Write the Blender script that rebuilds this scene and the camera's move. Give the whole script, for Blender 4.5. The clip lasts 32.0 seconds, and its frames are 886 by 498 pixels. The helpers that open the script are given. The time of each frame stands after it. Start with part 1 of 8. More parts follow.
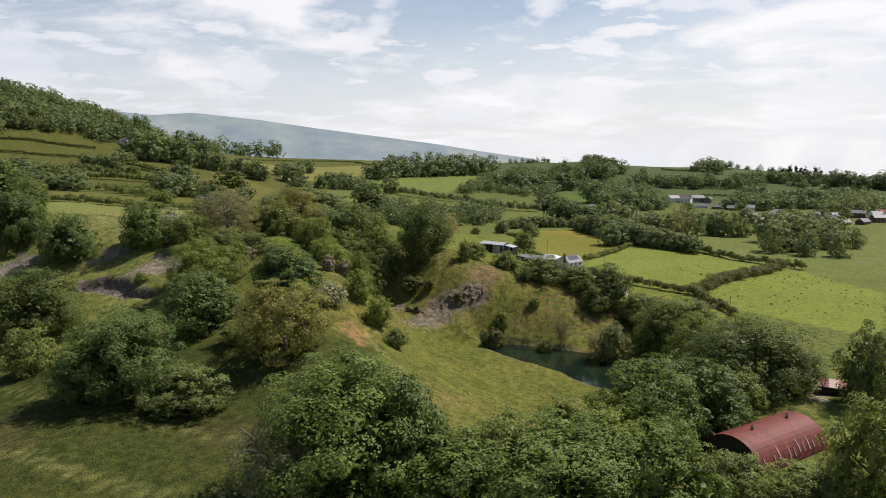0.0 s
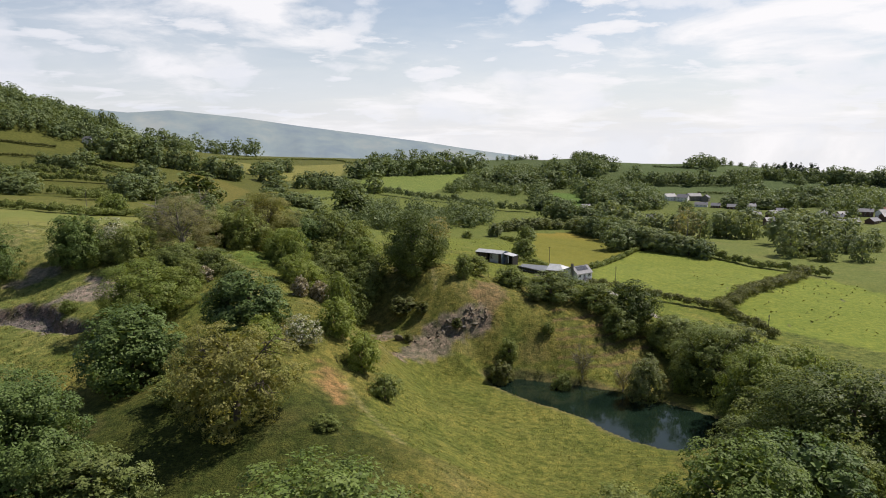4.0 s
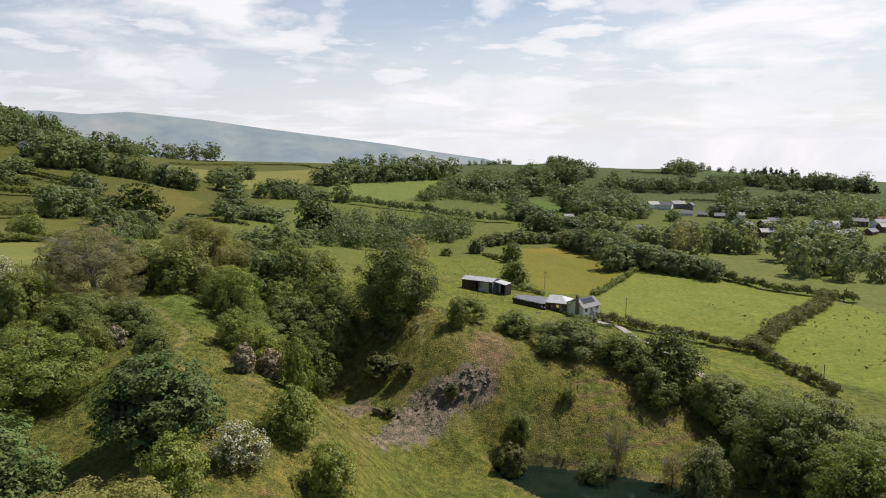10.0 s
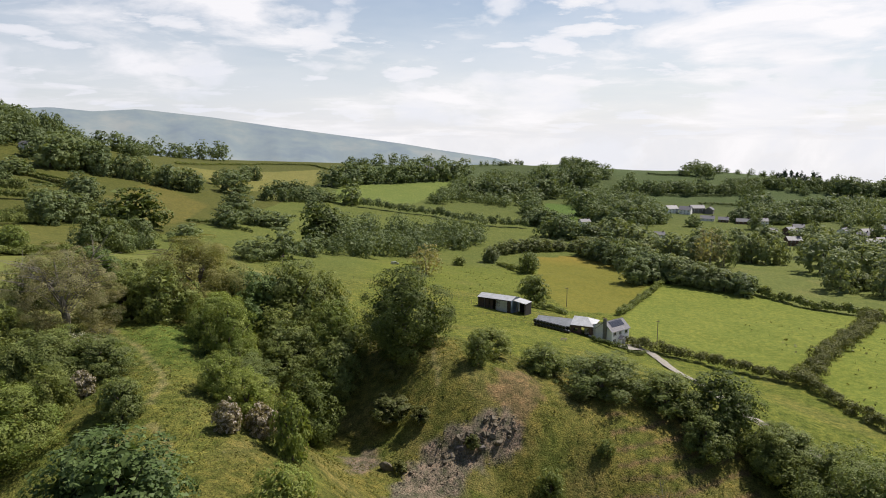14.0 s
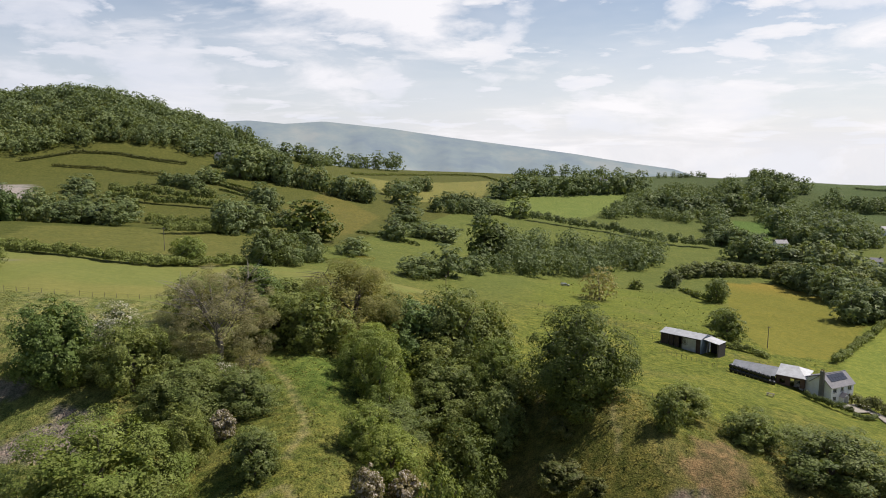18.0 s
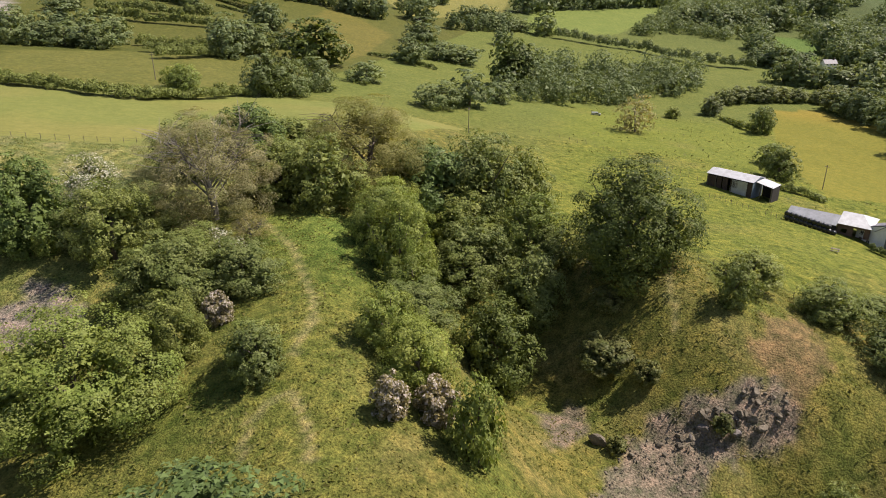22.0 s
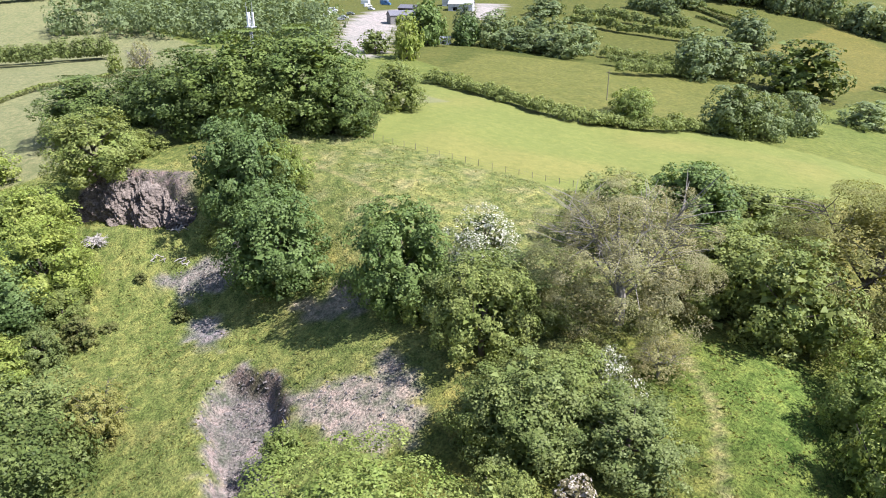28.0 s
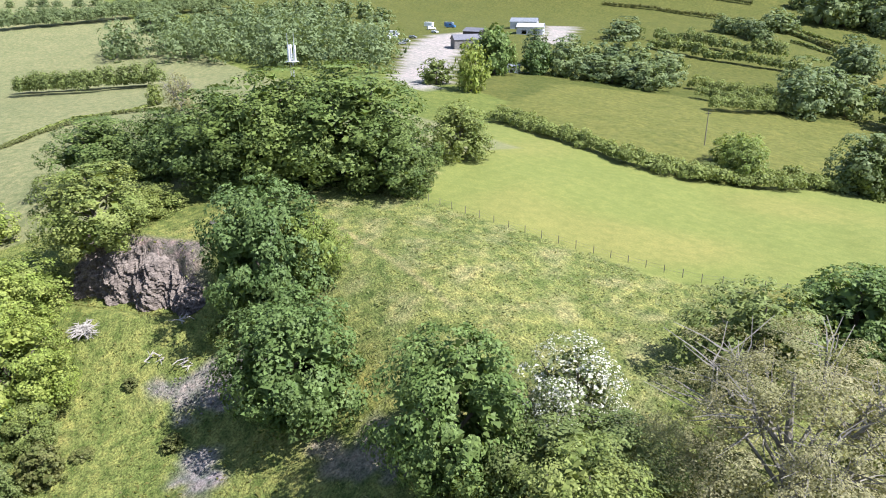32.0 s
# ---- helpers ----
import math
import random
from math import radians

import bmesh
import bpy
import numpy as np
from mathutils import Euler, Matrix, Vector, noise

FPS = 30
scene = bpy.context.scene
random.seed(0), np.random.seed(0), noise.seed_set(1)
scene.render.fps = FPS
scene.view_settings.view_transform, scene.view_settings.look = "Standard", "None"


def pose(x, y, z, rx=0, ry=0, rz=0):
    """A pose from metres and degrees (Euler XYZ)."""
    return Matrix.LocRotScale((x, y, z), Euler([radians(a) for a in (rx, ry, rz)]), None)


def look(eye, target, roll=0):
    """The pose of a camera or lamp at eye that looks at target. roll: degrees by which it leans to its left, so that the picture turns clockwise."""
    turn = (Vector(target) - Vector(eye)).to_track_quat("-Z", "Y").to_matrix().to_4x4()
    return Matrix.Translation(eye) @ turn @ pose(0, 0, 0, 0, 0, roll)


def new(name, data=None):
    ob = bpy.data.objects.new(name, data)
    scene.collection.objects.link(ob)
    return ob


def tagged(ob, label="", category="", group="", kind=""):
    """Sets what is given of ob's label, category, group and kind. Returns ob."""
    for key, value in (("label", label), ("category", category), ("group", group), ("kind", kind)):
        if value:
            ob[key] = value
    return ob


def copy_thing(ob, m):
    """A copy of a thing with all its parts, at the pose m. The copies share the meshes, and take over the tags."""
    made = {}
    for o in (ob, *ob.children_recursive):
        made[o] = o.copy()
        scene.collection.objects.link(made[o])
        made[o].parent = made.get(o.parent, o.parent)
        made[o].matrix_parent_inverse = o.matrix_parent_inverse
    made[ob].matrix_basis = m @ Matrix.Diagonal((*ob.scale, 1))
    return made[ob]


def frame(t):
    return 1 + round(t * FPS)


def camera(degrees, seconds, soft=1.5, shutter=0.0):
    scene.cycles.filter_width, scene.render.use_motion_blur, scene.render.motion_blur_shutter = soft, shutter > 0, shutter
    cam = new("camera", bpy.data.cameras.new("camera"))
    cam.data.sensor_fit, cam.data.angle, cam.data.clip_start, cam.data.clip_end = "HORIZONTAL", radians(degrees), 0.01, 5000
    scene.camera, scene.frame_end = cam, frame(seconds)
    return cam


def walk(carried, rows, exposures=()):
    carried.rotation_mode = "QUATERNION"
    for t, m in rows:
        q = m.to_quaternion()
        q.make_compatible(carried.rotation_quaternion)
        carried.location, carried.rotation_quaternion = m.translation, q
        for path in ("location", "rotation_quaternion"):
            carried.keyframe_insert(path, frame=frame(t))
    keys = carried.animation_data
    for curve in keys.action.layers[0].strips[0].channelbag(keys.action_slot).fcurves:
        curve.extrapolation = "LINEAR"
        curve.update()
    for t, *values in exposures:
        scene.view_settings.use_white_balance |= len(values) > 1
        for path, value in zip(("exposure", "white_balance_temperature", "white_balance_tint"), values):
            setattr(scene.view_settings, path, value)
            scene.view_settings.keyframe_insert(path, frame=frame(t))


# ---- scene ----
cam = camera(64.5, 32.0, 1.0)
PATH = [
    (0, (7.80, -53.98, 59.98), (2.15, 44.70, 44.81), 0.04),
    (1, (6.28, -43.78, 59.87), (0.72, 54.90, 44.68), -0.11),
    (2, (4.84, -33.61, 59.79), (-0.55, 65.05, 44.39), -0.08),
    (3, (3.42, -23.52, 59.66), (-1.42, 75.16, 44.21), -0.10),
    (3.5, (2.70, -18.52, 59.58), (-1.54, 80.18, 44.05), -0.16),
    (6, (-1.01, 4.46, 59.44), (-0.40, 103.24, 43.86), -0.01),
    (7, (-2.17, 12.70, 59.80), (-1.04, 111.44, 44.05), 0.02),
    (8, (-3.21, 20.51, 60.43), (-2.01, 119.28, 44.88), 0.07),
    (9, (-4.20, 27.71, 61.34), (-2.86, 126.53, 46.08), -0.08),
    (10, (-4.85, 34.27, 62.37), (-3.67, 133.09, 47.13), -0.10),
    (11, (-5.33, 40.23, 63.29), (-4.45, 139.04, 47.96), 0.05),
    (12, (-5.78, 45.82, 64.07), (-4.96, 144.62, 48.66), 0.18),
    (13, (-6.26, 51.25, 64.75), (-5.46, 150.08, 49.50), 0.23),
    (13.5, (-6.52, 53.96, 65.06), (-5.96, 152.74, 49.53), 0.24),
    (15.5, (-7.81, 65.00, 66.15), (-14.92, 163.59, 50.99), 0.18),
    (16, (-8.15, 67.77, 66.30), (-19.75, 165.94, 51.22), 0.27),
    (16.5, (-8.53, 70.51, 66.43), (-24.32, 168.13, 51.51), 0.26),
    (17, (-8.97, 73.21, 66.55), (-28.48, 170.19, 51.89), 0.20),
    (17.5, (-9.47, 75.87, 66.67), (-31.30, 172.38, 52.25), 0.16),
    (18, (-10.07, 78.49, 66.80), (-33.65, 174.62, 52.58), 0.14),
    (18.5, (-10.76, 81.10, 66.93), (-35.78, 176.89, 52.89), 0.13),
    (19, (-11.53, 83.71, 67.03), (-36.55, 179.51, 53.01), 0.13),
    (19.5, (-12.41, 86.33, 67.09), (-37.47, 182.12, 53.11), 0.05),
    (20, (-13.37, 88.97, 67.10), (-38.36, 184.51, 51.35), 0.01),
    (20.5, (-14.42, 91.66, 67.11), (-39.23, 185.93, 44.79), -0.04),
    (21, (-15.55, 94.43, 67.15), (-40.05, 186.74, 37.51), -0.11),
    (21.5, (-16.79, 97.26, 67.23), (-40.91, 187.58, 31.74), -0.18),
    (22, (-18.14, 100.10, 67.33), (-42.00, 189.15, 28.58), -0.21),
    (22.5, (-19.58, 102.95, 67.43), (-43.34, 191.55, 27.61), -0.19),
    (23, (-21.08, 105.79, 67.50), (-44.83, 194.36, 27.60), -0.18),
    (23.5, (-22.61, 108.68, 67.57), (-49.94, 196.20, 27.67), -0.15),
    (24, (-24.15, 111.58, 67.63), (-58.72, 196.55, 27.83), -0.05),
    (24.5, (-25.72, 114.46, 67.68), (-66.76, 196.51, 27.88), 0.03),
    (25, (-27.33, 117.32, 67.71), (-74.28, 196.23, 28.12), 0.08),
    (25.5, (-28.99, 120.18, 67.76), (-81.30, 195.77, 28.38), 0.09),
    (26, (-30.72, 123.04, 67.79), (-87.73, 195.23, 28.57), 0.05),
    (26.5, (-32.53, 125.90, 67.81), (-93.62, 194.79, 28.80), -0.03),
    (28.5, (-41.61, 136.56, 67.73), (-115.96, 191.87, 30.15), -0.03),
    (29, (-44.44, 139.07, 67.86), (-120.47, 192.24, 30.54), 0.01),
    (29.5, (-47.42, 141.50, 68.01), (-123.90, 194.19, 30.94), 0.01),
    (30, (-50.57, 143.82, 68.18), (-127.20, 196.44, 31.31), -0.04),
    (30.5, (-53.88, 146.05, 68.36), (-130.66, 198.62, 31.75), -0.11),
    (31, (-57.32, 148.18, 68.56), (-134.29, 200.67, 32.22), -0.15),
    (31.5, (-60.85, 150.24, 68.76), (-138.02, 202.60, 32.66), -0.18),
    (32, (-64.43, 152.25, 68.96), (-141.83, 204.51, 33.20), -0.26),
]
SKY = 0.088
walk(cam, [(t, look(eye, target, roll)) for t, eye, target, roll in PATH],
     [(0, 0.10, 6400, 13), (19.5, 0.12, 6400, 14), (21, 0.34, 6600, 17), (22.5, 0.70, 6650, 19), (25, 1.18, 6200, 22), (27, 1.26, 5800, 20), (29, 1.26, 5600, 15), (32, 1.24, 5600, 14)])
world = bpy.data.worlds.new("world")
scene.world = world
world.use_nodes = True
SUN_YAW, SUN_UP = -58.0, 54.0


def nodes_of(tree):
    """Shortcuts for adding a node and a link."""
    def add(kind, **inputs):
        n = tree.nodes.new(kind)
        for key, value in inputs.items():
            if key.startswith("_"):
                setattr_plain(n, key[1:], value)
            else:
                n.inputs[key.replace("__", " ")].default_value = value
        return n
    return add, tree.links.new


def setattr_plain(n, key, value):
    if key == "blend":
        n.blend_type = value
    elif key == "type":
        n.data_type = value
    elif key == "op":
        n.operation = value
    elif key == "attr":
        n.attribute_name = value
    elif key == "sky":
        n.sky_type = value
    elif key == "dims":
        n.noise_dimensions = value
    elif key == "feature":
        n.feature = value


def mix_colors(add, link, factor, a, b, blend="MIX"):
    """A colour mix; factor, a and b are sockets or values. Returns the colour out."""
    m = add("ShaderNodeMix", _type="RGBA", _blend=blend)
    for socket, value in zip((m.inputs[0], m.inputs[6], m.inputs[7]), (factor, a, b)):
        if isinstance(value, bpy.types.NodeSocket):
            link(value, socket)
        else:
            socket.default_value = value
    return m.outputs[2]


def ramp(add, link, source, stops):
    """A colour ramp over source with (place, grey) or (place, colour) stops. Returns the colour out."""
    r = add("ShaderNodeValToRGB")
    els = r.color_ramp.elements
    while len(els) < len(stops):
        els.new(0.5)
    for e, (at, c) in zip(els, stops):
        e.position = at
        e.color = (c, c, c, 1) if isinstance(c, (int, float)) else (*c, 1)
    link(source, r.inputs[0])
    return r.outputs[0]


def build_sky():
    tree = world.node_tree
    tree.nodes.clear()
    add, link = nodes_of(tree)
    sky = add("ShaderNodeTexSky", _sky="NISHITA")
    sky.sun_disc = False
    sky.sun_elevation, sky.sun_rotation = radians(SUN_UP), radians(-SUN_YAW)
    sky.air_density, sky.dust_density, sky.ozone_density = 1.0, 0.6, 1.0
    where = add("ShaderNodeTexCoord").outputs["Generated"]
    split = add("ShaderNodeSeparateXYZ")
    link(where, split.inputs[0])
    # a flat cloud layer: the direction divided by its height
    up = add("ShaderNodeMath", _op="MAXIMUM")
    up.inputs[1].default_value = 0.0
    link(split.outputs[2], up.inputs[0])
    lift = add("ShaderNodeMath", _op="ADD")
    lift.inputs[1].default_value = 0.14
    link(up.outputs[0], lift.inputs[0])
    flat = add("ShaderNodeVectorMath", _op="DIVIDE")
    link(where, flat.inputs[0])
    link(lift.outputs[0], flat.inputs[1])
    big = add("ShaderNodeTexNoise", Scale=0.95, Detail=9.0, Roughness=0.58, Distortion=0.35)
    link(flat.outputs[0], big.inputs["Vector"])
    puff = add("ShaderNodeTexNoise", Scale=2.3, Detail=8.0, Roughness=0.55, Distortion=0.2)
    link(flat.outputs[0], puff.inputs["Vector"])
    veil = add("ShaderNodeTexNoise", Scale=0.32, Detail=6.0, Roughness=0.6)
    link(flat.outputs[0], veil.inputs["Vector"])
    cover = ramp(add, link, big.outputs[0], [(0.51, 0.0), (0.57, 0.55), (0.64, 1.0)])
    heaps = ramp(add, link, puff.outputs[0], [(0.56, 0.0), (0.60, 0.75), (0.65, 1.0)])
    thin = ramp(add, link, veil.outputs[0], [(0.43, 0.05), (0.66, 0.5)])
    low = ramp(add, link, split.outputs[2], [(0.0, 0.92), (0.08, 0.55), (0.2, 0.0)])
    total = mix_colors(add, link, 1.0, cover, thin, "SCREEN")
    total = mix_colors(add, link, 1.0, total, heaps, "SCREEN")
    squat = add("ShaderNodeVectorMath", _op="MULTIPLY")
    squat.inputs[1].default_value = (1.0, 1.0, 2.1)
    link(where, squat.inputs[0])
    cumulus = add("ShaderNodeTexNoise", Scale=5.2, Detail=8.0, Roughness=0.52, Distortion=0.1)
    link(squat.outputs[0], cumulus.inputs["Vector"])
    total = mix_colors(add, link, 1.0, total, ramp(add, link, cumulus.outputs[0], [(0.53, 0.0), (0.575, 0.7), (0.64, 1.0)]), "SCREEN")
    # seen from below the layer opens up overhead
    overhead = ramp(add, link, split.outputs[2], [(0.2, 1.0), (0.36, 0.4), (0.8, 0.12)])
    total = mix_colors(add, link, 1.0, total, overhead, "MULTIPLY")
    total = mix_colors(add, link, low, total, (0.96, 0.96, 0.96, 1))
    # clouds are brightest on the sun's side
    near_sun = add("ShaderNodeVectorMath", _op="DOT_PRODUCT")
    link(where, near_sun.inputs[0])
    near_sun.inputs[1].default_value = (-math.sin(radians(SUN_YAW + 42)), math.cos(radians(SUN_YAW + 42)), 0.1)
    shine = ramp(add, link, near_sun.outputs["Value"], [(0.0, (3.5, 3.7, 4.1)), (0.5, (8.0, 8.3, 8.8)), (0.97, (9.8, 9.8, 9.8))])
    body = ramp(add, link, big.outputs[0], [(0.42, (0.93, 0.95, 0.98)), (0.56, (1.0, 1.0, 1.0)), (0.64, (1.06, 1.05, 1.04))])
    cloud = mix_colors(add, link, 1.0, shine, body, "MULTIPLY")
    out = mix_colors(add, link, total, sky.outputs[0], cloud)
    back = add("ShaderNodeBackground", Strength=SKY)
    link(out, back.inputs[0])
    end = add("ShaderNodeOutputWorld")
    link(back.outputs[0], end.inputs[0])


build_sky()
sun = new("sun", bpy.data.lights.new("sun", "SUN"))
sun.data.energy, sun.data.angle, sun.data.color = 5.0, radians(0.6), (1.0, 0.935, 0.83)
sun_dir = Vector((-math.sin(radians(SUN_YAW)) * math.cos(radians(SUN_UP)), math.cos(radians(SUN_YAW)) * math.cos(radians(SUN_UP)), math.sin(radians(SUN_UP))))
sun.matrix_world = look(sun_dir * 300, (0, 0, 0))


# ---- materials ----
def material(name, color, rough=0.8, grain=0.0, scale=3.0, metal=0.0, bump=0.0, second=None, spec=0.3, fine=None):
    """A surface with two scales of variation: colour to second by a broad noise, darker and lighter by a fine one."""
    m = bpy.data.materials.new(name)
    m.use_nodes = True
    m.node_tree.nodes.clear()
    add, link = nodes_of(m.node_tree)
    p = add("ShaderNodeBsdfPrincipled", Roughness=rough, Metallic=metal)
    p.inputs["Specular IOR Level"].default_value = spec
    where = add("ShaderNodeTexCoord").outputs["Object"]
    broad = add("ShaderNodeTexNoise", Scale=scale, Detail=5.0, Roughness=0.6)
    small = add("ShaderNodeTexNoise", Scale=fine or scale * 9, Detail=3.0, Roughness=0.6)
    link(where, broad.inputs["Vector"])
    link(where, small.inputs["Vector"])
    a = (*color, 1)
    b = (*(second or [c * 0.75 for c in color]), 1)
    mixed = mix_colors(add, link, ramp(add, link, broad.outputs[0], [(0.35, 0.0), (0.65, 1.0)]), a, b)
    if grain:
        dark = ramp(add, link, small.outputs[0], [(0.3, 1 - grain), (0.7, 1 + grain * 0.4)])
        mixed = mix_colors(add, link, 1.0, mixed, dark, "MULTIPLY")
    link(mixed, p.inputs["Base Color"])
    if bump:
        bp = add("ShaderNodeBump", Strength=bump, Distance=0.05)
        link(small.outputs[0], bp.inputs["Height"])
        link(bp.outputs[0], p.inputs["Normal"])
    end = add("ShaderNodeOutputMaterial")
    link(p.outputs[0], end.inputs[0])
    return m


def leaf_material(name, color, second, glow=0.35, bloom=None, share=0.0, even=False):
    """Leaves: the tone changes from clump to clump and leaf to leaf, light comes partly through; bloom: blossom among them."""
    m = bpy.data.materials.new(name)
    m.use_nodes = True
    m.node_tree.nodes.clear()
    add, link = nodes_of(m.node_tree)
    geo = add("ShaderNodeNewGeometry")
    info = add("ShaderNodeObjectInfo")
    where = add("ShaderNodeTexCoord").outputs["Object"]
    broad = add("ShaderNodeTexNoise", Scale=4.5, Detail=2.0)
    link(where, broad.inputs["Vector"])
    tone = mix_colors(add, link, ramp(add, link, broad.outputs[0], [(0.38, 0.0), (0.62, 1.0)]), (*color, 1), (*second, 1))
    leafy = ramp(add, link, geo.outputs["Random Per Island"], [(0.0, 0.84), (0.5, 1.0), (1.0, 1.16)] if even else [(0.0, 0.66), (0.5, 0.98), (1.0, 1.32)])
    tone = mix_colors(add, link, 1.0, tone, leafy, "MULTIPLY")
    own = ramp(add, link, info.outputs["Random"], [(0.0, (0.86, 0.87, 0.86)), (0.5, (1.0, 1.0, 0.98)), (1.0, (1.16, 1.12, 1.0))] if even else [(0.0, (0.92, 0.88, 0.80)), (0.5, (1.10, 1.03, 0.84)), (1.0, (1.26, 1.14, 0.86))])
    tone = mix_colors(add, link, 1.0, tone, own, "MULTIPLY")
    if bloom:
        turn = add("ShaderNodeMath", _op="MULTIPLY")
        turn.inputs[1].default_value = 7.31
        link(geo.outputs["Random Per Island"], turn.inputs[0])
        part_of = add("ShaderNodeMath", _op="FRACT")
        link(turn.outputs[0], part_of.inputs[0])
        some = add("ShaderNodeMath", _op="LESS_THAN")
        some.inputs[1].default_value = share
        link(part_of.outputs[0], some.inputs[0])
        tone = mix_colors(add, link, some.outputs[0], tone, (*bloom, 1))
    soft = add("ShaderNodeBsdfPrincipled", Roughness=0.5)
    soft.inputs["Specular IOR Level"].default_value = 0.12
    link(tone, soft.inputs["Base Color"])
    lit = add("ShaderNodeBsdfTranslucent")
    bright = mix_colors(add, link, 1.0, tone, (1.42, 1.36, 0.68, 1), "MULTIPLY")
    link(bright, lit.inputs[0])
    mixer = add("ShaderNodeMixShader", Fac=glow)
    link(soft.outputs[0], mixer.inputs[1])
    link(lit.outputs[0], mixer.inputs[2])
    end = add("ShaderNodeOutputMaterial")
    link(mixer.outputs[0], end.inputs[0])
    return m


LEAVES = {
    "oak": leaf_material("oak_leaves", (0.066, 0.096, 0.030), (0.108, 0.142, 0.046), 0.22),
    "grove": leaf_material("ash_grove_leaves", (0.084, 0.126, 0.040), (0.128, 0.176, 0.058), 0.25),
    "fresh": leaf_material("fresh_ash_leaves", (0.106, 0.160, 0.044), (0.160, 0.218, 0.066), 0.28),
    "syc": leaf_material("sycamore_leaves", (0.082, 0.132, 0.044), (0.136, 0.196, 0.074), 0.25),
    "ash": leaf_material("ash_leaves", (0.160, 0.220, 0.056), (0.220, 0.268, 0.086), 0.30),
    "haw": leaf_material("hawthorn_leaves", (0.128, 0.172, 0.056), (0.190, 0.230, 0.086), 0.27),
    "haww": leaf_material("hawthorn_blossom", (0.130, 0.170, 0.060), (0.160, 0.195, 0.090), 0.3, (0.62, 0.60, 0.51), 0.38),
    "hawp": leaf_material("fading_blossom", (0.180, 0.172, 0.092), (0.194, 0.180, 0.122), 0.3, (0.52, 0.46, 0.40), 0.32),
    "dead": leaf_material("thin_brown_leaves", (0.290, 0.280, 0.180), (0.225, 0.236, 0.122), 0.36),
    "yel": leaf_material("olive_yellow_leaves", (0.20, 0.215, 0.075), (0.26, 0.26, 0.105), 0.36),
    "wil": leaf_material("willow_leaves", (0.19, 0.22, 0.125), (0.15, 0.19, 0.090), 0.32),
    "bush": leaf_material("bramble_leaves", (0.100, 0.124, 0.044), (0.15, 0.16, 0.068), 0.28),
    # haze over distance is mixed into this lighter, bluer leaf colour
    "far": leaf_material("distant_leaves", (0.120, 0.160, 0.066), (0.186, 0.222, 0.100), 0.26, even=True),
    "pale": leaf_material("distant_pale_leaves", (0.176, 0.216, 0.098), (0.236, 0.268, 0.134), 0.32, even=True),
    "pine": leaf_material("conifer_needles", (0.030, 0.054, 0.032), (0.042, 0.070, 0.040), 0.1),
}
PALE_BARK = material("bleached_grey_bark", (0.26, 0.235, 0.195), 0.9, 0.3, 4.0, bump=0.3)
BARK = material("grey_brown_bark", (0.16, 0.13, 0.10), 0.9, 0.4, 4.0, bump=0.4)


# ---- the lie of the land ----
DOWNS_1 = [(-340, 970, -6.3), (0, 950, 24.3), (260, 1100, -9.0), (560, 800, -7.7), (500, 560, -4.1), (400, 380, -6.6), (300, 180, 8.6), (250, 1400, 12.6), (430, 1300, 9.6), (620, 1150, 4.4), (760, 950, 5.2), (800, 700, -6.3), (0, 1300, -6.3), (-200, 1300, 17.8), (-450, 1200, 10.3), (-700, 1100, 28.5), (-900, 900, 32.9), (-1000, 600, 37.5), (-900, 200, 15.4), (-700, 0, 13.3), (-300, -150, -5.7), (0, -200, 9.7), (300, -150, 6.1), (700, 300, -7.0), (-1000, -200, 13.9), (600, -300, -7.4), (-213, 213, 20.9), (-31, 280, 20.3)]
DOWNS_2 = [(-393, 436, -23.7), (-600, 230, 8.3), (109, 420, -25.6), (83, 117, -26.8), (-200, 440, 27.6), (228, 588, 14.7), (280, 870, -12.8), (-20, 660, -24.1), (-330, 640, -8.2), (-540, 700, 91.5), (-700, 560, 4.0)]
DOWNS = (DOWNS_1 + DOWNS_2, 300)
SHOULDERS_1 = [(-213, 213, 23.7), (-120, 260, -8.0), (-31, 280, 11.5), (-300, 314, -7.0), (-393, 436, 2.4), (-348, 176, -8.6), (-600, 230, 2.3), (-420, 300, 8.7), (-260, 120, 15.8), (50, 288, 1.2), (109, 420, 7.2), (26, 432, -8.4), (130, 292, -14.5), (174, 360, 4.6), (95, 220, 22.7), (83, 117, -5.7), (20, 60, 15.6), (-60, 0, -3.1), (-150, 40, 3.4), (-100, 380, -9.8), (-200, 440, 3.1), (-300, 520, 1.4), (-120, 520, 1.6), (0, 560, 1.9), (228, 588, -0.9), (120, 700, 2.9), (385, 660, 1.5), (120, 800, -3.9)]
SHOULDERS_2 = [(-20, 660, 0.4), (-170, 750, 3.6), (-60, 800, -0.2), (-400, 600, -4.7), (-330, 640, 2.8), (-540, 700, 9.4), (-480, 760, -1.8), (-640, 640, 10.9), (-520, 520, -11.6), (-700, 560, -7.7), (-380, 760, 2.6), (-300, 800, -3.1), (-600, 820, -9.1), (-780, 700, 2.2), (-700, 300, -2.3), (-800, 450, 2.0), (8, 181, -34.5), (-65, 85, -9.9), (-82, 160, 41.9), (-170, 140, -47.2)]
SHOULDERS = (SHOULDERS_1 + SHOULDERS_2, 120)
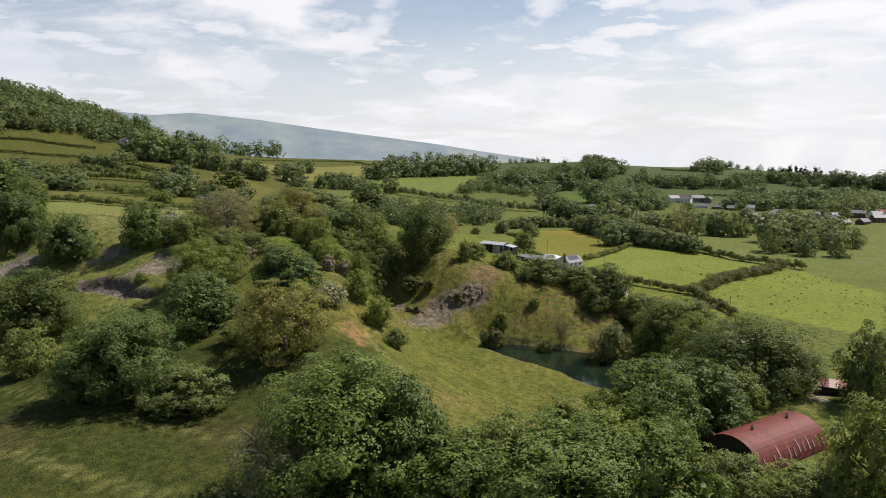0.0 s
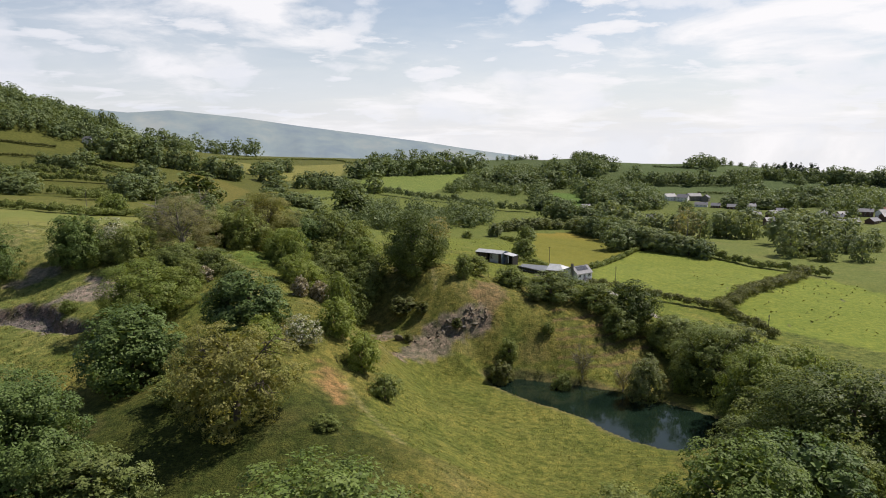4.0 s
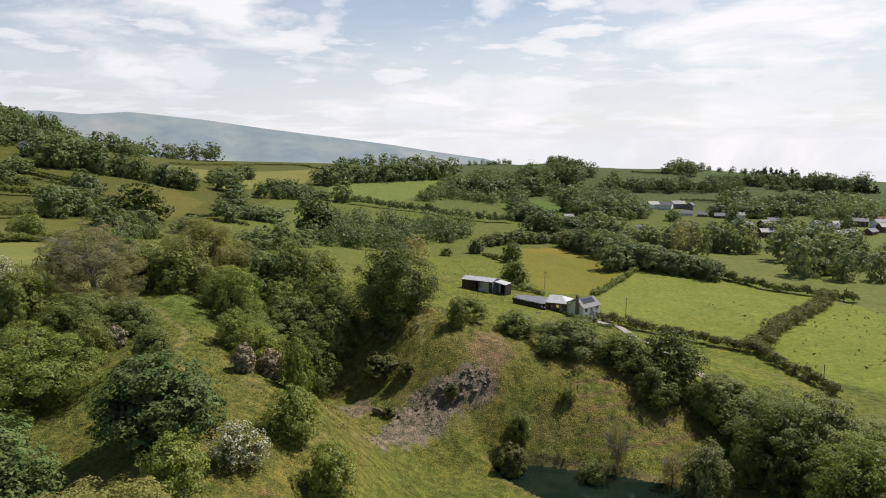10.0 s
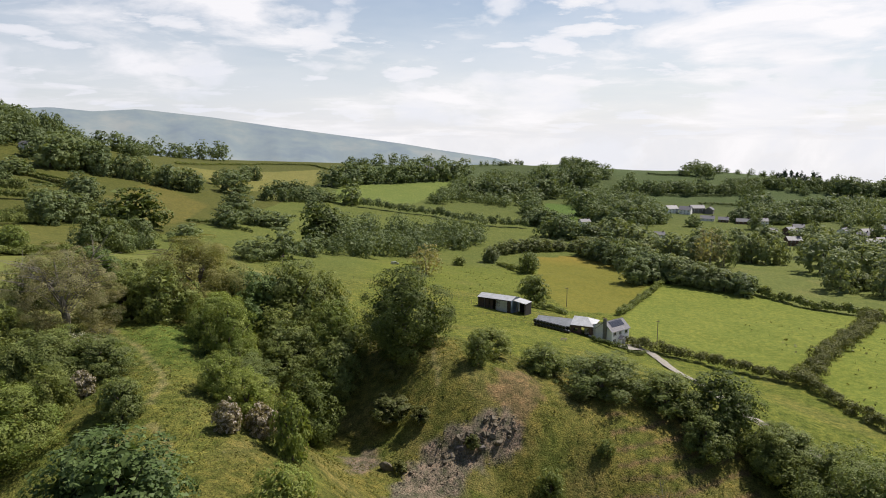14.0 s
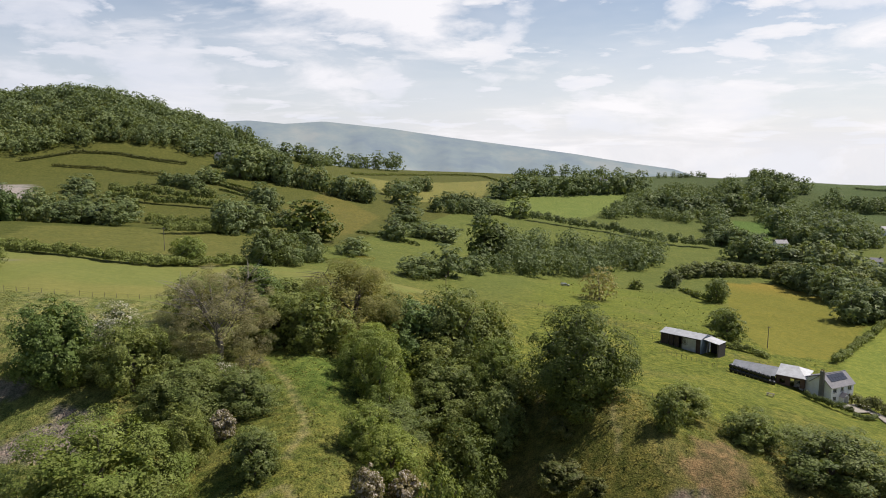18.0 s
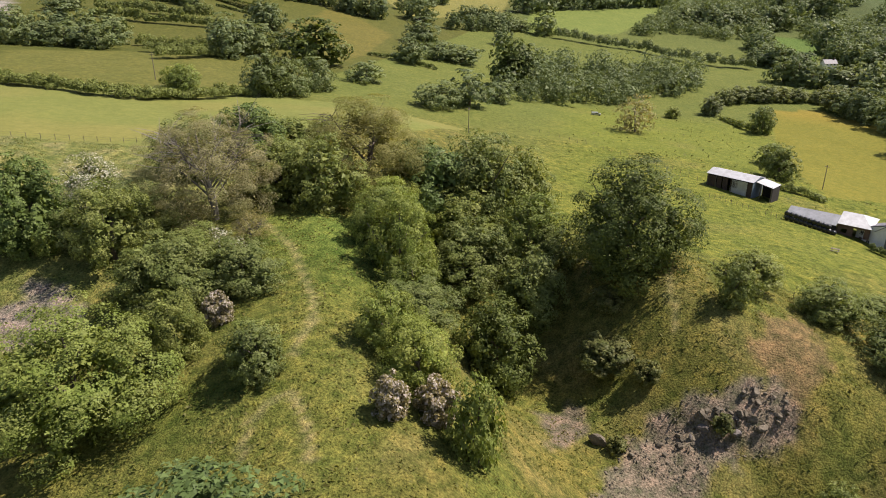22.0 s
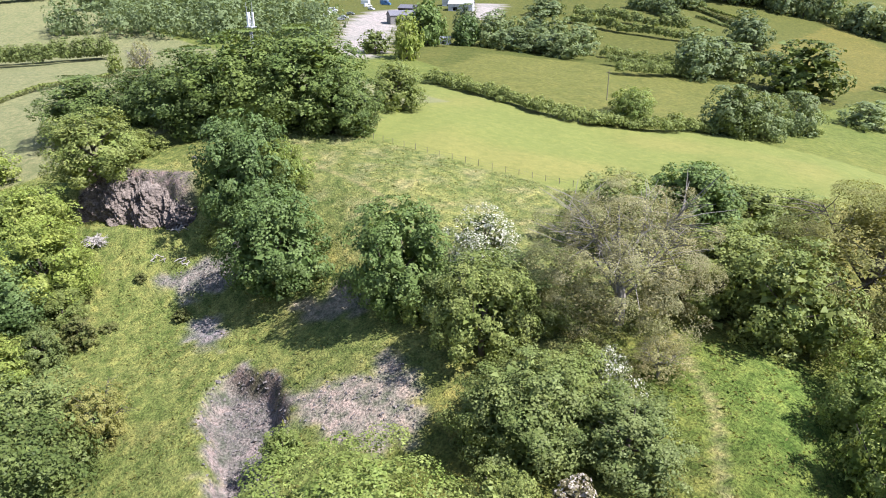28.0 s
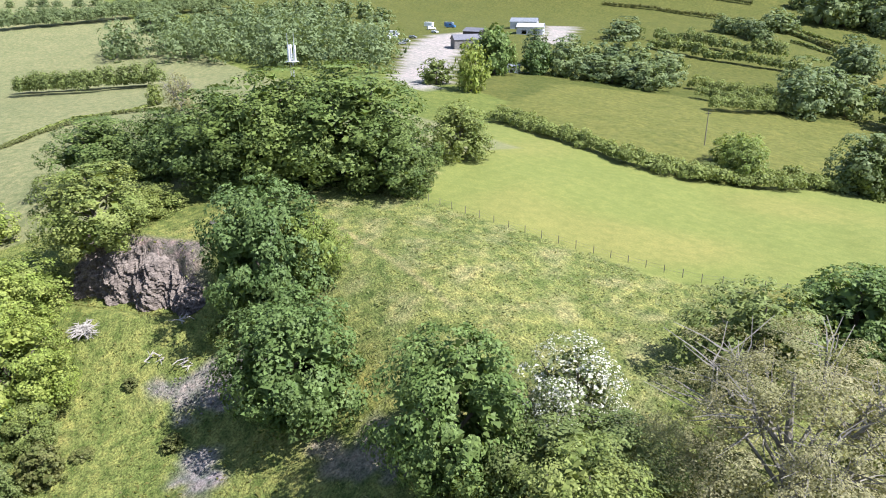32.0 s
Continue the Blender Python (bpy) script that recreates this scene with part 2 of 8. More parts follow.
KNOLLS_1 = [(-213, 213, 2.0), (-160, 240, 0.9), (-120, 260, -7.0), (-60, 250, -10.0), (-80, 290, 12.9), (-31, 280, -4.4), (-70, 326, -7.3), (-158, 297, -0.5), (-230, 260, -4.8), (-300, 314, 2.4), (-260, 300, 0.2), (-393, 436, 1.1), (-348, 176, 1.6), (-280, 180, -1.8), (-600, 230, 0.2), (-420, 300, -0.6), (-260, 120, -3.2), (8, 318, 0.2), (50, 288, -2.2), (109, 420, 1.4), (26, 432, 1.6), (130, 292, 2.0), (80, 373, -1.2), (174, 360, 0.7), (80, 250, -6.0), (83, 117, 12.4), (116, 157, 2.0), (60, 68, -1.9)]
KNOLLS_2 = [(95, 80, -1.4), (130, 100, 1.4), (20, 60, 3.9), (20, 20, -3.4), (80, 20, 3.8), (150, 200, -1.5), (200, 280, 0.5), (-60, 0, -0.9), (-150, 40, 4.2), (-220, 60, 2.0), (-300, 60, -0.2), (-100, 380, 2.9), (-150, 400, -0.3), (-260, 420, -1.2), (-60, 420, 2.1), (-30, 470, -1.9), (-300, 520, 1.5), (-120, 520, -0.7), (0, 560, -1.4), (60, 550, 1.3), (228, 588, 1.0), (265, 640, -1.5), (385, 660, 0.6), (-20, 660, 0.4), (-170, 750, -0.2), (-400, 600, -2.8), (-330, 640, 0.2), (-450, 640, 5.6)]
KNOLLS_3 = [(-540, 700, -2.0), (-480, 760, 0.2), (-640, 640, 0.9), (-420, 540, -2.2), (-520, 520, 0.2), (-700, 560, -0.6), (-380, 760, -1.1), (-300, 800, 1.1), (-600, 820, 0.2), (-700, 300, -0.2), (-800, 450, 0.2), (8, 181, -26.2), (32, 154, 7.0), (68, 160, -15.1), (9, 122, -13.3), (-25, 124, 18.8), (-46, 80, -5.8), (-96, 99, -4.4), (-60, 40, 2.6), (-20, 40, -0.8), (-65, 191, -8.0), (-10, 213, 14.6), (40, 203, 20.9), (-75, 150, 7.4), (-123, 150, -18.5), (-105, 186, 8.9), (-150, 172, 2.0), (-195, 165, 0.2)]
KNOLLS_4 = [(-90, 225, 6.1), (-170, 140, 6.3)]
KNOLLS = (KNOLLS_1 + KNOLLS_2 + KNOLLS_3 + KNOLLS_4, 52)
HUMMOCKS_1 = [(8, 181, -3.4), (32, 154, 1.4), (52, 178, -5.4), (45, 160, 2.3), (68, 160, 1.7), (60, 145, -1.0), (25, 172, -2.8), (9, 122, -3.0), (22, 140, 1.9), (20, 105, -1.4), (38, 120, 0.8), (-15, 129, -5.0), (-4, 139, 5.1), (-31, 125, 0.7), (-26, 147, 7.1), (-31, 160, 3.6), (-12, 95, 2.5), (-12, 70, 0.3), (-46, 80, -3.0), (-65, 62, 2.3), (-65, 85, 0.9), (-96, 99, 3.2), (-60, 40, -1.5), (-20, 40, -0.7), (-60, 165, 3.2), (-50, 150, -2.5), (-65, 191, -3.4), (-58, 205, 8.5)]
HUMMOCKS_2 = [(-48, 185, 8.4), (-10, 213, 7.9), (-25, 195, -6.1), (-5, 170, -2.1), (-12, 150, -8.1), (36, 184, 3.5), (4, 198, 6.7), (6, 216, -3.8), (20, 205, 1.3), (-38, 200, -10.2), (-42, 215, -4.4), (-30, 225, 1.4), (65, 200, -1.0), (30, 222, -2.1), (50, 240, -0.3), (-75, 150, -4.4), (-80, 178, -1.0), (-90, 195, -1.6), (-85, 135, 1.0), (-70, 120, -5.2), (-123, 150, 4.3), (-145, 158, 1.3), (-122, 168, -2.5), (-98, 173, 0.7), (-105, 186, 1.6), (-130, 188, -0.5), (-150, 172, -5.5), (-173, 160, -0.8)]
HUMMOCKS_3 = [(-179, 177, 4.2), (-150, 186, 2.4), (-140, 197, 3.1), (-126, 222, -1.3), (-195, 165, -1.8), (-110, 210, -0.8), (-90, 225, 0.4), (-170, 140, -1.7), (-150, 120, 3.7), (-190, 140, 0.4)]
HUMMOCKS = (HUMMOCKS_1 + HUMMOCKS_2 + HUMMOCKS_3, 21)


def smooth(a, b, v):
    s = np.clip((v - a) / (b - a), 0, 1)
    return s * s * (3 - 2 * s)


POND = -9.2


def inside(x, y, corners):
    """Whether points lie within a many-cornered patch of the plan."""
    hit = np.zeros(x.shape, bool)
    for (ax, ay), (bx, by) in zip(corners, corners[1:] + corners[:1]):
        if ay != by:
            hit ^= ((ay > y) != (by > y)) & (x < (bx - ax) * (y - ay) / (by - ay) + ax)
    return hit


def off_line(x, y, line):
    """How far points lie from a line of the plan."""
    best = np.full(x.shape, 1e9)
    for (ax, ay), (bx, by) in zip(line, line[1:]):
        dx, dy = bx - ax, by - ay
        s = np.clip(((x - ax) * dx + (y - ay) * dy) / (dx * dx + dy * dy), 0, 1)
        best = np.minimum(best, np.hypot(x - ax - s * dx, y - ay - s * dy))
    return best


def ruffle(x, y, size, seed=0.0):
    """A cheap smooth field of values from about -1 to 1, with patches of that size."""
    a, b = x / size + seed, y / size - seed * 0.7
    return (np.sin(1.7 * a + 1.3 * np.sin(1.1 * b + seed)) + np.sin(2.1 * b + 1.5 * np.sin(1.6 * a)) + np.sin(1.3 * (a + b) + np.sin(2.3 * a - b))) / 3



POND_EDGE = [(7.3, 181.2), (17.8, 181.7), (29.2, 178.2), (38.0, 175.0), (45.0, 171.5), (51.5, 166.0), (60.0, 158.0), (68.0, 149.5), (63.0, 140.6), (51.5, 133.5), (46.1, 134.1), (40.4, 138.5), (35.4, 144.3), (32.1, 153.0), (26.3, 157.6), (20.9, 162.6), (15.8, 167.4), (10.5, 173.9)]
PIT = [(-125.4, 163.1), (-125.1, 166.1), (-116.7, 168.7), (-108.0, 165.6), (-105.2, 162.4), (-102.4, 158.7), (-95.2, 156.5), (-91.8, 153.0), (-95.0, 151.1), (-105.0, 152.7), (-113.0, 155.9), (-120.9, 158.1)]
ROCK_EDGE = [(-9.5, 190.5), (-5.0, 192.5), (-2.0, 191.0), (3.0, 190.5), (8.5, 194.5)]


def height(x, y):
    """The ground's height: wide downs, shoulders, knolls and hummocks, and what was dug or worn."""
    x, y = np.asarray(x, float), np.asarray(y, float)
    z = 0 * x
    for forms, r in (DOWNS, SHOULDERS, KNOLLS, HUMMOCKS):
        for cx, cy, h in forms:
            z = z + h * np.exp(-((x - cx) ** 2 + (y - cy) ** 2) / (r * r))
    z = z - 0.075 * np.maximum(np.hypot(x, y - 150) - 1500, 0)
    z = z + 19 * np.exp(-((x + 570) ** 2 + (y - 765) ** 2) / 130**2) + smooth(950, 1350, y) * smooth(-50, 150, x) * (5 + 6 * ruffle(x, y, 150.0, 3.0))
    # the ridge to the north-east sinks towards the east and falls away behind
    way, r = np.degrees(np.arctan2(x, np.maximum(y, 1.0))), np.hypot(x, y)
    crest = np.interp(way, [4, 9, 12, 16, 18.5, 20, 23, 27, 33, 40], [24, 24, 19, 16, 17, 15, 10, 4, -2, -6]) + 2.0 * ruffle(x, y, 90.0, 3.0)
    east = smooth(5, 10, way) * smooth(60, 45, way)
    z = z + east * smooth(960, 1200, r) * (crest - z) - east * 0.22 * np.maximum(r - 1270, 0)
    z = z - 25 * np.exp(-((x + 730) ** 2 + (y - 640) ** 2) / 150**2)
    z = z + 52 * np.exp(-((x + 1050) ** 2 + (y - 270) ** 2) / 390**2)
    # the pond's bed and bank
    away = off_line(x, y, POND_EDGE + POND_EDGE[:1])
    wet = inside(x, y, POND_EDGE)
    bank = smooth(16, 0, away)
    z = np.where(wet, POND - 0.15 - 0.22 * np.minimum(away, 8), z * (1 - bank) + bank * np.maximum(z, POND + 0.25 + 0.14 * away) - bank * np.maximum(z - (POND + 0.4 + 0.75 * away), 0) * 0.7)
    z = np.where(wet | (away > 34), z, np.maximum(z, POND + 0.2 + np.where(x < 16, 0.13, 0.03) * away * smooth(34, 22, away)))
    # the old pit with its broken rim
    dug = inside(x, y, PIT)
    z = np.where(dug, z - (0.5 + 2.9 * smooth(19, 5, off_line(x, y, PIT[1:8]))) * smooth(-0.2, 2.2, off_line(x, y, PIT + PIT[:1])), z)
    # the rock face of the upper quarry
    along, into = (x + 190) * 0.781 + (y - 161) * 0.625, (x + 190) * -0.625 + (y - 161) * 0.781
    held = smooth(-5, 1, along) * smooth(31, 25, along) * smooth(-9, -2, into) * smooth(16, 7, into)
    face = 19.4 + 9.3 * smooth(0.5, 4.2, into + 0.9 * np.sin(along * 0.9)) + 0.08 * into
    z = z + held * (face - z)
    # the little scarp above the scree
    z = z - 1.5 * smooth(5, 0, off_line(x, y, ROCK_EDGE) + 4 * (y > np.interp(x, [p[0] for p in ROCK_EDGE], [p[1] for p in ROCK_EDGE]))) * smooth(-14, -9, x) * smooth(12, 8, x)
    return z


def ground_z(x, y):
    return float(height(np.array([x]), np.array([y]))[0])


def steps(parts):
    """Places along an axis: (from, to, step) with growing steps outside."""
    return np.unique(np.concatenate([np.arange(a, b, s) for a, b, s in parts] + [[parts[-1][1]]]).round(3))


def mesh_object(name, verts, faces, mats, parent=None, smooth_it=False):
    me = bpy.data.meshes.new(name)
    me.from_pydata(verts, [], faces)
    for m in mats if isinstance(mats, (list, tuple)) else [mats]:
        me.materials.append(m)
    if smooth_it:
        me.polygons.foreach_set("use_smooth", np.ones(len(me.polygons), bool))
    me.update()
    ob = new(name, me)
    ob.parent = parent
    return ob


MOWN = [(-173.1, 221.3), (-223.5, 276.7), (-200.8, 275.9), (-172.6, 277.1), (-152.0, 289.0), (-141.3, 317.0), (-95.0, 334.0), (-73.4, 335.7), (-77.9, 291.1), (-124.4, 232.7), (-144.5, 226.1), (-136.4, 229.4), (-149.8, 223.1), (-172.1, 216.9)]
BUTTERCUP = [(53.9, 508.6), (80.0, 518.2), (103.5, 475.3), (108.1, 431.7), (65.4, 338.8), (43.6, 330.4), (38.3, 377.5)]
LEA_1 = [(64.9, 332.0), (109.9, 419.0), (135.6, 413.0), (158.9, 369.7), (177.8, 356.5), (133.4, 298.3), (107.4, 266.9), (85.8, 277.2), (58.9, 294.9)]
LEA_2 = [(104.1, 260.4), (125.3, 286.9), (176.1, 345.0), (186.3, 343.2), (201.4, 288.5), (148.4, 192.1), (105.6, 238.0)]
ROUGH_1 = [(-290.0, 342.9), (-240.0, 388.6), (-196.8, 418.9), (-146.5, 322.7), (-157.9, 289.8), (-176.9, 280.0), (-229.6, 285.9)]
HAY_1 = [(-222.4, 487.6), (-257.3, 660.9), (-179.8, 572.6), (-159.2, 462.3), (-165.2, 414.0)]
HAY_2 = [(-290.8, 819.4), (-177.7, 1047.0), (-148.1, 814.1), (-200.8, 683.7)]
LEA_3 = [(-127.1, 866.4), (16.1, 979.5), (-36.6, 780.0), (-113.0, 720.2)]
LEA_4 = [(95.0, 839.7), (152.4, 851.3), (112.2, 696.4), (75.8, 695.6)]
ROUGH_2 = [(-238.2, 290.3), (-264.7, 344.3), (-234.3, 373.0), (-198.5, 388.7), (-179.6, 401.8), (-144.3, 322.9), (-155.6, 294.1), (-176.7, 279.7), (-209.9, 284.1)]
SCREE_E = [(-19.7, 169.2), (-14.8, 187.4), (-10.5, 191.7), (-6.1, 194.1), (1.7, 196.4), (6.7, 198.7), (10.1, 194.7), (7.9, 190.7), (1.4, 189.3), (-2.5, 184.8), (-4.8, 180.9), (-12.0, 177.7)]
SCAR_E = [(5.4, 208.4), (12.8, 212.3), (15.0, 202.5), (10.1, 194.7), (6.7, 198.6), (3.3, 199.3)]
SCREE_W2 = [(-109.9, 167.1), (-108.8, 170.4), (-103.8, 174.8), (-105.3, 178.5), (-99.4, 178.4), (-93.4, 175.4), (-91.1, 170.9), (-95.0, 166.9), (-100.8, 165.9), (-105.3, 165.0)]
SCREE_W3 = [(-157.6, 165.3), (-155.7, 171.2), (-152.4, 179.6), (-146.7, 179.8), (-145.2, 174.9), (-149.1, 168.4)]
SCREE_W4 = [(-139.8, 164.5), (-137.3, 169.1), (-132.4, 165.8), (-135.2, 164.1)]
SCREE_W5 = [(-130.3, 177.8), (-125.5, 181.3), (-125.5, 184.9), (-116.6, 186.1), (-116.5, 180.2), (-124.4, 177.1)]
SCREE_W6 = [(-140.0, 164.1), (-143.3, 166.4), (-140.2, 170.2), (-136.3, 168.5), (-137.4, 164.0)]
SCAR_S = [(-27.1, 192.4), (-21.4, 195.8), (-19.6, 189.9), (-24.5, 182.0)]
YARD = [(-299.6, 288.4), (-392.0, 351.0), (-417.2, 385.6), (-411.6, 407.8), (-340.9, 346.1), (-276.9, 298.0), (-274.6, 282.9)]
YARD_2 = [(-368.5, 422.6), (-412.2, 468.1), (-395.9, 474.4), (-356.9, 435.0), (-348.2, 412.6)]
DRY_1 = [(-28.3, 126.2), (-24.9, 126.8), (-21.1, 116.2), (-22.4, 110.4), (-27.3, 116.7)]
DRY_2 = [(-68.8, 46.6), (-66.3, 51.4), (-58.3, 49.3), (-53.9, 46.6)]
PATH_A = [(-101.6, 93.1), (-86.5, 84.3), (-66.1, 74.3), (-48.8, 71.2), (-35.3, 67.8)]
PATH_J = [(-110.0, 74.0), (-84.0, 62.0), (-60.0, 52.0), (-40.0, 46.0)]
PATH_B = [(-76.7, 57.9), (-72.1, 59.5), (-64.1, 54.3), (-52.7, 51.3), (-42.3, 49.2), (-35.9, 49.7)]
PATH_C = [(-81.5, 206.9), (-70.3, 197.8), (-64.1, 189.1), (-58.9, 181.2), (-56.1, 175.0), (-56.1, 170.6), (-55.2, 167.5)]
PATH_D = [(-53.0, 161.4), (-54.4, 159.6), (-55.5, 156.6), (-53.9, 151.4)]
PATH_E = [(-52.6, 161.2), (-49.1, 157.5), (-46.3, 152.4)]
PATH_F = [(-9.3, 214.5), (-8.2, 207.7), (-7.6, 203.3)]
PATH_G = [(-165.0, 199.4), (-147.3, 199.8), (-132.4, 199.5)]
PATH_H = [(-22.8, 123.3), (-16.3, 111.9), (-9.1, 100.9)]


def ground_tones(x, y, z):
    """Base colour of the ground by what grows or lies there, plus painted cloud shade; and how rough it is."""
    n = len(x)
    rgb = np.tile([0.108, 0.128, 0.030], (n, 1))
    rough = np.ones(n)
    far = np.hypot(x, y - 150)
    rough[far > 210] = 0.55

    def lay(mask, color, amount=1.0):
        a = (np.asarray(mask, float) * amount)[:, None]
        rgb[:] = rgb * (1 - a) + np.array(color) * a

    # hill grass, rough and dry on the slopes and spurs
    wild = smooth(260, 120, far) * (x < 62)
    lay(wild, (0.130, 0.126, 0.030))
    lay(wild * smooth(0.0, 0.8, ruffle(x, y, 6.0, 1.0)), (0.165, 0.148, 0.052), 0.5)
    lay(wild * smooth(0.15, 0.8, ruffle(x, y, 9.0, 4.0)), (0.088, 0.114, 0.022), 0.7)
    # the low field in front, darkened to paint in a cloud's shade
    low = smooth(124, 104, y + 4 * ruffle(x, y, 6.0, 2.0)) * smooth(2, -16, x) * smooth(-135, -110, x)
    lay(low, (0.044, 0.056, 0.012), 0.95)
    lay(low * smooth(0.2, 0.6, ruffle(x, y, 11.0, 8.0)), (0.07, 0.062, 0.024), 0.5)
    # the pond meadow and the sunny flats to the west
    meadow = (x > -18) & (x < 45) & (y > 100) & (y < 184)
    lay(meadow, (0.114, 0.128, 0.026), 0.8)
    west = smooth(-88, -100, x) * smooth(192, 178, y) * smooth(-230, -200, x) * smooth(100, 125, y)
    lay(west, (0.136, 0.158, 0.042), 0.9)
    lay(west * smooth(0.1, 0.9, ruffle(x, y, 5.0, 3.0)), (0.152, 0.156, 0.048), 0.6)
    plateau = smooth(-84, -92, x) * smooth(184, 192, y) * smooth(246, 236, y) * smooth(-200, -180, x)
    lay(plateau, (0.138, 0.158, 0.046), 0.9)
    lay(plateau * smooth(-0.1, 0.7, ruffle(x, y, 3.0, 6.0)), (0.200, 0.192, 0.085), 0.6)
    glade = np.exp(-(((x + 66) / 14) ** 2 + ((y - 203) / 11) ** 2))
    lay(glade, (0.088, 0.160, 0.032), 0.95)
    farm = smooth(-60, -30, x) * smooth(222, 232, y + 0.25 * x) * smooth(480, 440, y) * smooth(120, 100, x)
    vale = smooth(112, 124, x) * smooth(330, 345, y) * smooth(660, 620, y) * smooth(420, 380, x)
    lay(vale, (0.118, 0.140, 0.036), 0.9)
    lay(vale * smooth(0.1, 0.8, ruffle(x, y, 22.0, 7.0)), (0.150, 0.150, 0.050), 0.5)
    lay(farm, (0.124, 0.146, 0.024), 0.9)
    lay(farm * smooth(0.2, 0.8, ruffle(x, y, 14.0, 5.0)), (0.155, 0.150, 0.040), 0.5)
    ridge = smooth(-84, -76, x) * smooth(-36, -44, x) * smooth(138, 150, y) * smooth(212, 205, y)
    lay(ridge, (0.116, 0.140, 0.028), 0.55)
    # wooded and far hills, cloud shade painted into their greens, then the fields
    lay((x < -150) & (y > 300) & (x > -700), (0.078, 0.082, 0.019), 0.85)
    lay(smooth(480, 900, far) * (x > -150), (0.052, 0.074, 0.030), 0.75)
    hill = smooth(230, 250, x) * smooth(900, 930, y) * smooth(1300, 1250, y)
    lay(hill, (0.072, 0.100, 0.036), 0.8)
    lay(inside(x, y, MOWN), (0.144, 0.160, 0.042))
    rough[inside(x, y, MOWN)] = 0.25
    lay(inside(x, y, MOWN) * smooth(-0.1, 0.9, ruffle(x, y, 17.0, 2.0)), (0.205, 0.178, 0.055), 0.45)
    lay(inside(x, y, BUTTERCUP), (0.150, 0.145, 0.024))
    rough[inside(x, y, BUTTERCUP)] = 0.35
    lay(inside(x, y, BUTTERCUP) * smooth(470, 520, y + 0.6 * (x - 60)), (0.225, 0.170, 0.032), 0.7)
    # ROUGH_1, ROUGH_2 and HAY_1 carry painted cloud shade as well
    for field, tone in ((LEA_1, (0.150, 0.178, 0.032)), (LEA_2, (0.148, 0.180, 0.030)), (LEA_3, (0.130, 0.165, 0.040)), (LEA_4, (0.085, 0.135, 0.030)),
                        (ROUGH_1, (0.070, 0.080, 0.018)), (ROUGH_2, (0.106, 0.110, 0.027)), (HAY_1, (0.116, 0.108, 0.026)), (HAY_2, (0.165, 0.160, 0.045))):
        lay(inside(x, y, field), tone)
        rough[inside(x, y, field)] = 0.55
    lay((x < -190) & (y < 260) & (far > 210), (0.165, 0.166, 0.078), 0.85)
    # bare ground: scree, scars, pit floor
    for patch, tone in ((SCREE_E, (0.190, 0.158, 0.118)), (SCAR_E, (0.165, 0.120, 0.058)), (SCAR_S, (0.150, 0.125, 0.090)), (PIT, (0.165, 0.146, 0.134)), (SCREE_W2, (0.215, 0.188, 0.150)),
                        (SCREE_W3, (0.185, 0.165, 0.148)), (SCREE_W4, (0.145, 0.132, 0.126)), (SCREE_W5, (0.190, 0.165, 0.125)), (SCREE_W6, (0.180, 0.168, 0.160)), (DRY_1, (0.215, 0.140, 0.058))):
        edge = off_line(x, y, patch + patch[:1]) * np.where(inside(x, y, patch), 1, -1)
        lay(smooth(-0.9, 1.0, edge + 1.6 * ruffle(x, y, 1.7, 3.0)), tone, 0.9)
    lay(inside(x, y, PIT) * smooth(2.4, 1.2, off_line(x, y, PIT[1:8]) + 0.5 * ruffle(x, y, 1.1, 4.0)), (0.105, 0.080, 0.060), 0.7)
    along, into = (x + 190) * 0.781 + (y - 161) * 0.625, (x + 190) * -0.625 + (y - 161) * 0.781
    lay(smooth(-1, 2, along) * smooth(27, 23, along) * smooth(-0.5, 1, into) * smooth(6.5, 5, into), (0.150, 0.125, 0.105))
    shore = smooth(2.2, 0.4, off_line(x, y, POND_EDGE + POND_EDGE[:1]))
    lay(shore, (0.130, 0.110, 0.060), 0.6)
    # soil steps on the slope above the water
    lay(smooth(0.45, 0.8, np.sin(z * 3.2 + 0.8 * ruffle(x, y, 4.0, 1.0))) * (x > 28) * (x < 58) * (y > 180) * (y < 203), (0.140, 0.098, 0.050), 0.75)
    # worn paths, the lane and the yards
    for path in (PATH_C, PATH_D, PATH_E, PATH_F, PATH_G, PATH_H):
        lay(smooth(0.75, 0.3, off_line(x, y, path) + 0.2 * ruffle(x, y, 1.3, 2.0)), (0.215, 0.192, 0.085), 0.7)
    for path in (PATH_A, PATH_B, PATH_J):
        for side in (-0.55, 0.55):
            lay(smooth(0.45, 0.2, np.abs(off_line(x, y, path) - abs(side))), (0.110, 0.118, 0.036), 0.7)
    lay(inside(x, y, YARD) | inside(x, y, YARD_2), (0.27, 0.245, 0.22), 0.95)
    lay((off_line(x, y, TRACK) < 1.9 + 0.3 * ruffle(x, y, 2.0, 4.0)), (0.30, 0.26, 0.20), 0.85)
    return rgb, rough


LANE = [(57.5, 289.0), (62.0, 281.0), (62.7, 272.0), (61.0, 250.0), (60.8, 228.0), (63.5, 216.0), (70.5, 209.5), (78.0, 200.0), (88.0, 175.0), (97.0, 150.0), (97.6, 134.0), (90.0, 118.0), (85.0, 104.0)]
TRACK = LANE[9:]


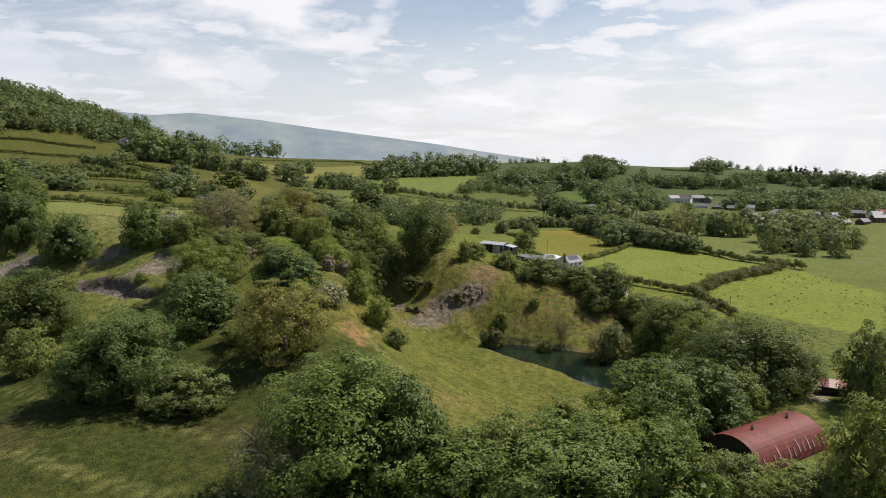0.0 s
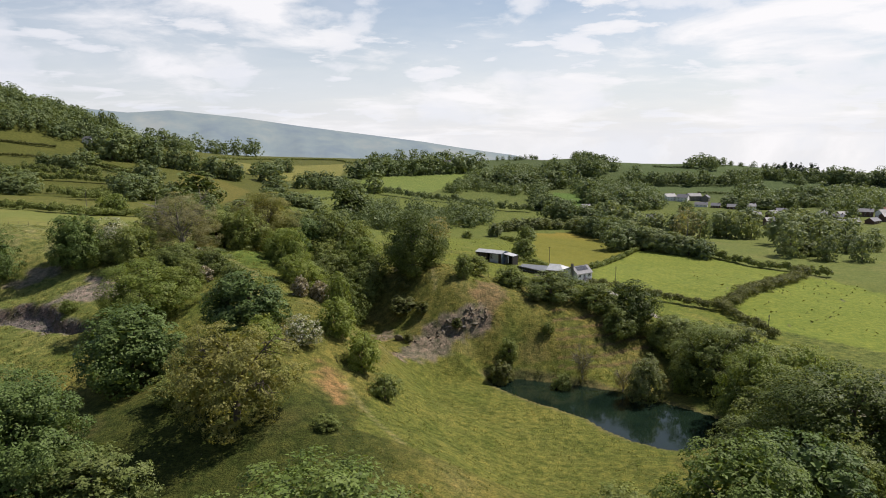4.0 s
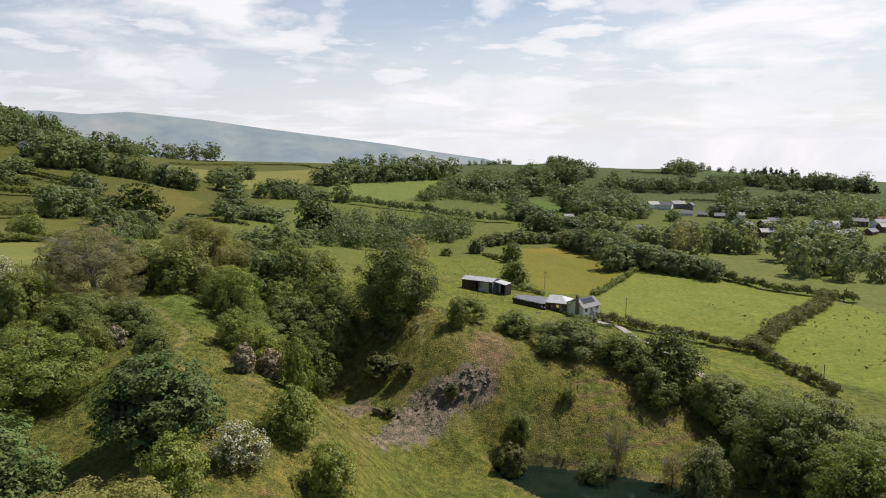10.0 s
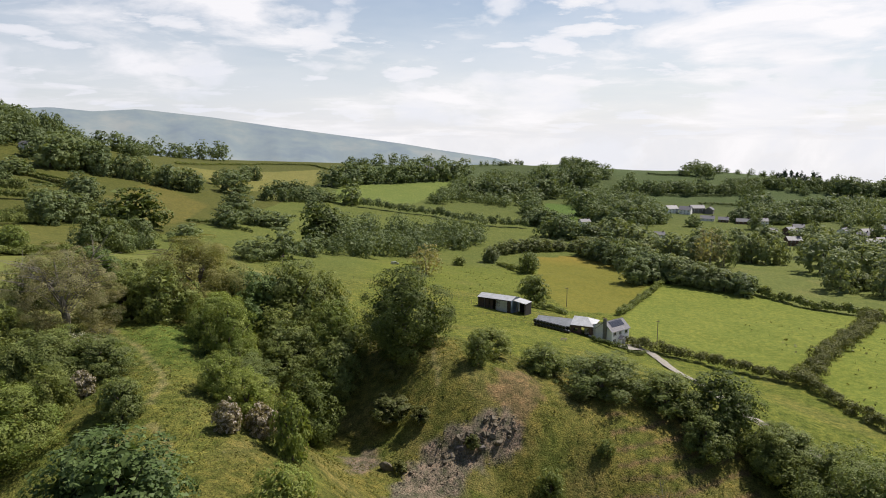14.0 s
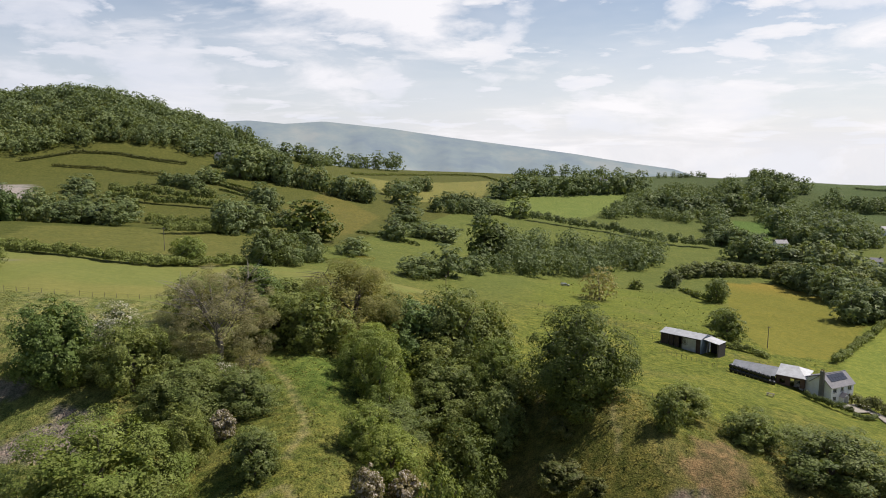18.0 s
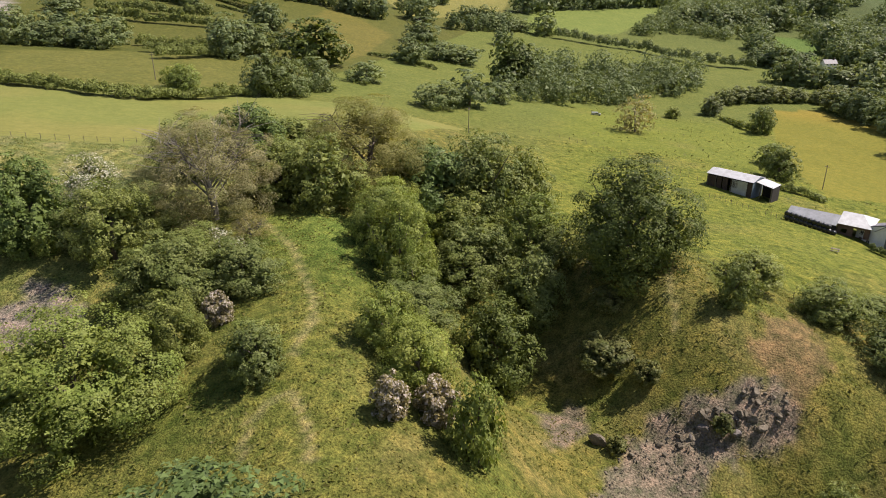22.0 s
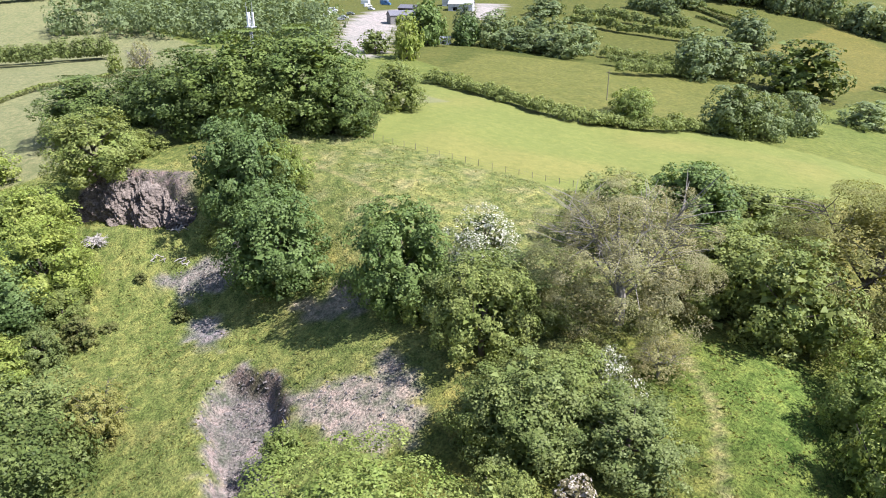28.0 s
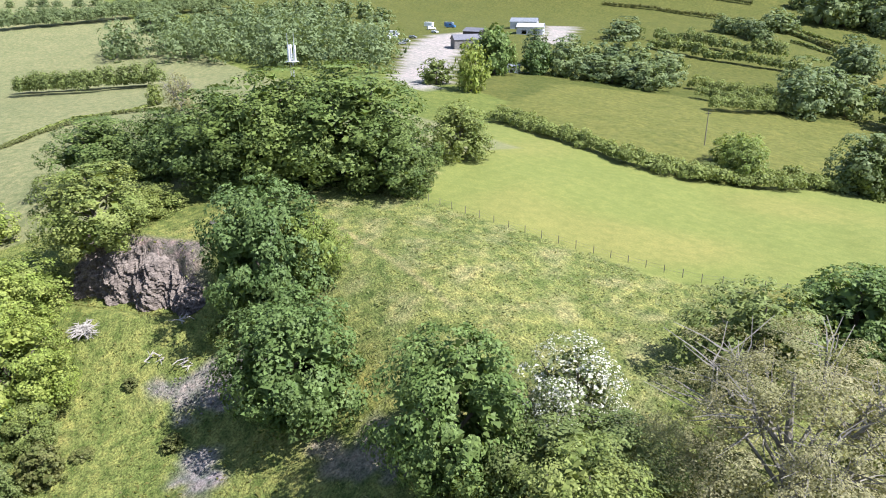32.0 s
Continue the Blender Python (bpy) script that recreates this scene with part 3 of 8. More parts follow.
def build_ground():
    xs = steps([(-4900, -1500, 200), (-1500, -700, 25), (-700, -260, 8), (-260, -215, 3), (-215, -135, 1.4), (-135, -90, 0.8), (-90, -20, 0.9), (-20, 60, 1.0), (60, 130, 2.0), (130, 260, 4), (260, 900, 13), (900, 1600, 40), (1600, 4900, 220)])
    ys = steps([(-1500, -200, 100), (-200, 10, 8), (10, 100, 2.2), (100, 150, 1.4), (150, 215, 0.8), (215, 335, 1.9), (335, 460, 3), (460, 800, 6), (800, 1500, 14), (1500, 2000, 40), (2000, 4900, 160)])
    X, Y = np.meshgrid(xs, ys)
    Z = height(X, Y)
    near = smooth(900, 300, np.hypot(X, Y - 150))
    Z = Z + near * (0.22 * ruffle(X, Y, 7.0, 2.0) + 0.10 * ruffle(X, Y, 2.6, 5.0))
    ny, nx = X.shape
    verts = np.stack([X, Y, Z], -1).reshape(-1, 3)
    idx = np.arange(nx * ny).reshape(ny, nx)
    quads = np.stack([idx[:-1, :-1], idx[:-1, 1:], idx[1:, 1:], idx[1:, :-1]], -1).reshape(-1, 4)
    me = bpy.data.meshes.new("ground")
    me.vertices.add(len(verts))
    me.vertices.foreach_set("co", verts.ravel())
    me.loops.add(quads.size)
    me.loops.foreach_set("vertex_index", quads.ravel())
    me.polygons.add(len(quads))
    me.polygons.foreach_set("loop_start", np.arange(0, quads.size, 4))
    me.polygons.foreach_set("use_smooth", np.ones(len(quads), bool))
    me.update(calc_edges=True)
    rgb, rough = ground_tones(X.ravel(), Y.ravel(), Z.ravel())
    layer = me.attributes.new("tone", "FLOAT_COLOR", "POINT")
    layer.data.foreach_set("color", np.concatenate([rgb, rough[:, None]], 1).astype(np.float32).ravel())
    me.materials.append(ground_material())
    return tagged(new("ground", me), "rolling green pasture with rough grass, scree and worn paths", "ground", kind="structure")


def ground_material():
    m = bpy.data.materials.new("pasture")
    m.use_nodes = True
    m.node_tree.nodes.clear()
    add, link = nodes_of(m.node_tree)
    tone = add("ShaderNodeAttribute", _attr="tone")
    where = add("ShaderNodeTexCoord").outputs["Object"]
    noises = []
    for scale, detail in ((0.07, 4.0), (0.55, 6.0), (3.2, 5.0)):
        n = add("ShaderNodeTexNoise", Scale=scale, Detail=detail, Roughness=0.62)
        link(where, n.inputs["Vector"])
        noises.append(n.outputs[0])
    c = mix_colors(add, link, 1.0, tone.outputs["Color"], ramp(add, link, noises[0], [(0.3, (0.80, 0.86, 0.80)), (0.7, (1.22, 1.12, 1.15))]), "MULTIPLY")
    c = mix_colors(add, link, 1.0, c, ramp(add, link, noises[1], [(0.34, (0.52, 0.62, 0.52)), (0.5, (1.0, 1.0, 1.0)), (0.66, (1.55, 1.38, 1.40))]), "MULTIPLY")
    c = mix_colors(add, link, 1.0, c, ramp(add, link, noises[2], [(0.34, 0.50), (0.66, 1.5)]), "MULTIPLY")
    c = mix_colors(add, link, tone.outputs["Alpha"], tone.outputs["Color"], c)
    p = add("ShaderNodeBsdfPrincipled", Roughness=0.95)
    p.inputs["Specular IOR Level"].default_value = 0.1
    link(c, p.inputs["Base Color"])
    total = add("ShaderNodeMath", _op="ADD")
    link(noises[1], total.inputs[0])
    link(noises[2], total.inputs[1])
    b = add("ShaderNodeBump", Distance=0.35)
    link(tone.outputs["Alpha"], b.inputs["Strength"])
    link(total.outputs[0], b.inputs["Height"])
    link(b.outputs[0], p.inputs["Normal"])
    end = add("ShaderNodeOutputMaterial")
    link(p.outputs[0], end.inputs[0])
    return m


build_ground()


# ---- trees, bushes and hedges ----
def leaf_cards(points, outward, size, rng, spread=0.75):
    """Small bent leaf sprays at points, facing roughly outward: one triangle each."""
    n = len(points)
    normal = outward + rng.normal(0, spread, (n, 3))
    normal /= np.linalg.norm(normal, axis=1, keepdims=True) + 1e-9
    side = np.cross(normal, rng.normal(0, 1, (n, 3)))
    side /= np.linalg.norm(side, axis=1, keepdims=True) + 1e-9
    along = np.cross(normal, side)
    s = (size * rng.uniform(0.6, 1.35, n))[:, None]
    wide = s * rng.uniform(0.38, 0.62, n)[:, None]
    a = points - along * s * 0.6
    b = points + along * s * 0.45 + side * wide * 1.15 + normal * s * 0.12
    e = points + along * s * 0.55 - side * wide * 1.05 + normal * s * 0.12
    return np.stack([a, b, e], 1).reshape(-1, 3)


def sprays_mesh(name, verts, mat, k=3):
    """A mesh of loose faces with k corners each."""
    n = len(verts) // k
    me = bpy.data.meshes.new(name)
    me.vertices.add(len(verts))
    me.vertices.foreach_set("co", verts.astype(np.float32).ravel())
    me.loops.add(k * n)
    me.loops.foreach_set("vertex_index", np.arange(k * n))
    me.polygons.add(n)
    me.polygons.foreach_set("loop_start", np.arange(0, k * n, k))
    me.update(calc_edges=True)
    me.materials.append(mat)
    return me


# form: share of the height where the crown starts, boughs, bough size, how uneven, leaf size, where it is widest
FORMS = {
    "oak": (0.0, 46, 0.165, 0.16, 0.030, 0.40), "grove": (0.0, 44, 0.165, 0.20, 0.031, 0.42), "fresh": (0.0, 46, 0.155, 0.22, 0.030, 0.42), "syc": (0.0, 50, 0.155, 0.14, 0.036, 0.38),
    "ash": (0.0, 44, 0.150, 0.24, 0.029, 0.42), "haw": (0.0, 40, 0.150, 0.26, 0.029, 0.36), "haww": (0.0, 34, 0.165, 0.24, 0.026, 0.40),
    "hawp": (0.0, 26, 0.17, 0.30, 0.042, 0.36), "dead": (0.03, 90, 0.10, 0.40, 0.0215, 0.44), "yel": (0.02, 70, 0.125, 0.28, 0.027, 0.46),
    "wil": (0.0, 40, 0.140, 0.26, 0.031, 0.42), "bush": (0.0, 26, 0.18, 0.34, 0.042, 0.30), "far": (0.0, 20, 0.20, 0.20, 0.064, 0.42), "pale": (0.0, 22, 0.18, 0.26, 0.060, 0.44), "pine": (0.02, 30, 0.10, 0.3, 0.06, 0.12),
}


def crown_points(kind, cards, rng):
    """Places and outward ways of the leaf sprays of a crown one high and one wide: boughs over an uneven dome, each a heap of smaller tufts."""
    low, boughs, r, loose, leaf, belly = FORMS[kind]
    k = np.arange(boughs)
    ang = k * 2.39996 + rng.uniform(0, 6.28) + rng.normal(0, 0.22, boughs)
    if kind == "pine":
        u = rng.random(boughs)
        flat, up = 1.05 - u, u
    else:
        c = 1 - 1.62 * (k + 0.5) / boughs + rng.normal(0, 0.035, boughs)
        flat = np.sqrt(np.clip(1 - np.where(c > 0, c, -c / 0.78) ** 2.2, 0, 1))
        up = np.where(c > 0, belly + np.clip(c, 0, 1) * (1 - belly), belly * (1 + np.clip(c, -1, 0) / 0.66))
    bulge = 1 + 0.10 * np.sin(2 * ang + rng.uniform(0, 6)) + 0.09 * np.sin(3 * ang + rng.uniform(0, 6) + 3 * up) + rng.normal(0, 0.5 * loose, boughs).clip(-loose, 0.45 * loose)
    size = r * rng.uniform(0.66, 1.35, boughs)
    reach = flat * bulge * (0.5 - 0.72 * size)
    rise = np.clip(belly + (up - belly) * (0.97 + rng.normal(0, 0.4 * loose, boughs)) - 0.55 * size * np.sign(up - belly).clip(0, 1), 0.02, 0.96)
    centre = np.stack([np.cos(ang) * reach, np.sin(ang) * reach, low + (1 - low) * rise], 1)
    out = centre - [0, 0, 0.36]
    out /= np.linalg.norm(out, axis=1, keepdims=True) + 1e-6
    # each bough carries tufts, mostly on its outer side
    tufts = 7 if cards > 2500 else 4
    tuft = rng.normal(0, 1, (boughs, tufts, 3)) + 1.0 * out[:, None] + [0, 0, 0.35]
    tuft /= np.linalg.norm(tuft, axis=2, keepdims=True)
    wide = rng.uniform(0.32, 0.52, (boughs, tufts))
    pick = rng.choice(boughs, cards, p=size**2 / (size**2).sum())
    mine = rng.integers(0, tufts, cards)
    way = rng.normal(0, 1, (cards, 3)) + 0.7 * tuft[pick, mine] + [0, 0, 0.25]
    way /= np.linalg.norm(way, axis=1, keepdims=True)
    skin = 1 - 0.35 * rng.random(cards) ** 2.2
    p = centre[pick] + (tuft[pick, mine] * 0.66 + way * (wide[pick, mine] * skin)[:, None]) * size[pick][:, None] * [1.0, 1.0, 0.9]
    face = way + 0.5 * tuft[pick, mine] + 0.5 * out[pick] + [0, 0, 0.25]
    # large sprays inside close the heart of the crown
    deep = rng.random(cards) < (0.08 if kind == "dead" else 0.16 if kind == "yel" else 0.22)
    p = np.where(deep[:, None], centre[pick] * [0.74, 0.74, 0.88] + rng.normal(0, 0.30, (cards, 3)) * size[pick][:, None], p)
    p[:, 2] = np.clip(p[:, 2], 0.0, 1.0)
    return p, face, np.where(deep, 1.8 if kind in ("far", "pale") else 2.5, 0.95)


def crown_mesh(kind, cards, seed):
    rng = np.random.default_rng(seed)
    p, out, large = crown_points(kind, cards, rng)
    leaf = FORMS[kind][4] * ((5000 / cards) ** 0.5 if kind not in ("far", "pale") else (1150 / cards) ** 0.45)
    return sprays_mesh("crown", leaf_cards(p, out, leaf * large, rng, 0.35 if kind in ("far", "pale") else 0.5), LEAVES[kind])


def limb(verts, faces, a, b, ra, rb, sides=6):
    """A tapered round piece from a to b, added to the lists."""
    a, b = np.array(a, float), np.array(b, float)
    d = (b - a) / (np.linalg.norm(b - a) + 1e-9)
    u = np.cross(d, [0.3, 0.8, 0.5])
    u /= np.linalg.norm(u)
    v = np.cross(d, u)
    k = len(verts)
    for at, r in ((a, ra), (b, rb)):
        for i in range(sides):
            w = 2 * math.pi * i / sides
            verts.append(tuple(at + r * (math.cos(w) * u + math.sin(w) * v)))
    faces += [(k + i, k + (i + 1) % sides, k + sides + (i + 1) % sides, k + sides + i) for i in range(sides)]


def tube(points, radii, sides=6):
    """One welded tapered tube through points."""
    verts, faces = [], []
    for k, (p, r) in enumerate(zip(points, radii)):
        p = np.array(p, float)
        d = np.array(points[min(k + 1, len(points) - 1)], float) - np.array(points[max(k - 1, 0)], float)
        d /= np.linalg.norm(d) + 1e-9
        u = np.cross(d, [0.3, 0.8, 0.5])
        u /= np.linalg.norm(u)
        v = np.cross(d, u)
        verts += [tuple(p + r * (math.cos(2 * math.pi * i / sides) * u + math.sin(2 * math.pi * i / sides) * v)) for i in range(sides)]
        if k:
            b = (k - 1) * sides
            faces += [(b + i, b + (i + 1) % sides, b + sides + (i + 1) % sides, b + sides + i) for i in range(sides)]
    return verts, faces


def bark_mesh(name, shape, mat=None):
    me = bpy.data.meshes.new(name)
    me.from_pydata(shape[0], [], shape[1])
    me.materials.append(mat or BARK)
    me.update()
    return me


def wood_of(kind, seed, limbs):
    """The trunk and the limbs of a tree one high."""
    rng = np.random.default_rng(seed + 77)
    a, b = rng.normal(0, 0.02, 2), rng.normal(0, 0.04, 2)
    meshes = [bark_mesh("trunk", tube([(0, 0, -0.05), (a[0], a[1], 0.2), (b[0], b[1], 0.5), (b[0] * 1.5, b[1], 0.8)], [0.036, 0.026, 0.016, 0.005], 8), PALE_BARK if kind == "dead" else BARK)]
    for i in range(limbs):
        w, reach = 2.4 * i + rng.uniform(-0.4, 0.4), rng.uniform(0.25, 0.40)
        low = 0.14 + 0.3 * i / limbs
        pts = [(b[0] * 0.5, b[1] * 0.5, low), (math.cos(w) * reach * 0.5, math.sin(w) * reach * 0.5, low + rng.uniform(0.14, 0.24)), (math.cos(w + 0.2) * reach, math.sin(w + 0.2) * reach, low + rng.uniform(0.3, 0.5))]
        verts, faces = tube(pts, [0.011, 0.007, 0.0022] if kind == "dead" else [0.014, 0.009, 0.003], 5)
        if kind in ("dead", "yel"):
            for j in range(18):
                s = 0.15 + 0.85 * j / 18
                at = np.array(pts[1]) * (1 - s) + np.array(pts[2]) * s
                tip = at + rng.normal(0, 1, 3) * [0.11, 0.11, 0.08] + [math.cos(w) * 0.07, math.sin(w) * 0.07, 0.05]
                tv, tf = tube([at, (at + tip) / 2 + rng.normal(0, 0.012, 3), tip], [0.0042, 0.0028, 0.0012], 3)
                faces += [tuple(q + len(verts) for q in face) for face in tf]
                verts += tv
        meshes.append(bark_mesh("limb", (verts, faces), PALE_BARK if kind == "dead" else BARK))
    return meshes


CROWNS, TRUNKS, FAR_OFF = {}, {}, []
TREE_WORDS = {
    "oak": ("large dark green oak with a dense rounded crown", "oak tree"), "fresh": ("large fresh green ash tree in full leaf", "ash tree"), "grove": ("tall dark green ash tree in a dense hilltop grove", "tree"),
    "syc": ("dark green sycamore with big leaves and lumpy crown", "sycamore"), "ash": ("bright light green ash tree with feathery crown", "ash tree"),
    "haw": ("olive green hawthorn with a rounded bushy crown", "hawthorn"), "haww": ("hawthorn covered in white may blossom", "hawthorn"),
    "hawp": ("small hawthorn with fading pinkish blossom", "hawthorn"), "dead": ("half-dead ash with bare twigs and brownish thin leaves", "ash tree"),
    "yel": ("tall tree with thin yellowish olive young leaves", "tree"), "wil": ("pale grey-green willow beside the dark pond", "willow"),
    "bush": ("low dark bramble bush on rough grass", "bush"), "far": ("distant round green hedgerow tree in the farmland", "tree"), "pine": ("distant dark green conifer on the skyline", "conifer"), "pale": ("pale green feathery tree in the valley farmland", "tree"),
}
TREE_NAME = {"oak": "oak_tree", "fresh": "ash_tree", "syc": "sycamore_tree", "ash": "ash_tree", "dead": "ash_tree", "wil": "willow_tree", "bush": "bramble_bush", "pine": "conifer", "haw": "hawthorn", "haww": "hawthorn", "hawp": "hawthorn"}
tree_count = [0]


def tree(kind, x, y, high, wide, cards=None, label="", group="", sink=0.0):
    """A tree or bush that stands on the ground: trunk with limbs, and a crown of leaf sprays."""
    tree_count[0] += 1
    k = tree_count[0]
    if kind == "far" and cards == 800 and math.hypot(x, y - 200) > 706:
        rng = np.random.default_rng(k)
        p, out, large = crown_points(kind, 560, rng)
        size = np.array([wide * 1.06, wide * 1.06, high])
        FAR_OFF.append(leaf_cards(p * size + [x, y, ground_z(x, y) - 0.2], out, wide * 0.072 * large, rng, 0.4))
        return None
    if cards is None:
        cards = 34000 if wide > 19 and -100 < x < -30 else 24000 if wide > 19 and kind != "grove" else 14000 if wide > 7 and kind in ("ash", "haw", "syc", "haww") and -175 < x < -35 and 140 < y < 215 else 11000 if wide > 15 else 7600 if wide > 9 else 5200 if wide > 6 else 3400 if wide > 3.5 else 1700
        if kind in ("dead", "yel"):
            cards = int(cards * 2.2)
    v = (k * 7) % (3 if cards > 1000 else 4)
    key = (kind, cards, v)
    if key not in CROWNS:
        CROWNS[key] = crown_mesh(kind, cards, 100 + 13 * v + len(kind))
        TRUNKS[key] = wood_of(kind, 100 + 13 * v, 0 if cards <= 3000 else 14 if kind == "dead" else 4)
    words, category = TREE_WORDS[kind]
    root = new(TREE_NAME.get(kind, "tree"))
    root.location = (x, y, ground_z(x, y) - 0.15 - sink)
    root.rotation_euler = (0, 0, (k * 2.399) % 6.283)
    tagged(root, label or words, category, group)
    for nm, me, s in [(m.name.split(".")[0], m, ((high + wide) * 0.5, (high + wide) * 0.5, high)) for m in TRUNKS[key]] + [("crown", CROWNS[key], (wide * (1.16 if kind in ("syc", "grove") else 1.08), wide * (1.16 if kind in ("syc", "grove") else 1.08), high * (1.0 if kind in ("far", "pale", "pine") else 0.96)))]:
        ob = new(nm, me)
        ob.parent, ob.scale = root, s
    return root


def hedge(points, high, wide, kind="haw", density=26, label="green field hedge of hawthorn along a pasture", seed=1, leaf=0.42):
    """A hedge along a line of the plan: round lobes of leaf sprays, uneven in height, that follow the ground."""
    rng = np.random.default_rng(seed)
    vs = []
    for (ax, ay), (bx, by) in zip(points, points[1:]):
        length = math.hypot(bx - ax, by - ay)
        lobes = max(3, int(length / (0.36 * wide)))
        s = (np.arange(lobes) + rng.uniform(-0.5, 0.5, lobes)) / lobes
        side = rng.normal(0, 0.16, lobes) * wide
        r = wide * rng.uniform(0.36, 0.58, lobes)
        tall = high * np.clip(rng.normal(0.92, 0.16, lobes) + 0.16 * np.sin(s * length / 9.0 + seed), 0.55, 1.4)
        cx, cy = ax + (bx - ax) * s - (by - ay) / length * side, ay + (by - ay) * s + (bx - ax) / length * side
        cz = height(cx, cy)
        n = int(length * density * 3.6)
        pick = rng.integers(0, lobes, n)
        way = rng.normal(0, 1, (n, 3))
        way /= np.linalg.norm(way, axis=1, keepdims=True)
        way[:, 2] = np.where(way[:, 2] < -0.5, -way[:, 2], way[:, 2])
        deep = 1 - 0.4 * rng.random(n) ** 2
        p = np.stack([cx[pick] + way[:, 0] * r[pick] * deep, cy[pick] + way[:, 1] * r[pick] * deep, cz[pick] + tall[pick] * (0.5 + 0.5 * way[:, 2] * deep)], 1)
        vs.append(leaf_cards(p, way + [0, 0, 0.35], leaf * 0.66 * np.where(deep < 0.8, 1.9, 0.9), rng, 0.45))
    verts = np.concatenate(vs)
    base = np.array([points[0][0], points[0][1], 0])
    ob = new("hedge", sprays_mesh("hedge", verts - base, LEAVES[kind]))
    ob.location = base
    return tagged(ob, label, "hedge")


def wood(corners, high, spacing, kind="far", label="dense mixed wood of round green crowns", cards=300, seed=5):
    """A far wood: many crowns side by side over a patch of the plan, too many to count."""
    rng = np.random.default_rng(seed + len(corners))
    xs, ys = [c[0] for c in corners], [c[1] for c in corners]
    gx, gy = np.meshgrid(np.arange(min(xs), max(xs), spacing), np.arange(min(ys), max(ys), spacing))
    gx, gy = gx.ravel() + rng.uniform(-0.42, 0.42, gx.size) * spacing, gy.ravel() + rng.uniform(-0.42, 0.42, gx.size) * spacing
    keep = inside(gx, gy, corners)
    gx, gy = gx[keep], gy[keep]
    gz = height(gx, gy)
    vs = []
    for x, y, z in zip(gx, gy, gz):
        p, out, large = crown_points(kind, cards, rng)
        h, w = high * rng.uniform(0.6, 1.3), spacing * rng.uniform(1.0, 1.6)
        vs.append(leaf_cards(p * [w, w, h] + [x, y, z - 0.3], out, w * (0.070 * (270 / cards) ** 0.45) * large, rng, 0.35))
    base = np.array([xs[0], ys[0], 0])
    ob = new("wood", sprays_mesh("wood", np.concatenate(vs) - base, LEAVES[kind]))
    ob.location = base
    return tagged(ob, label, "wood", kind="stuff")


# ---- far woods, the mountain and the water ----
wood([(-780, 600), (-560, 585), (-440, 640), (-372, 650), (-335, 720), (-420, 820), (-600, 880), (-820, 780)], 13, 17, "far", "broadleaf wood covering the steep hill", 260)


def build_mountain():
    """The long bare mountain beyond the farmland, with shallow valleys in its flank."""
    az = np.linspace(radians(62), radians(-9), 150)
    crest = np.interp(np.degrees(az), [-9, -4.3, 0, 3.4, 8, 13.2, 18, 23.2, 26.2, 28.9, 34, 45, 62], [-3.2, -1.55, -0.95, -0.40, 0.2, 0.86, 1.55, 2.08, 1.86, 2.10, 1.75, 2.2, 1.5])
    rows = 26
    verts = []
    for j in range(rows):
        s = j / (rows - 1)
        for i, a in enumerate(az):
            dist = 1900 + 750 * s
            dist += 45 * math.sin(i * 0.33 + 1.2 * math.sin(j * 0.5)) * (1 - s)
            top = 66 + 2650 * math.tan(radians(crest[i]))
            fold = 7 * math.sin(i * 0.42 + 2.0 * s) + 5 * math.sin(i * 0.9 - 3.0 * s) + 3 * math.sin(i * 1.7 + 5 * s)
            z = -200 + (top + 200) * (s ** 0.8) + fold * math.sin(math.pi * s)
            verts.append((-7 - math.sin(a) * dist, 60 + math.cos(a) * dist, z))
    n = len(az)
    faces = [(j * n + i, j * n + i + 1, (j + 1) * n + i + 1, (j + 1) * n + i) for j in range(rows - 1) for i in range(n - 1)]
    m = bpy.data.materials.new("hazy_moorland")
    m.use_nodes = True
    m.node_tree.nodes.clear()
    add, link = nodes_of(m.node_tree)
    where = add("ShaderNodeTexCoord").outputs["Object"]
    broad = add("ShaderNodeTexNoise", Scale=0.006, Detail=6.0, Roughness=0.65)
    link(where, broad.inputs["Vector"])
    tone = ramp(add, link, broad.outputs[0], [(0.35, (0.066, 0.086, 0.088)), (0.5, (0.105, 0.126, 0.105)), (0.66, (0.165, 0.165, 0.125))])
    p = add("ShaderNodeBsdfPrincipled", Roughness=1.0)
    p.inputs["Specular IOR Level"].default_value = 0.0
    link(tone, p.inputs["Base Color"])
    # far haze put in as a faint blue glow over the slopes
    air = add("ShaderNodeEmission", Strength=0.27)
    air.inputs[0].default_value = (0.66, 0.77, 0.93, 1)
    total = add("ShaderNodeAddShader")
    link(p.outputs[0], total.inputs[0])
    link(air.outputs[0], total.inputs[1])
    end = add("ShaderNodeOutputMaterial")
    link(total.outputs[0], end.inputs[0])
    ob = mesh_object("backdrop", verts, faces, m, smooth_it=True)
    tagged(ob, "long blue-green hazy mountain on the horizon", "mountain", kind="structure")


build_mountain()


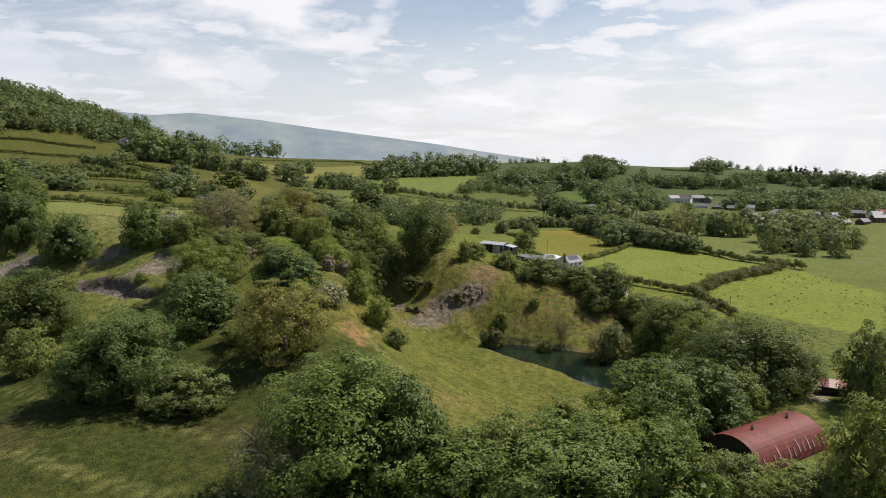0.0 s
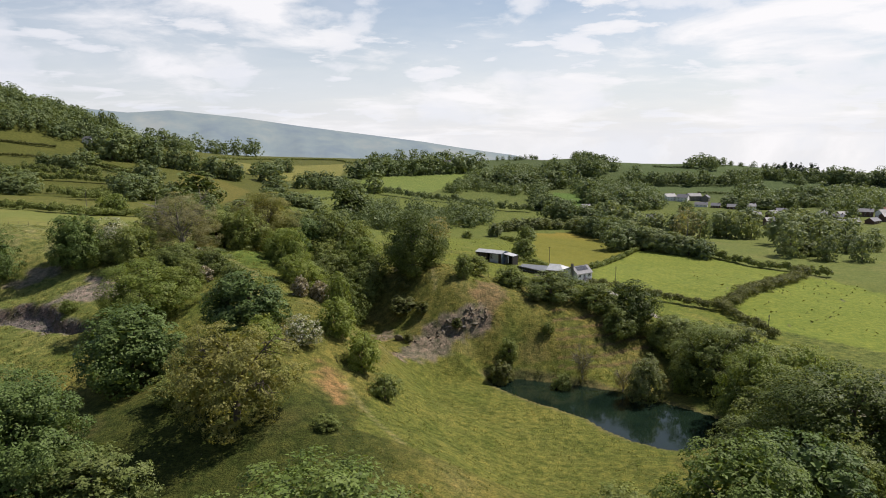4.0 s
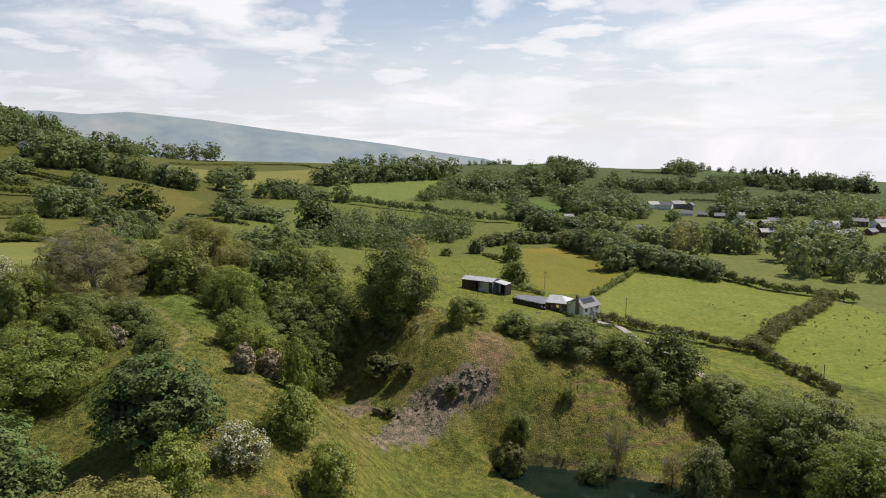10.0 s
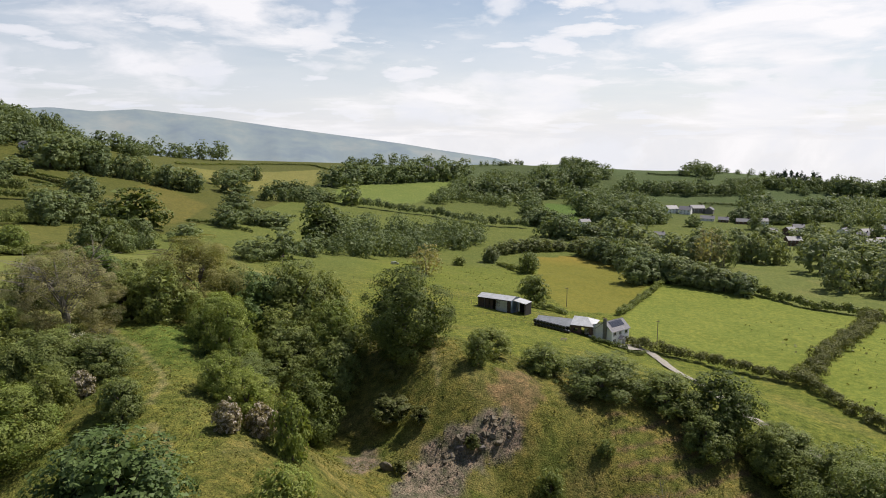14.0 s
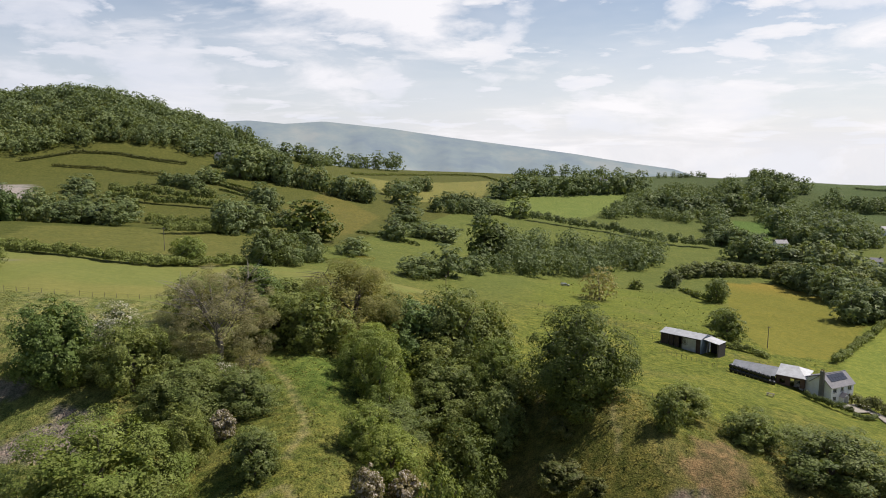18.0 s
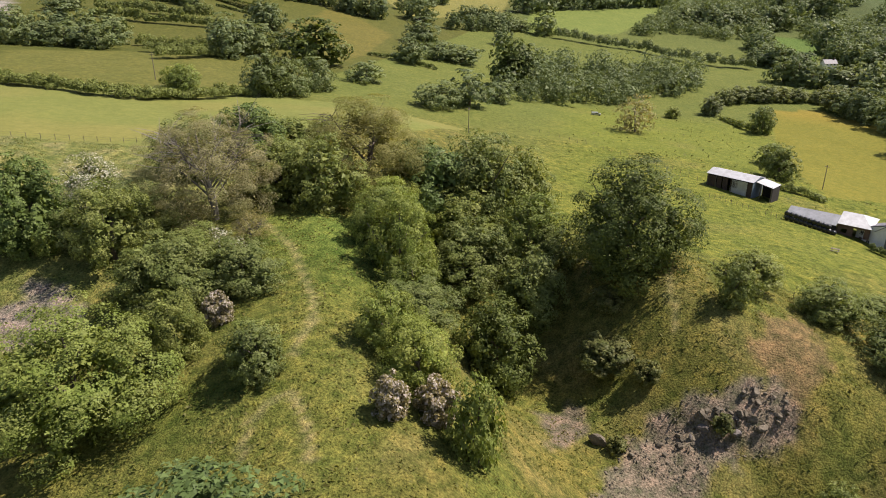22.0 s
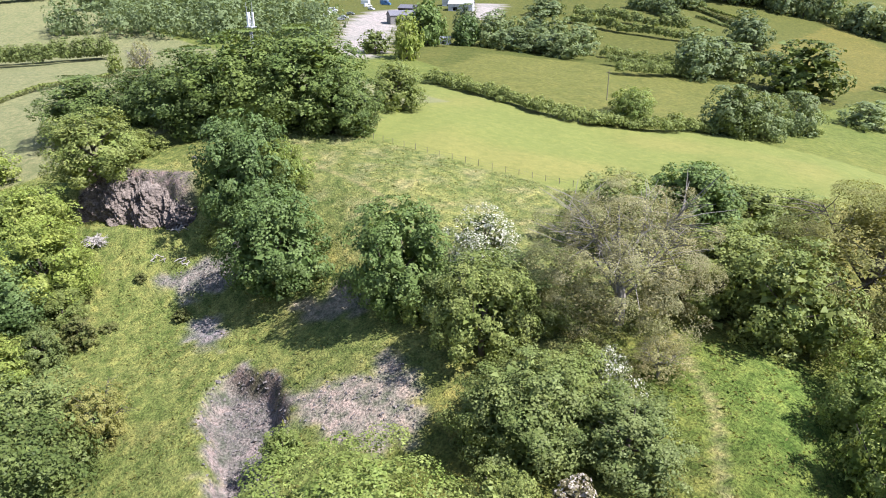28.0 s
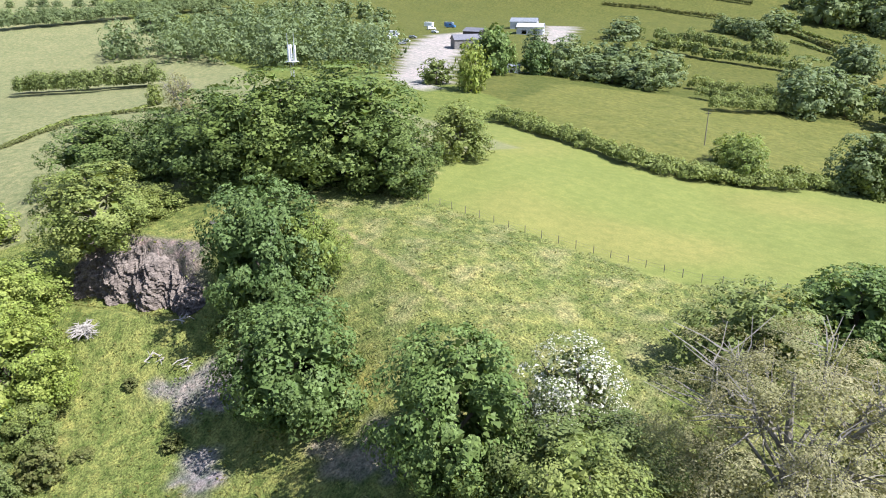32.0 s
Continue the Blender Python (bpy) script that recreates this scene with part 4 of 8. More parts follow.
def water_material():
    m = bpy.data.materials.new("dark_pond_water")
    m.use_nodes = True
    m.node_tree.nodes.clear()
    add, link = nodes_of(m.node_tree)
    p = add("ShaderNodeBsdfPrincipled", Roughness=0.06, IOR=1.33)
    where = add("ShaderNodeTexCoord").outputs["Object"]
    broad = add("ShaderNodeTexNoise", Scale=0.12, Detail=3.0)
    link(where, broad.inputs["Vector"])
    link(ramp(add, link, broad.outputs[0], [(0.35, (0.006, 0.013, 0.009)), (0.65, (0.010, 0.020, 0.012))]), p.inputs["Base Color"])
    wave = add("ShaderNodeTexNoise", Scale=1.6, Detail=2.0)
    link(where, wave.inputs["Vector"])
    b = add("ShaderNodeBump", Strength=0.05, Distance=0.1)
    link(wave.outputs[0], b.inputs["Height"])
    link(b.outputs[0], p.inputs["Normal"])
    end = add("ShaderNodeOutputMaterial")
    link(p.outputs[0], end.inputs[0])
    return m


ring = [(44 + (x - 44) * 1.12, 160 + (y - 160) * 1.12, POND) for x, y in POND_EDGE]
tagged(mesh_object("water", ring, [tuple(range(len(ring) - 1, -1, -1))], water_material()), "still dark green pond below the quarry slope", "pond", kind="structure")

# ---- building blocks ----
def part(name, verts, faces, mat, parent, label=""):
    ob = mesh_object(name, verts, faces, mat, parent)
    return tagged(ob, label) if label else ob


def box_shape(sx, sy, sz, cx=0.0, cy=0.0, cz=0.0, worn=0.0):
    """Corners and faces of a block with its middle at (cx, cy) and its foot at cz; worn: chamfer along the upright edges."""
    x, y = sx / 2, sy / 2
    c = worn or min(sx, sy) * 0.04
    plan = [(-x + c, -y), (x - c, -y), (x, -y + c), (x, y - c), (x - c, y), (-x + c, y), (-x, y - c), (-x, -y + c)]
    verts = [(cx + a, cy + b, cz) for a, b in plan] + [(cx + a, cy + b, cz + sz) for a, b in plan]
    faces = [tuple(range(7, -1, -1)), tuple(range(8, 16))] + [(i, (i + 1) % 8, 8 + (i + 1) % 8, 8 + i) for i in range(8)]
    return verts, faces


def box(name, size, at, mat, parent, label=""):
    return part(name, *box_shape(*size, *at), mat, parent, label)


def wall_shape(length, high, thick, holes=(), peak=0.0, peak_at=0.5):
    """A wall along x, its outer face at y = 0, with openings (x, z, wide, tall) cut through and a gable of that peak."""
    xs = sorted({0.0, length, *(v for h in holes for v in (h[0], h[0] + h[2]))})
    zs = sorted({0.0, high, *(v for h in holes for v in (h[1], h[1] + h[3]))})
    verts, faces = [], []

    def block(a, b, c, e):
        k = len(verts)
        verts.extend([(a, 0, c), (b, 0, c), (b, thick, c), (a, thick, c), (a, 0, e), (b, 0, e), (b, thick, e), (a, thick, e)])
        faces.extend([(k + 3, k + 2, k + 1, k), (k + 4, k + 5, k + 6, k + 7), (k, k + 1, k + 5, k + 4), (k + 1, k + 2, k + 6, k + 5), (k + 2, k + 3, k + 7, k + 6), (k + 3, k, k + 4, k + 7)])
    for a, b in zip(xs, xs[1:]):
        for c, e in zip(zs, zs[1:]):
            mx, mz = (a + b) / 2, (c + e) / 2
            if not any(h[0] < mx < h[0] + h[2] and h[1] < mz < h[1] + h[3] for h in holes):
                block(a, b, c, e)
    if peak:
        k, m = len(verts), length * peak_at
        verts += [(0, 0, high), (length, 0, high), (m, 0, high + peak), (0, thick, high), (length, thick, high), (m, thick, high + peak)]
        faces += [(k, k + 1, k + 2), (k + 5, k + 4, k + 3), (k + 1, k + 4, k + 5, k + 2), (k + 3, k, k + 2, k + 5)]
    spot, order = {}, []
    for v in verts:
        order.append(spot.setdefault((round(v[0], 4), round(v[1], 4), round(v[2], 4)), len(spot)))
    return list(spot), [tuple(order[i] for i in face) for face in faces]


def moved(shape, x=0.0, y=0.0, z=0.0, turn=0.0):
    c, s = math.cos(radians(turn)), math.sin(radians(turn))
    return [(x + a * c - b * s, y + a * s + b * c, z + h) for a, b, h in shape[0]], shape[1]


def slab(name, a, b, c, d, thick, mat, parent, label=""):
    """A sheet of that thickness over four corners, such as a roof slope."""
    a, b, c, d = (Vector(v) for v in (a, b, c, d))
    n = (b - a).cross(d - a).normalized() * thick
    v = [tuple(q) for q in (a, b, c, d, a + n, b + n, c + n, d + n)]
    return part(name, v, [(3, 2, 1, 0), (4, 5, 6, 7), (0, 1, 5, 4), (1, 2, 6, 5), (2, 3, 7, 6), (3, 0, 4, 7)], mat, parent, label)


def root_at(name, x, y, z, turn, label, category, group=""):
    ob = new(name)
    ob.location, ob.rotation_euler = (x, y, z), (0, 0, radians(turn))
    return tagged(ob, label, category, group)


WHITE = material("white_render", (0.88, 0.87, 0.84), 0.85, 0.10, 0.6, second=(0.80, 0.78, 0.74))
SLATE = material("grey_slate", (0.13, 0.13, 0.15), 0.55, 0.35, 1.5, second=(0.19, 0.18, 0.19), bump=0.3)
STONE = material("grey_rubble_stone", (0.27, 0.25, 0.22), 0.9, 0.45, 1.8, second=(0.17, 0.16, 0.15), bump=0.5)
TIN = material("galvanised_sheet", (0.50, 0.51, 0.52), 0.55, 0.12, 0.7, metal=0.25, second=(0.38, 0.38, 0.38))
GREY_TIN = material("weathered_grey_sheet", (0.27, 0.28, 0.30), 0.55, 0.2, 0.8, metal=0.2, second=(0.20, 0.21, 0.22))
BLUE_TIN = material("blue_grey_cladding", (0.20, 0.25, 0.31), 0.55, 0.15, 0.8, second=(0.16, 0.20, 0.25))
DARK = material("dark_boarding", (0.045, 0.040, 0.036), 0.9, 0.3, 1.5)
RUST = material("oxide_red_sheet", (0.235, 0.058, 0.042), 0.6, 0.3, 0.5, second=(0.165, 0.045, 0.036), bump=0.2)
PALE_RUST = material("bare_patch_on_sheet", (0.50, 0.40, 0.36), 0.6, 0.3, 1.0, second=(0.36, 0.24, 0.20))
BOARD = material("brown_weathered_boards", (0.085, 0.058, 0.044), 0.9, 0.4, 1.5, second=(0.050, 0.038, 0.032))
BRICK = material("brown_brick", (0.16, 0.10, 0.075), 0.9, 0.3, 2.0)
TIMBER = material("grey_timber", (0.22, 0.19, 0.15), 0.9, 0.4, 3.0)
BALE = material("black_bale_wrap", (0.018, 0.018, 0.020), 0.28, 0.1, 2.0, spec=0.6)
PANE = material("dark_window_glass", (0.02, 0.025, 0.03), 0.08, 0.0, 1.0, spec=0.7)
SOLAR = material("solar_glass", (0.035, 0.040, 0.055), 0.12, 0.0, 1.0, spec=0.7)
GRAVEL = material("pale_gravel", (0.36, 0.33, 0.28), 0.95, 0.3, 0.8, second=(0.27, 0.25, 0.20), bump=0.3)
CONCRETE = material("pale_concrete", (0.50, 0.48, 0.45), 0.9, 0.2, 0.5, second=(0.40, 0.38, 0.35))
ROCK = material("dark_quarry_rock", (0.205, 0.174, 0.126), 0.9, 0.5, 0.7, second=(0.120, 0.100, 0.072), bump=0.8, fine=3.0)
PALE_ROCK = material("pale_quarry_rock", (0.21, 0.185, 0.165), 0.9, 0.45, 0.9, second=(0.10, 0.088, 0.082), bump=0.8, fine=4.0)
FACE_ROCK = material("quarry_face_rock", (0.245, 0.200, 0.165), 0.9, 0.55, 0.9, second=(0.115, 0.092, 0.078), bump=1.0, fine=2.6)
DEADWOOD = material("bleached_dead_wood", (0.42, 0.38, 0.33), 0.85, 0.3, 2.0)
RED_PAINT = material("terracotta_tile", (0.23, 0.09, 0.06), 0.8, 0.3, 1.5)


def window(parent, x, z, wide, tall, face_y=0.0, turn=0.0, ox=0.0, oy=0.0, panes=2):
    """A window in an opening: frame, sill and panes, set back in the wall."""
    root = new("window")
    root.parent = parent
    c, s = math.cos(radians(turn)), math.sin(radians(turn))
    root.location, root.rotation_euler = (ox + x * c - face_y * s, oy + x * s + face_y * c, z), (0, 0, radians(turn))
    t = 0.09
    v, f = wall_shape(wide, tall, 0.07, [(t + i * (wide - t) / panes, t, (wide - t) / panes - t, tall - 2 * t) for i in range(panes)])
    part("window_frame", *moved((v, f), y=0.10), WHITE, root)
    for i in range(panes):
        part("pane", *moved(wall_shape((wide - t) / panes - t, tall - 2 * t, 0.02), t + i * (wide - t) / panes, 0.12, t), PANE, root)
    box("window_sill", (wide + 0.16, 0.22, 0.08), (wide / 2, 0.02, -0.08), STONE, root)
    return root


def farmhouse():
    h = root_at("farmhouse", 51.3, 290.2, -3.25, 38.8, "white rendered two-storey farmhouse with slate roof and solar panels", "house")
    L, D, E, P = 9.4, 6.4, 4.9, 2.6
    front = [(0.9, 0.9, 1.5, 1.2), (4.2, 0.05, 1.0, 2.0), (7.0, 0.9, 1.5, 1.2), (0.9, 3.3, 1.5, 1.15), (4.0, 3.3, 1.3, 1.15), (7.0, 3.3, 1.5, 1.15)]
    part("front_wall", *moved(wall_shape(L, E, 0.45, front), -L / 2, -D / 2), WHITE, h)
    back_holes = [(1.2, 1.0, 1.1, 1.1), (6.8, 3.2, 1.1, 1.0)]
    part("back_wall", *moved(wall_shape(L, E, 0.45, back_holes), L / 2, D / 2, 0, 180), WHITE, h)
    part("gable_wall", *moved(wall_shape(D - 0.9, E, 0.45, (), P - 0.1), -L / 2, D / 2 - 0.45, 0, -90), WHITE, h)
    part("gable_wall", *moved(wall_shape(D - 0.9, E, 0.45, [(2.2, 3.3, 0.9, 1.0)], P - 0.1), L / 2, -D / 2 + 0.45, 0, 90), WHITE, h)
    for hole in front[:1] + front[2:]:
        window(h, *hole, ox=-L / 2, oy=-D / 2)
    window(h, 2.2, 3.3, 0.9, 1.0, turn=90, ox=L / 2, oy=-D / 2 + 0.45)
    o, up = 0.35, 0.08
    slope = P / (D / 2)
    ro = slab("roof", (-L / 2 - o, -D / 2 - o, E - o * slope + up), (L / 2 + o, -D / 2 - o, E - o * slope + up), (L / 2 + o, 0, E + P + up), (-L / 2 - o, 0, E + P + up), 0.12, SLATE, h, "grey slate roof")
    slab("roof", (L / 2 + o, D / 2 + o, E - o * slope + up), (-L / 2 - o, D / 2 + o, E - o * slope + up), (-L / 2 - o, 0, E + P + up), (L / 2 + o, 0, E + P + up), 0.12, SLATE, h)
    n = Vector((0, -slope, 1)).normalized() * 0.2
    for i in range(6):
        for j in range(2):
            x0, q0, q1 = -3.3 + i * 1.12, 0.36 + j * 0.29, 0.36 + j * 0.29 + 0.27
            at = lambda x, q: (x, -D / 2 * (1 - q) + n.y, E + P * q + up + n.z)
            slab("solar_panel", at(x0, q0), at(x0 + 1.06, q0), at(x0 + 1.06, q1), at(x0, q1), 0.04, SOLAR, h, "dark solar panel")
    box("ridge_tile", (L + 0.7, 0.3, 0.16), (0, 0, E + P + 0.1), SLATE, h)
    stack = part("chimney", *box_shape(0.7, 1.2, E + P + 1.5, -L / 2 - 0.5, -0.6, 0.0, 0.06), STONE, h, "tall grey stone chimney stack")
    for y in (-0.9, -0.3):
        v, f = [], []
        limb(v, f, (-L / 2 - 0.5, y, E + P + 1.5), (-L / 2 - 0.5, y, E + P + 2.0), 0.16, 0.13, 8)
        part("chimney_pot", v, f, RED_PAINT, stack)
    # porch with its own little roof
    for x in (-0.95, 0.95):
        box("porch_wall", (0.22, 1.3, 2.1), (x - 0.0, -D / 2 - 0.65, 0), WHITE, h)
    slab("porch_roof", (-1.3, -D / 2 - 1.5, 2.0), (0, -D / 2 - 1.5, 3.1), (0, -D / 2, 3.1), (-1.3, -D / 2, 2.0), -0.1, SLATE, h)
    slab("porch_roof", (1.3, -D / 2, 2.0), (0, -D / 2, 3.1), (0, -D / 2 - 1.5, 3.1), (1.3, -D / 2 - 1.5, 2.0), -0.1, SLATE, h)
    part("porch_gable", [(-1.05, -D / 2 - 1.3, 2.1), (1.05, -D / 2 - 1.3, 2.1), (0, -D / 2 - 1.3, 2.95), (-1.05, -D / 2 - 1.2, 2.1), (1.05, -D / 2 - 1.2, 2.1), (0, -D / 2 - 1.2, 2.95)], [(0, 1, 2), (5, 4, 3), (0, 2, 5, 3), (2, 1, 4, 5)], WHITE, h)
    d = box("door", (0.96, 0.08, 1.98), (0, -D / 2 + 0.2, 0.05), TIMBER, h)
    box("door_handle", (0.05, 0.08, 0.12), (0.36, -D / 2 + 0.14, 1.0), STONE, d)
    # the deep rear wing under a lower roof
    w, dep, ew = 6.4, 5.2, 4.1
    wx = -L / 2 + w / 2 - 0.15
    rise, full = 3.3 / (D / 2 + dep), dep + D / 2 - 0.3
    part("wing_wall", *moved(wall_shape(full, 4.15, 0.4, [(0.9, 0.05, 0.95, 2.0), (1.0, 2.9, 1.0, 1.0), (3.0, 0.9, 1.0, 1.0)], rise * full, 1.0), wx - w / 2, D / 2 + dep, 0, -90), WHITE, h)
    part("wing_wall", *moved(wall_shape(dep, 4.15, 0.4, (), rise * dep, 0.0), wx + w / 2, D / 2, 0, 90), WHITE, h)
    part("wing_wall", *moved(wall_shape(w, 4.15, 0.4, [(2.4, 1.0, 1.2, 1.1)]), wx + w / 2, D / 2 + dep, 0, 180), WHITE, h)
    window(h, 1.0, 2.9, 1.0, 1.0, turn=-90, ox=wx - w / 2, oy=D / 2 + dep)
    window(h, 3.0, 0.9, 1.0, 1.0, turn=-90, ox=wx - w / 2, oy=D / 2 + dep)
    box("back_door", (0.08, 0.9, 1.98), (wx - w / 2 + 0.2, D / 2 + dep - 1.38, 0.05), TIMBER, h)
    slab("wing_roof", (wx + w / 2 + 0.2, D / 2 + dep + 0.3, 4.12), (wx - w / 2 - 0.2, D / 2 + dep + 0.3, 4.12), (wx - w / 2 - 0.2, 0.1, 7.66), (wx + w / 2 + 0.2, 0.1, 7.66), 0.12, SLATE, h)
    return h


farmhouse()


def cattle_shed():
    """The long grey shed and its wider white-roofed end, behind the house."""
    s = root_at("cattle_shed", 33.0, 298.5, -0.9, -25.0, "long low farm shed with grey and white sheet roof", "shed")
    L, D, E, P = 12.3, 8.5, 2.6, 1.5
    part("front_wall", *moved(wall_shape(L, E, 0.2, [(0.8, 0.3, 2.6, 1.8), (4.4, 0.3, 2.6, 1.8), (8.2, 0.3, 2.6, 1.8)]), -L / 2, -D / 2), DARK, s)
    part("back_wall", *moved(wall_shape(L, E, 0.2), L / 2, D / 2, 0, 180), DARK, s)
    part("gable_wall", *moved(wall_shape(D - 0.4, E, 0.2, (), P), -L / 2, D / 2 - 0.2, 0, -90), BRICK, s)
    for y0, y1, a in ((-D / 2 - 0.4, 0, 1), (D / 2 + 0.4, 0, -1)):
        slab("roof", (-a * (L / 2 + 0.3), y0, E - 0.1), (a * (L / 2 - 0.0), y0, E - 0.1), (a * (L / 2 - 0.0), y1, E + P), (-a * (L / 2 + 0.3), y1, E + P), 0.08, GREY_TIN, s, "dull grey sheet roof")
    w, d2, e2, back = 7.6, 9.6, 2.9, 1.6
    cx = L / 2 + w / 2
    part("end_wall", *moved(wall_shape(w, e2, 0.25, [(1.0, 0.6, 1.4, 1.2), (3.8, 0.05, 2.6, 2.3)]), cx - w / 2, back - d2 / 2), BRICK, s, "brown brick wall")
    part("end_wall", *moved(wall_shape(d2 - 0.5, e2, 0.25), cx + w / 2, back - d2 / 2 + 0.25, 0, 90), BRICK, s)
    part("end_wall", *moved(wall_shape(w, e2, 0.25), cx + w / 2, back + d2 / 2, 0, 180), BRICK, s)
    o = 0.35
    a, b, c, e = (cx - w / 2, back - d2 / 2 - o, e2), (cx + w / 2 + o, back - d2 / 2 - o, e2), (cx + w / 2 + o, back + d2 / 2 + o, e2), (cx - w / 2, back + d2 / 2 + o, e2)
    t0, t1 = (cx - w / 2, back, e2 + 2.0), (cx + w / 2 - 2.9, back, e2 + 2.0)
    slab("hipped_roof", a, b, t1, t0, 0.08, TIN, s, "bright white hipped sheet roof")
    slab("hipped_roof", b, c, t1, t1, 0.08, TIN, s)
    slab("hipped_roof", c, e, t0, t1, 0.08, TIN, s)
    part("end_gable", *moved(wall_shape(d2 - 0.2, e2, 0.2, (), 1.95), cx - w / 2, back + d2 / 2 - 0.1, 0, -90), DARK, s)
    return s


cattle_shed()


def bale(x, y, z, turn):
    """A round silage bale lying on its side in black wrap."""
    v, f, n = [], [], 14
    for k, (at, r) in enumerate(((-0.6, 0.0), (-0.6, 0.52), (-0.5, 0.62), (0.5, 0.62), (0.6, 0.52), (0.6, 0.0))):
        for i in range(n):
            w = 2 * math.pi * i / n
            v.append((at, r * math.cos(w), 0.62 + r * math.sin(w)))
    for k in range(5):
        f += [(k * n + i, k * n + (i + 1) % n, (k + 1) * n + (i + 1) % n, (k + 1) * n + i) for i in range(n)]
    ob = mesh_object("silage_bale", v, f, BALE, smooth_it=True)
    ob.location, ob.rotation_euler = (x, y, z), (0, 0, radians(turn))
    return tagged(ob, "round silage bale in glossy black plastic wrap", "silage bale", "bales stacked by the shed")


first_bale = bale(25.5, 295.0, ground_z(25.5, 295.0), 65)
for i in range(11):
    for j in range(2 if i < 10 else 1):
        if i or j:
            x, y = 25.5 + i * 1.16 * 0.906, 295.0 - i * 1.16 * 0.423
            copy_thing(first_bale, pose(x - 0.2 * j, y + 0.5 * j, ground_z(x, y) - 0.05 + 1.12 * j, 0, 0, 65))


def field_barn():
    """The open-fronted barn above the farm: pale roof, dark bays, a blue-grey end and a lean-to."""
    b = root_at("field_barn", 14.2, 317.5, 1.0, -32.0, "open-fronted timber barn with pale sheet roof and blue-grey end", "barn")
    L, D, E, P = 14.0, 7.0, 5.2, 0.9
    for i in range(5):
        box("post", (0.25, 0.25, E), (-L / 2 + 0.2 + i * 2.4, -D / 2 + 0.2, -0.4), TIMBER, b)
    box("back_wall", (L, 0.15, E + 0.4), (0, D / 2, -0.4), DARK, b)
    for x, wide, low, mat in ((-5.6, 2.3, 0.6, BOARD), (-3.2, 1.5, 1.2, BOARD), (-1.3, 1.5, 0.4, BOARD), (1.4, 2.2, 2.4, BOARD), (3.0, 4.6, 0.1, TIN), (6.1, 1.4, 0.3, BOARD)):
        box("front_panel", (wide, 0.08, E - low - 0.5), (x, -D / 2 + 0.05, low), mat, b)
    box("end_wall", (0.15, D, E + 0.4), (-L / 2, 0, -0.4), DARK, b)
    part("gable_end", *moved(wall_shape(D, E + 0.4, 0.15, (), P), L / 2, -D / 2, -0.4, 90), BLUE_TIN, b, "blue-grey sheet gable")
    for y0, a in ((-D / 2 - 0.4, 1), (D / 2 + 0.4, -1)):
        slab("roof", (-a * (L / 2 + 0.3), y0, E - 0.1), (a * (L / 2 + 0.3), y0, E - 0.1), (a * (L / 2 + 0.3), 0, E + P), (-a * (L / 2 + 0.3), 0, E + P), 0.07, TIN, b, "pale sheet roof")
    slab("lean_to_roof", (L / 2 + 0.1, -D / 2 + 1.5, 5.0), (L / 2 + 5.2, -D / 2 + 1.5, 4.1), (L / 2 + 5.2, D / 2, 4.1), (L / 2 + 0.1, D / 2, 5.0), 0.07, TIN, b)
    box("lean_to_wall", (0.12, D - 1.8, 4.5), (L / 2 + 5.0, 0.8, -0.5), DARK, b)
    box("lean_to_wall", (4.8, 0.12, 4.6), (L / 2 + 2.6, D / 2 - 0.2, -0.5), DARK, b)
    for x in (1.6, 4.8):
        box("lean_to_post", (0.2, 0.2, 4.9), (L / 2 + x, -D / 2 + 1.7, -0.5), TIMBER, b)
    return b


field_barn()


